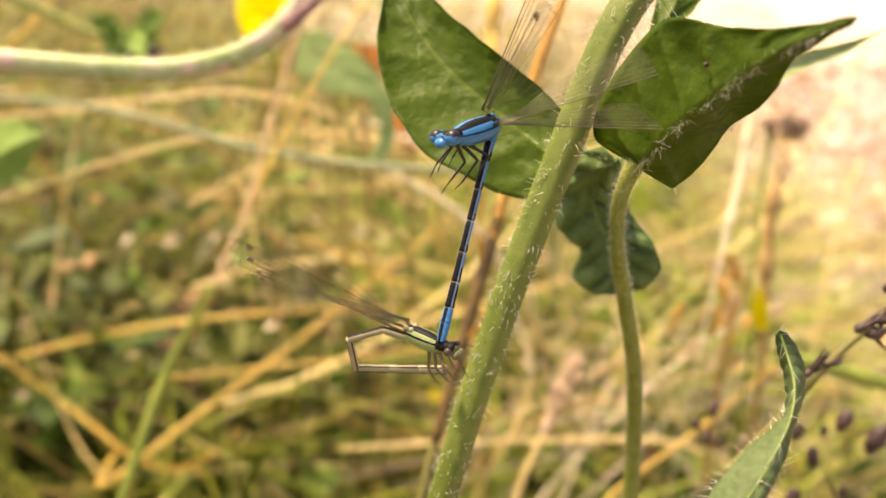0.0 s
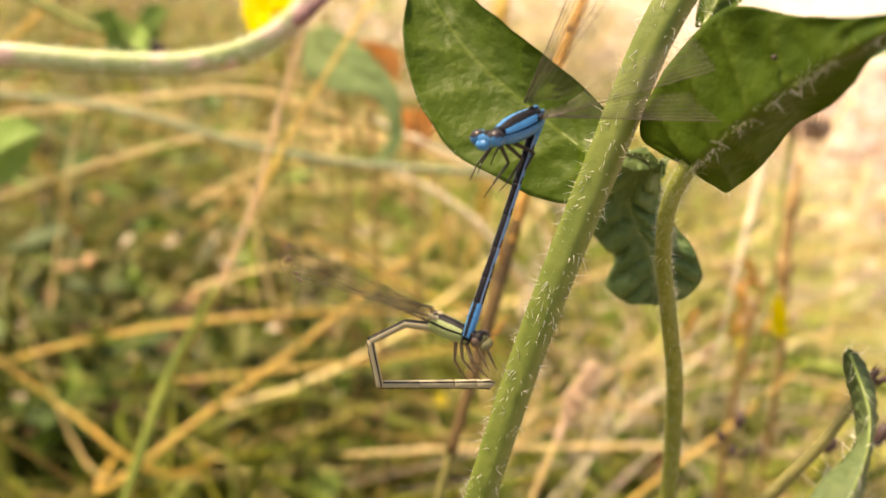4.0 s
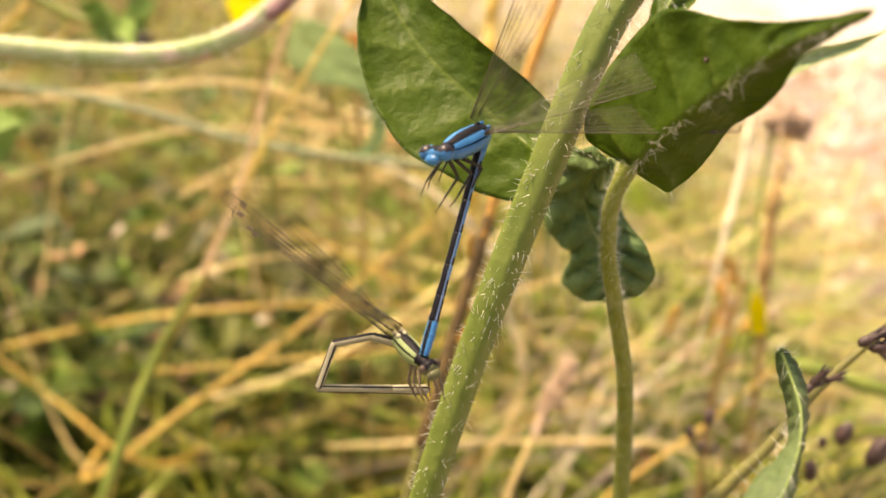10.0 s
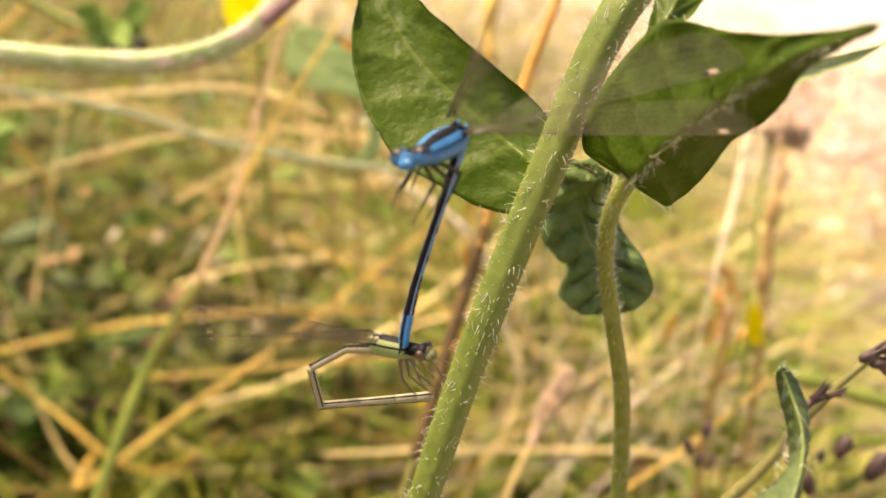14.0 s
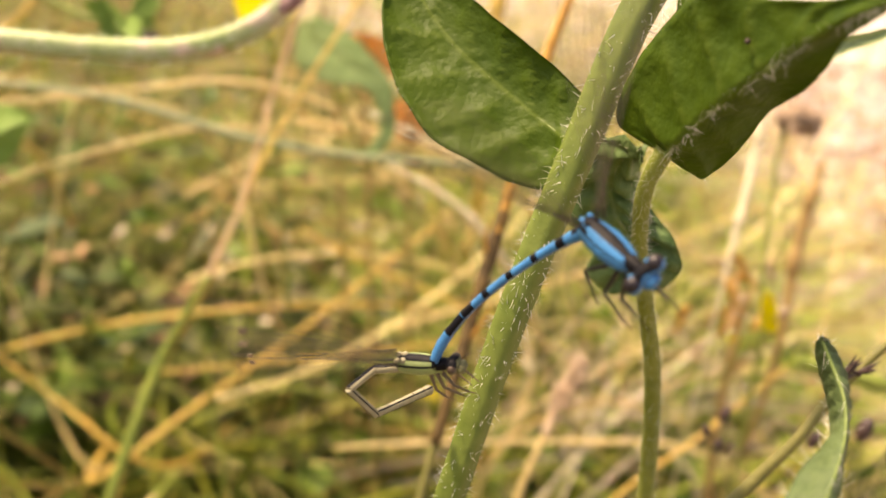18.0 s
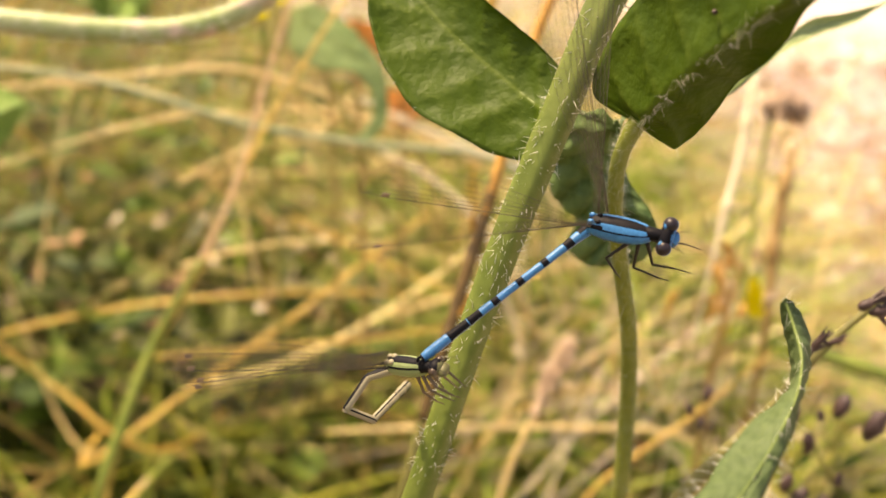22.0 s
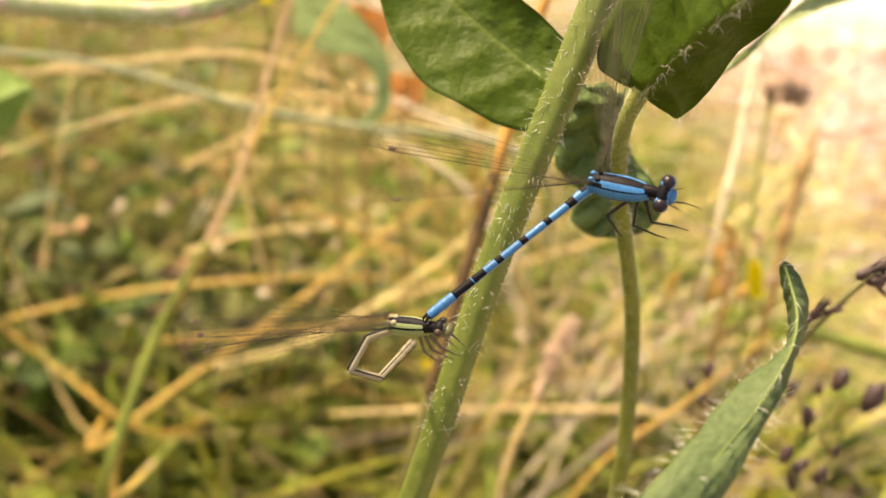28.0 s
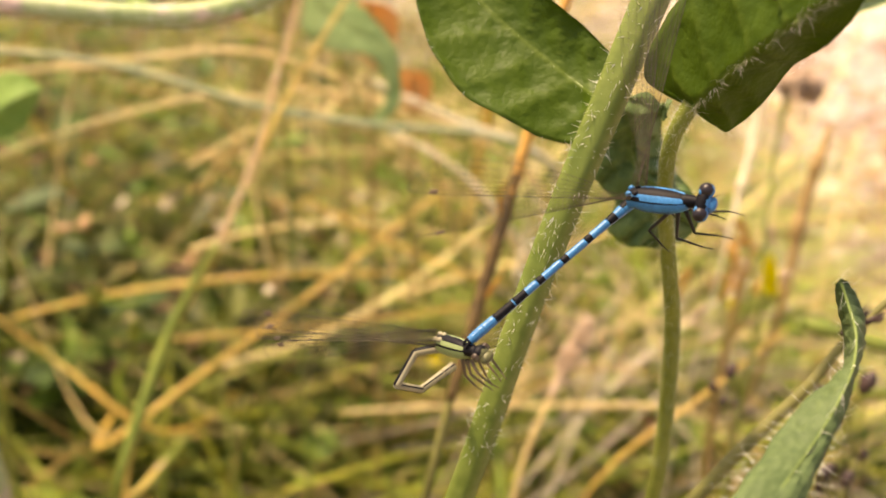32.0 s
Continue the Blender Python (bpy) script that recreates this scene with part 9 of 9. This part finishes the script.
    walk(FEMALE["wings"][1], [
        (0, pose(-0.00180, 0.00035, 0.00125, -94.8, -18.4, -165.1)),
        (1, pose(-0.00180, 0.00035, 0.00125, -99.9, -9.9, -173.7)),
        (2, pose(-0.00180, 0.00035, 0.00125, -102.0, -5.5, -168.7)),
        (3, pose(-0.00180, 0.00035, 0.00125, -99.2, -4.7, -164.5)),
        (3.5, pose(-0.00180, 0.00035, 0.00125, -95.0, -5.7, -174.7)),
        (6, pose(-0.00180, 0.00035, 0.00125, -87.4, -8.4, -170.9)),
        (7, pose(-0.00180, 0.00035, 0.00125, -76.1, -10.0, -176.8)),
        (8, pose(-0.00180, 0.00035, 0.00125, -81.2, -6.7, -176.7)),
        (9, pose(-0.00180, 0.00035, 0.00125, -91.9, 1.8, -174.4)),
        (10, pose(-0.00180, 0.00035, 0.00125, -93.8, -33.9, -147.0)),
        (11, pose(-0.00180, 0.00035, 0.00125, -92.9, -18.4, -162.6)),
        (12, pose(-0.00180, 0.00035, 0.00125, -101.1, -11.1, -163.5)),
        (13, pose(-0.00180, 0.00035, 0.00125, -98.9, -5.4, -173.4)),
        (14, pose(-0.00180, 0.00035, 0.00125, -102.2, -8.4, -165.0)),
        (14.5, pose(-0.00180, 0.00035, 0.00125, -100.9, -0.9, -168.8)),
        (15.2, pose(-0.00180, 0.00035, 0.00125, -103.7, -8.9, -162.7)),
        (15.8, pose(-0.00180, 0.00035, 0.00125, -106.7, -14.6, -157.6)),
        (16.5, pose(-0.00180, 0.00035, 0.00125, -110.8, -20.2, -151.6)),
        (17, pose(-0.00180, 0.00035, 0.00125, -105.9, -11.0, -160.9)),
        (17.5, pose(-0.00180, 0.00035, 0.00125, -102.7, -16.4, -162.6)),
        (17.65, pose(-0.00180, 0.00035, 0.00125, -101.4, -13.3, -168.3)),
        (17.8, pose(-0.00180, 0.00035, 0.00125, -100.5, -10.1, -173.7)),
        (18, pose(-0.00180, 0.00035, 0.00125, -74.9, -5.1, -179.0)),
        (18.5, pose(-0.00180, 0.00035, 0.00125, -79.9, -19.5, -162.8)),
        (19, pose(-0.00180, 0.00035, 0.00125, -98.8, -38.2, -129.2)),
        (20, pose(-0.00180, 0.00035, 0.00125, -97.5, -40.2, -132.8)),
        (21, pose(-0.00180, 0.00035, 0.00125, -99.9, -38.0, -127.9)),
        (22, pose(-0.00180, 0.00035, 0.00125, -98.7, -36.6, -129.4)),
        (23, pose(-0.00180, 0.00035, 0.00125, -89.1, -33.0, -139.5)),
        (24, pose(-0.00180, 0.00035, 0.00125, -98.9, -35.0, -128.9)),
        (25, pose(-0.00180, 0.00035, 0.00125, -82.4, -26.6, -153.6)),
        (28, pose(-0.00180, 0.00035, 0.00125, -88.6, -30.7, -138.6)),
        (29, pose(-0.00180, 0.00035, 0.00125, -101.1, -33.7, -126.0)),
        (30, pose(-0.00180, 0.00035, 0.00125, -99.5, -34.6, -130.1)),
        (31, pose(-0.00180, 0.00035, 0.00125, -96.2, -32.6, -134.4)),
        (32, pose(-0.00180, 0.00035, 0.00125, -88.9, -16.0, -151.6)),
    ])
    walk(FEMALE["wings"][2], [
        (0, pose(-0.00230, -0.00035, 0.00125, -98.2, -47.2, -126.5)),
        (1, pose(-0.00230, -0.00035, 0.00125, -125.3, -44.1, -95.3)),
        (2, pose(-0.00230, -0.00035, 0.00125, -117.1, -40.7, -98.6)),
        (3, pose(-0.00230, -0.00035, 0.00125, -114.7, -42.8, -94.9)),
        (3.5, pose(-0.00230, -0.00035, 0.00125, -121.4, -47.3, -93.9)),
        (6, pose(-0.00230, -0.00035, 0.00125, -110.9, -53.8, -102.0)),
        (7, pose(-0.00230, -0.00035, 0.00125, -102.3, -62.4, -111.9)),
        (8, pose(-0.00230, -0.00035, 0.00125, -107.2, -57.9, -107.0)),
        (9, pose(-0.00230, -0.00035, 0.00125, -120.0, -50.2, -90.6)),
        (10, pose(-0.00230, -0.00035, 0.00125, -85.5, -49.8, -130.2)),
        (11, pose(-0.00230, -0.00035, 0.00125, -109.2, -51.3, -107.6)),
        (12, pose(-0.00230, -0.00035, 0.00125, -112.4, -41.7, -106.0)),
        (13, pose(-0.00230, -0.00035, 0.00125, -112.3, -43.0, -111.3)),
        (14, pose(-0.00230, -0.00035, 0.00125, -118.1, -41.5, -99.8)),
        (14.5, pose(-0.00230, -0.00035, 0.00125, -109.1, -39.7, -111.4)),
        (15.2, pose(-0.00230, -0.00035, 0.00125, -115.2, -40.0, -104.7)),
        (15.8, pose(-0.00230, -0.00035, 0.00125, -119.1, -39.6, -101.0)),
        (16.5, pose(-0.00230, -0.00035, 0.00125, -122.6, -39.0, -98.4)),
        (17, pose(-0.00230, -0.00035, 0.00125, -117.8, -38.6, -101.3)),
        (17.5, pose(-0.00230, -0.00035, 0.00125, -116.0, -43.6, -106.8)),
        (17.65, pose(-0.00230, -0.00035, 0.00125, -119.7, -44.4, -104.2)),
        (17.8, pose(-0.00230, -0.00035, 0.00125, -122.8, -45.1, -102.6)),
        (18, pose(-0.00230, -0.00035, 0.00125, -112.4, -60.4, -103.6)),
        (18.5, pose(-0.00230, -0.00035, 0.00125, -93.1, -54.5, -120.1)),
        (19, pose(-0.00230, -0.00035, 0.00125, -80.1, -44.3, -133.2)),
        (20, pose(-0.00230, -0.00035, 0.00125, -78.7, -46.2, -137.0)),
        (21, pose(-0.00230, -0.00035, 0.00125, -81.5, -44.1, -131.7)),
        (22, pose(-0.00230, -0.00035, 0.00125, -80.2, -42.9, -133.4)),
        (23, pose(-0.00230, -0.00035, 0.00125, -70.4, -38.6, -144.3)),
        (24, pose(-0.00230, -0.00035, 0.00125, -80.6, -41.8, -132.8)),
        (25, pose(-0.00230, -0.00035, 0.00125, -67.1, -39.3, -151.7)),
        (28, pose(-0.00230, -0.00035, 0.00125, -70.1, -36.4, -143.2)),
        (29, pose(-0.00230, -0.00035, 0.00125, -83.0, -40.1, -129.1)),
        (30, pose(-0.00230, -0.00035, 0.00125, -81.1, -41.1, -133.4)),
        (31, pose(-0.00230, -0.00035, 0.00125, -77.7, -39.3, -138.8)),
        (32, pose(-0.00230, -0.00035, 0.00125, -107.8, -47.2, -92.6)),
    ])
    walk(FEMALE["wings"][3], [
        (0, pose(-0.00230, 0.00035, 0.00125, -86.9, -11.6, -168.7)),
        (1, pose(-0.00230, 0.00035, 0.00125, -93.8, -4.8, -175.2)),
        (2, pose(-0.00230, 0.00035, 0.00125, -95.9, -0.4, -170.2)),
        (3, pose(-0.00230, 0.00035, 0.00125, -93.1, 0.6, -166.2)),
        (3.5, pose(-0.00230, 0.00035, 0.00125, -89.1, -0.4, -176.4)),
        (6, pose(-0.00230, 0.00035, 0.00125, -80.8, -2.7, -173.2)),
        (7, pose(-0.00230, 0.00035, 0.00125, -68.8, -3.9, -179.2)),
        (8, pose(-0.00230, 0.00035, 0.00125, -74.4, -0.9, -179.0)),
        (9, pose(-0.00230, 0.00035, 0.00125, -86.3, 7.0, -175.9)),
        (10, pose(-0.00230, 0.00035, 0.00125, -83.3, -26.1, -153.0)),
        (11, pose(-0.00230, 0.00035, 0.00125, -85.3, -12.2, -165.7)),
        (12, pose(-0.00230, 0.00035, 0.00125, -94.0, -5.8, -165.6)),
        (13, pose(-0.00230, 0.00035, 0.00125, -92.3, -0.1, -175.0)),
        (14, pose(-0.00230, 0.00035, 0.00125, -95.4, -3.5, -166.5)),
        (14.5, pose(-0.00230, 0.00035, 0.00125, -94.2, 4.0, -169.8)),
        (15.2, pose(-0.00230, 0.00035, 0.00125, -96.6, -4.0, -164.1)),
        (15.8, pose(-0.00230, 0.00035, 0.00125, -99.2, -9.8, -159.5)),
        (16.5, pose(-0.00230, 0.00035, 0.00125, -102.7, -15.6, -154.1)),
        (17, pose(-0.00230, 0.00035, 0.00125, -98.8, -6.2, -162.5)),
        (17.5, pose(-0.00230, 0.00035, 0.00125, -95.2, -11.1, -165.0)),
        (17.65, pose(-0.00230, 0.00035, 0.00125, -94.5, -8.2, -170.1)),
        (17.8, pose(-0.00230, 0.00035, 0.00125, -94.0, -5.1, -175.1)),
        (18, pose(-0.00230, 0.00035, 0.00125, -70.9, -0.2, -178.5)),
        (18.5, pose(-0.00230, 0.00035, 0.00125, -74.5, -13.8, -163.6)),
        (19, pose(-0.00230, 0.00035, 0.00125, -86.5, -29.1, -139.1)),
        (20, pose(-0.00230, 0.00035, 0.00125, -86.4, -32.9, -140.0)),
        (21, pose(-0.00230, 0.00035, 0.00125, -90.4, -32.4, -132.4)),
        (22, pose(-0.00230, 0.00035, 0.00125, -90.1, -31.6, -132.4)),
        (23, pose(-0.00230, 0.00035, 0.00125, -83.2, -30.6, -137.5)),
        (24, pose(-0.00230, 0.00035, 0.00125, -92.8, -32.1, -127.4)),
        (25, pose(-0.00230, 0.00035, 0.00125, -74.8, -17.9, -157.7)),
        (28, pose(-0.00230, 0.00035, 0.00125, -82.6, -28.1, -136.7)),
        (29, pose(-0.00230, 0.00035, 0.00125, -95.0, -31.0, -124.8)),
        (30, pose(-0.00230, 0.00035, 0.00125, -93.5, -31.8, -128.8)),
        (31, pose(-0.00230, 0.00035, 0.00125, -87.3, -26.7, -138.7)),
        (32, pose(-0.00230, 0.00035, 0.00125, -84.1, -10.8, -152.7)),
    ])


motions()
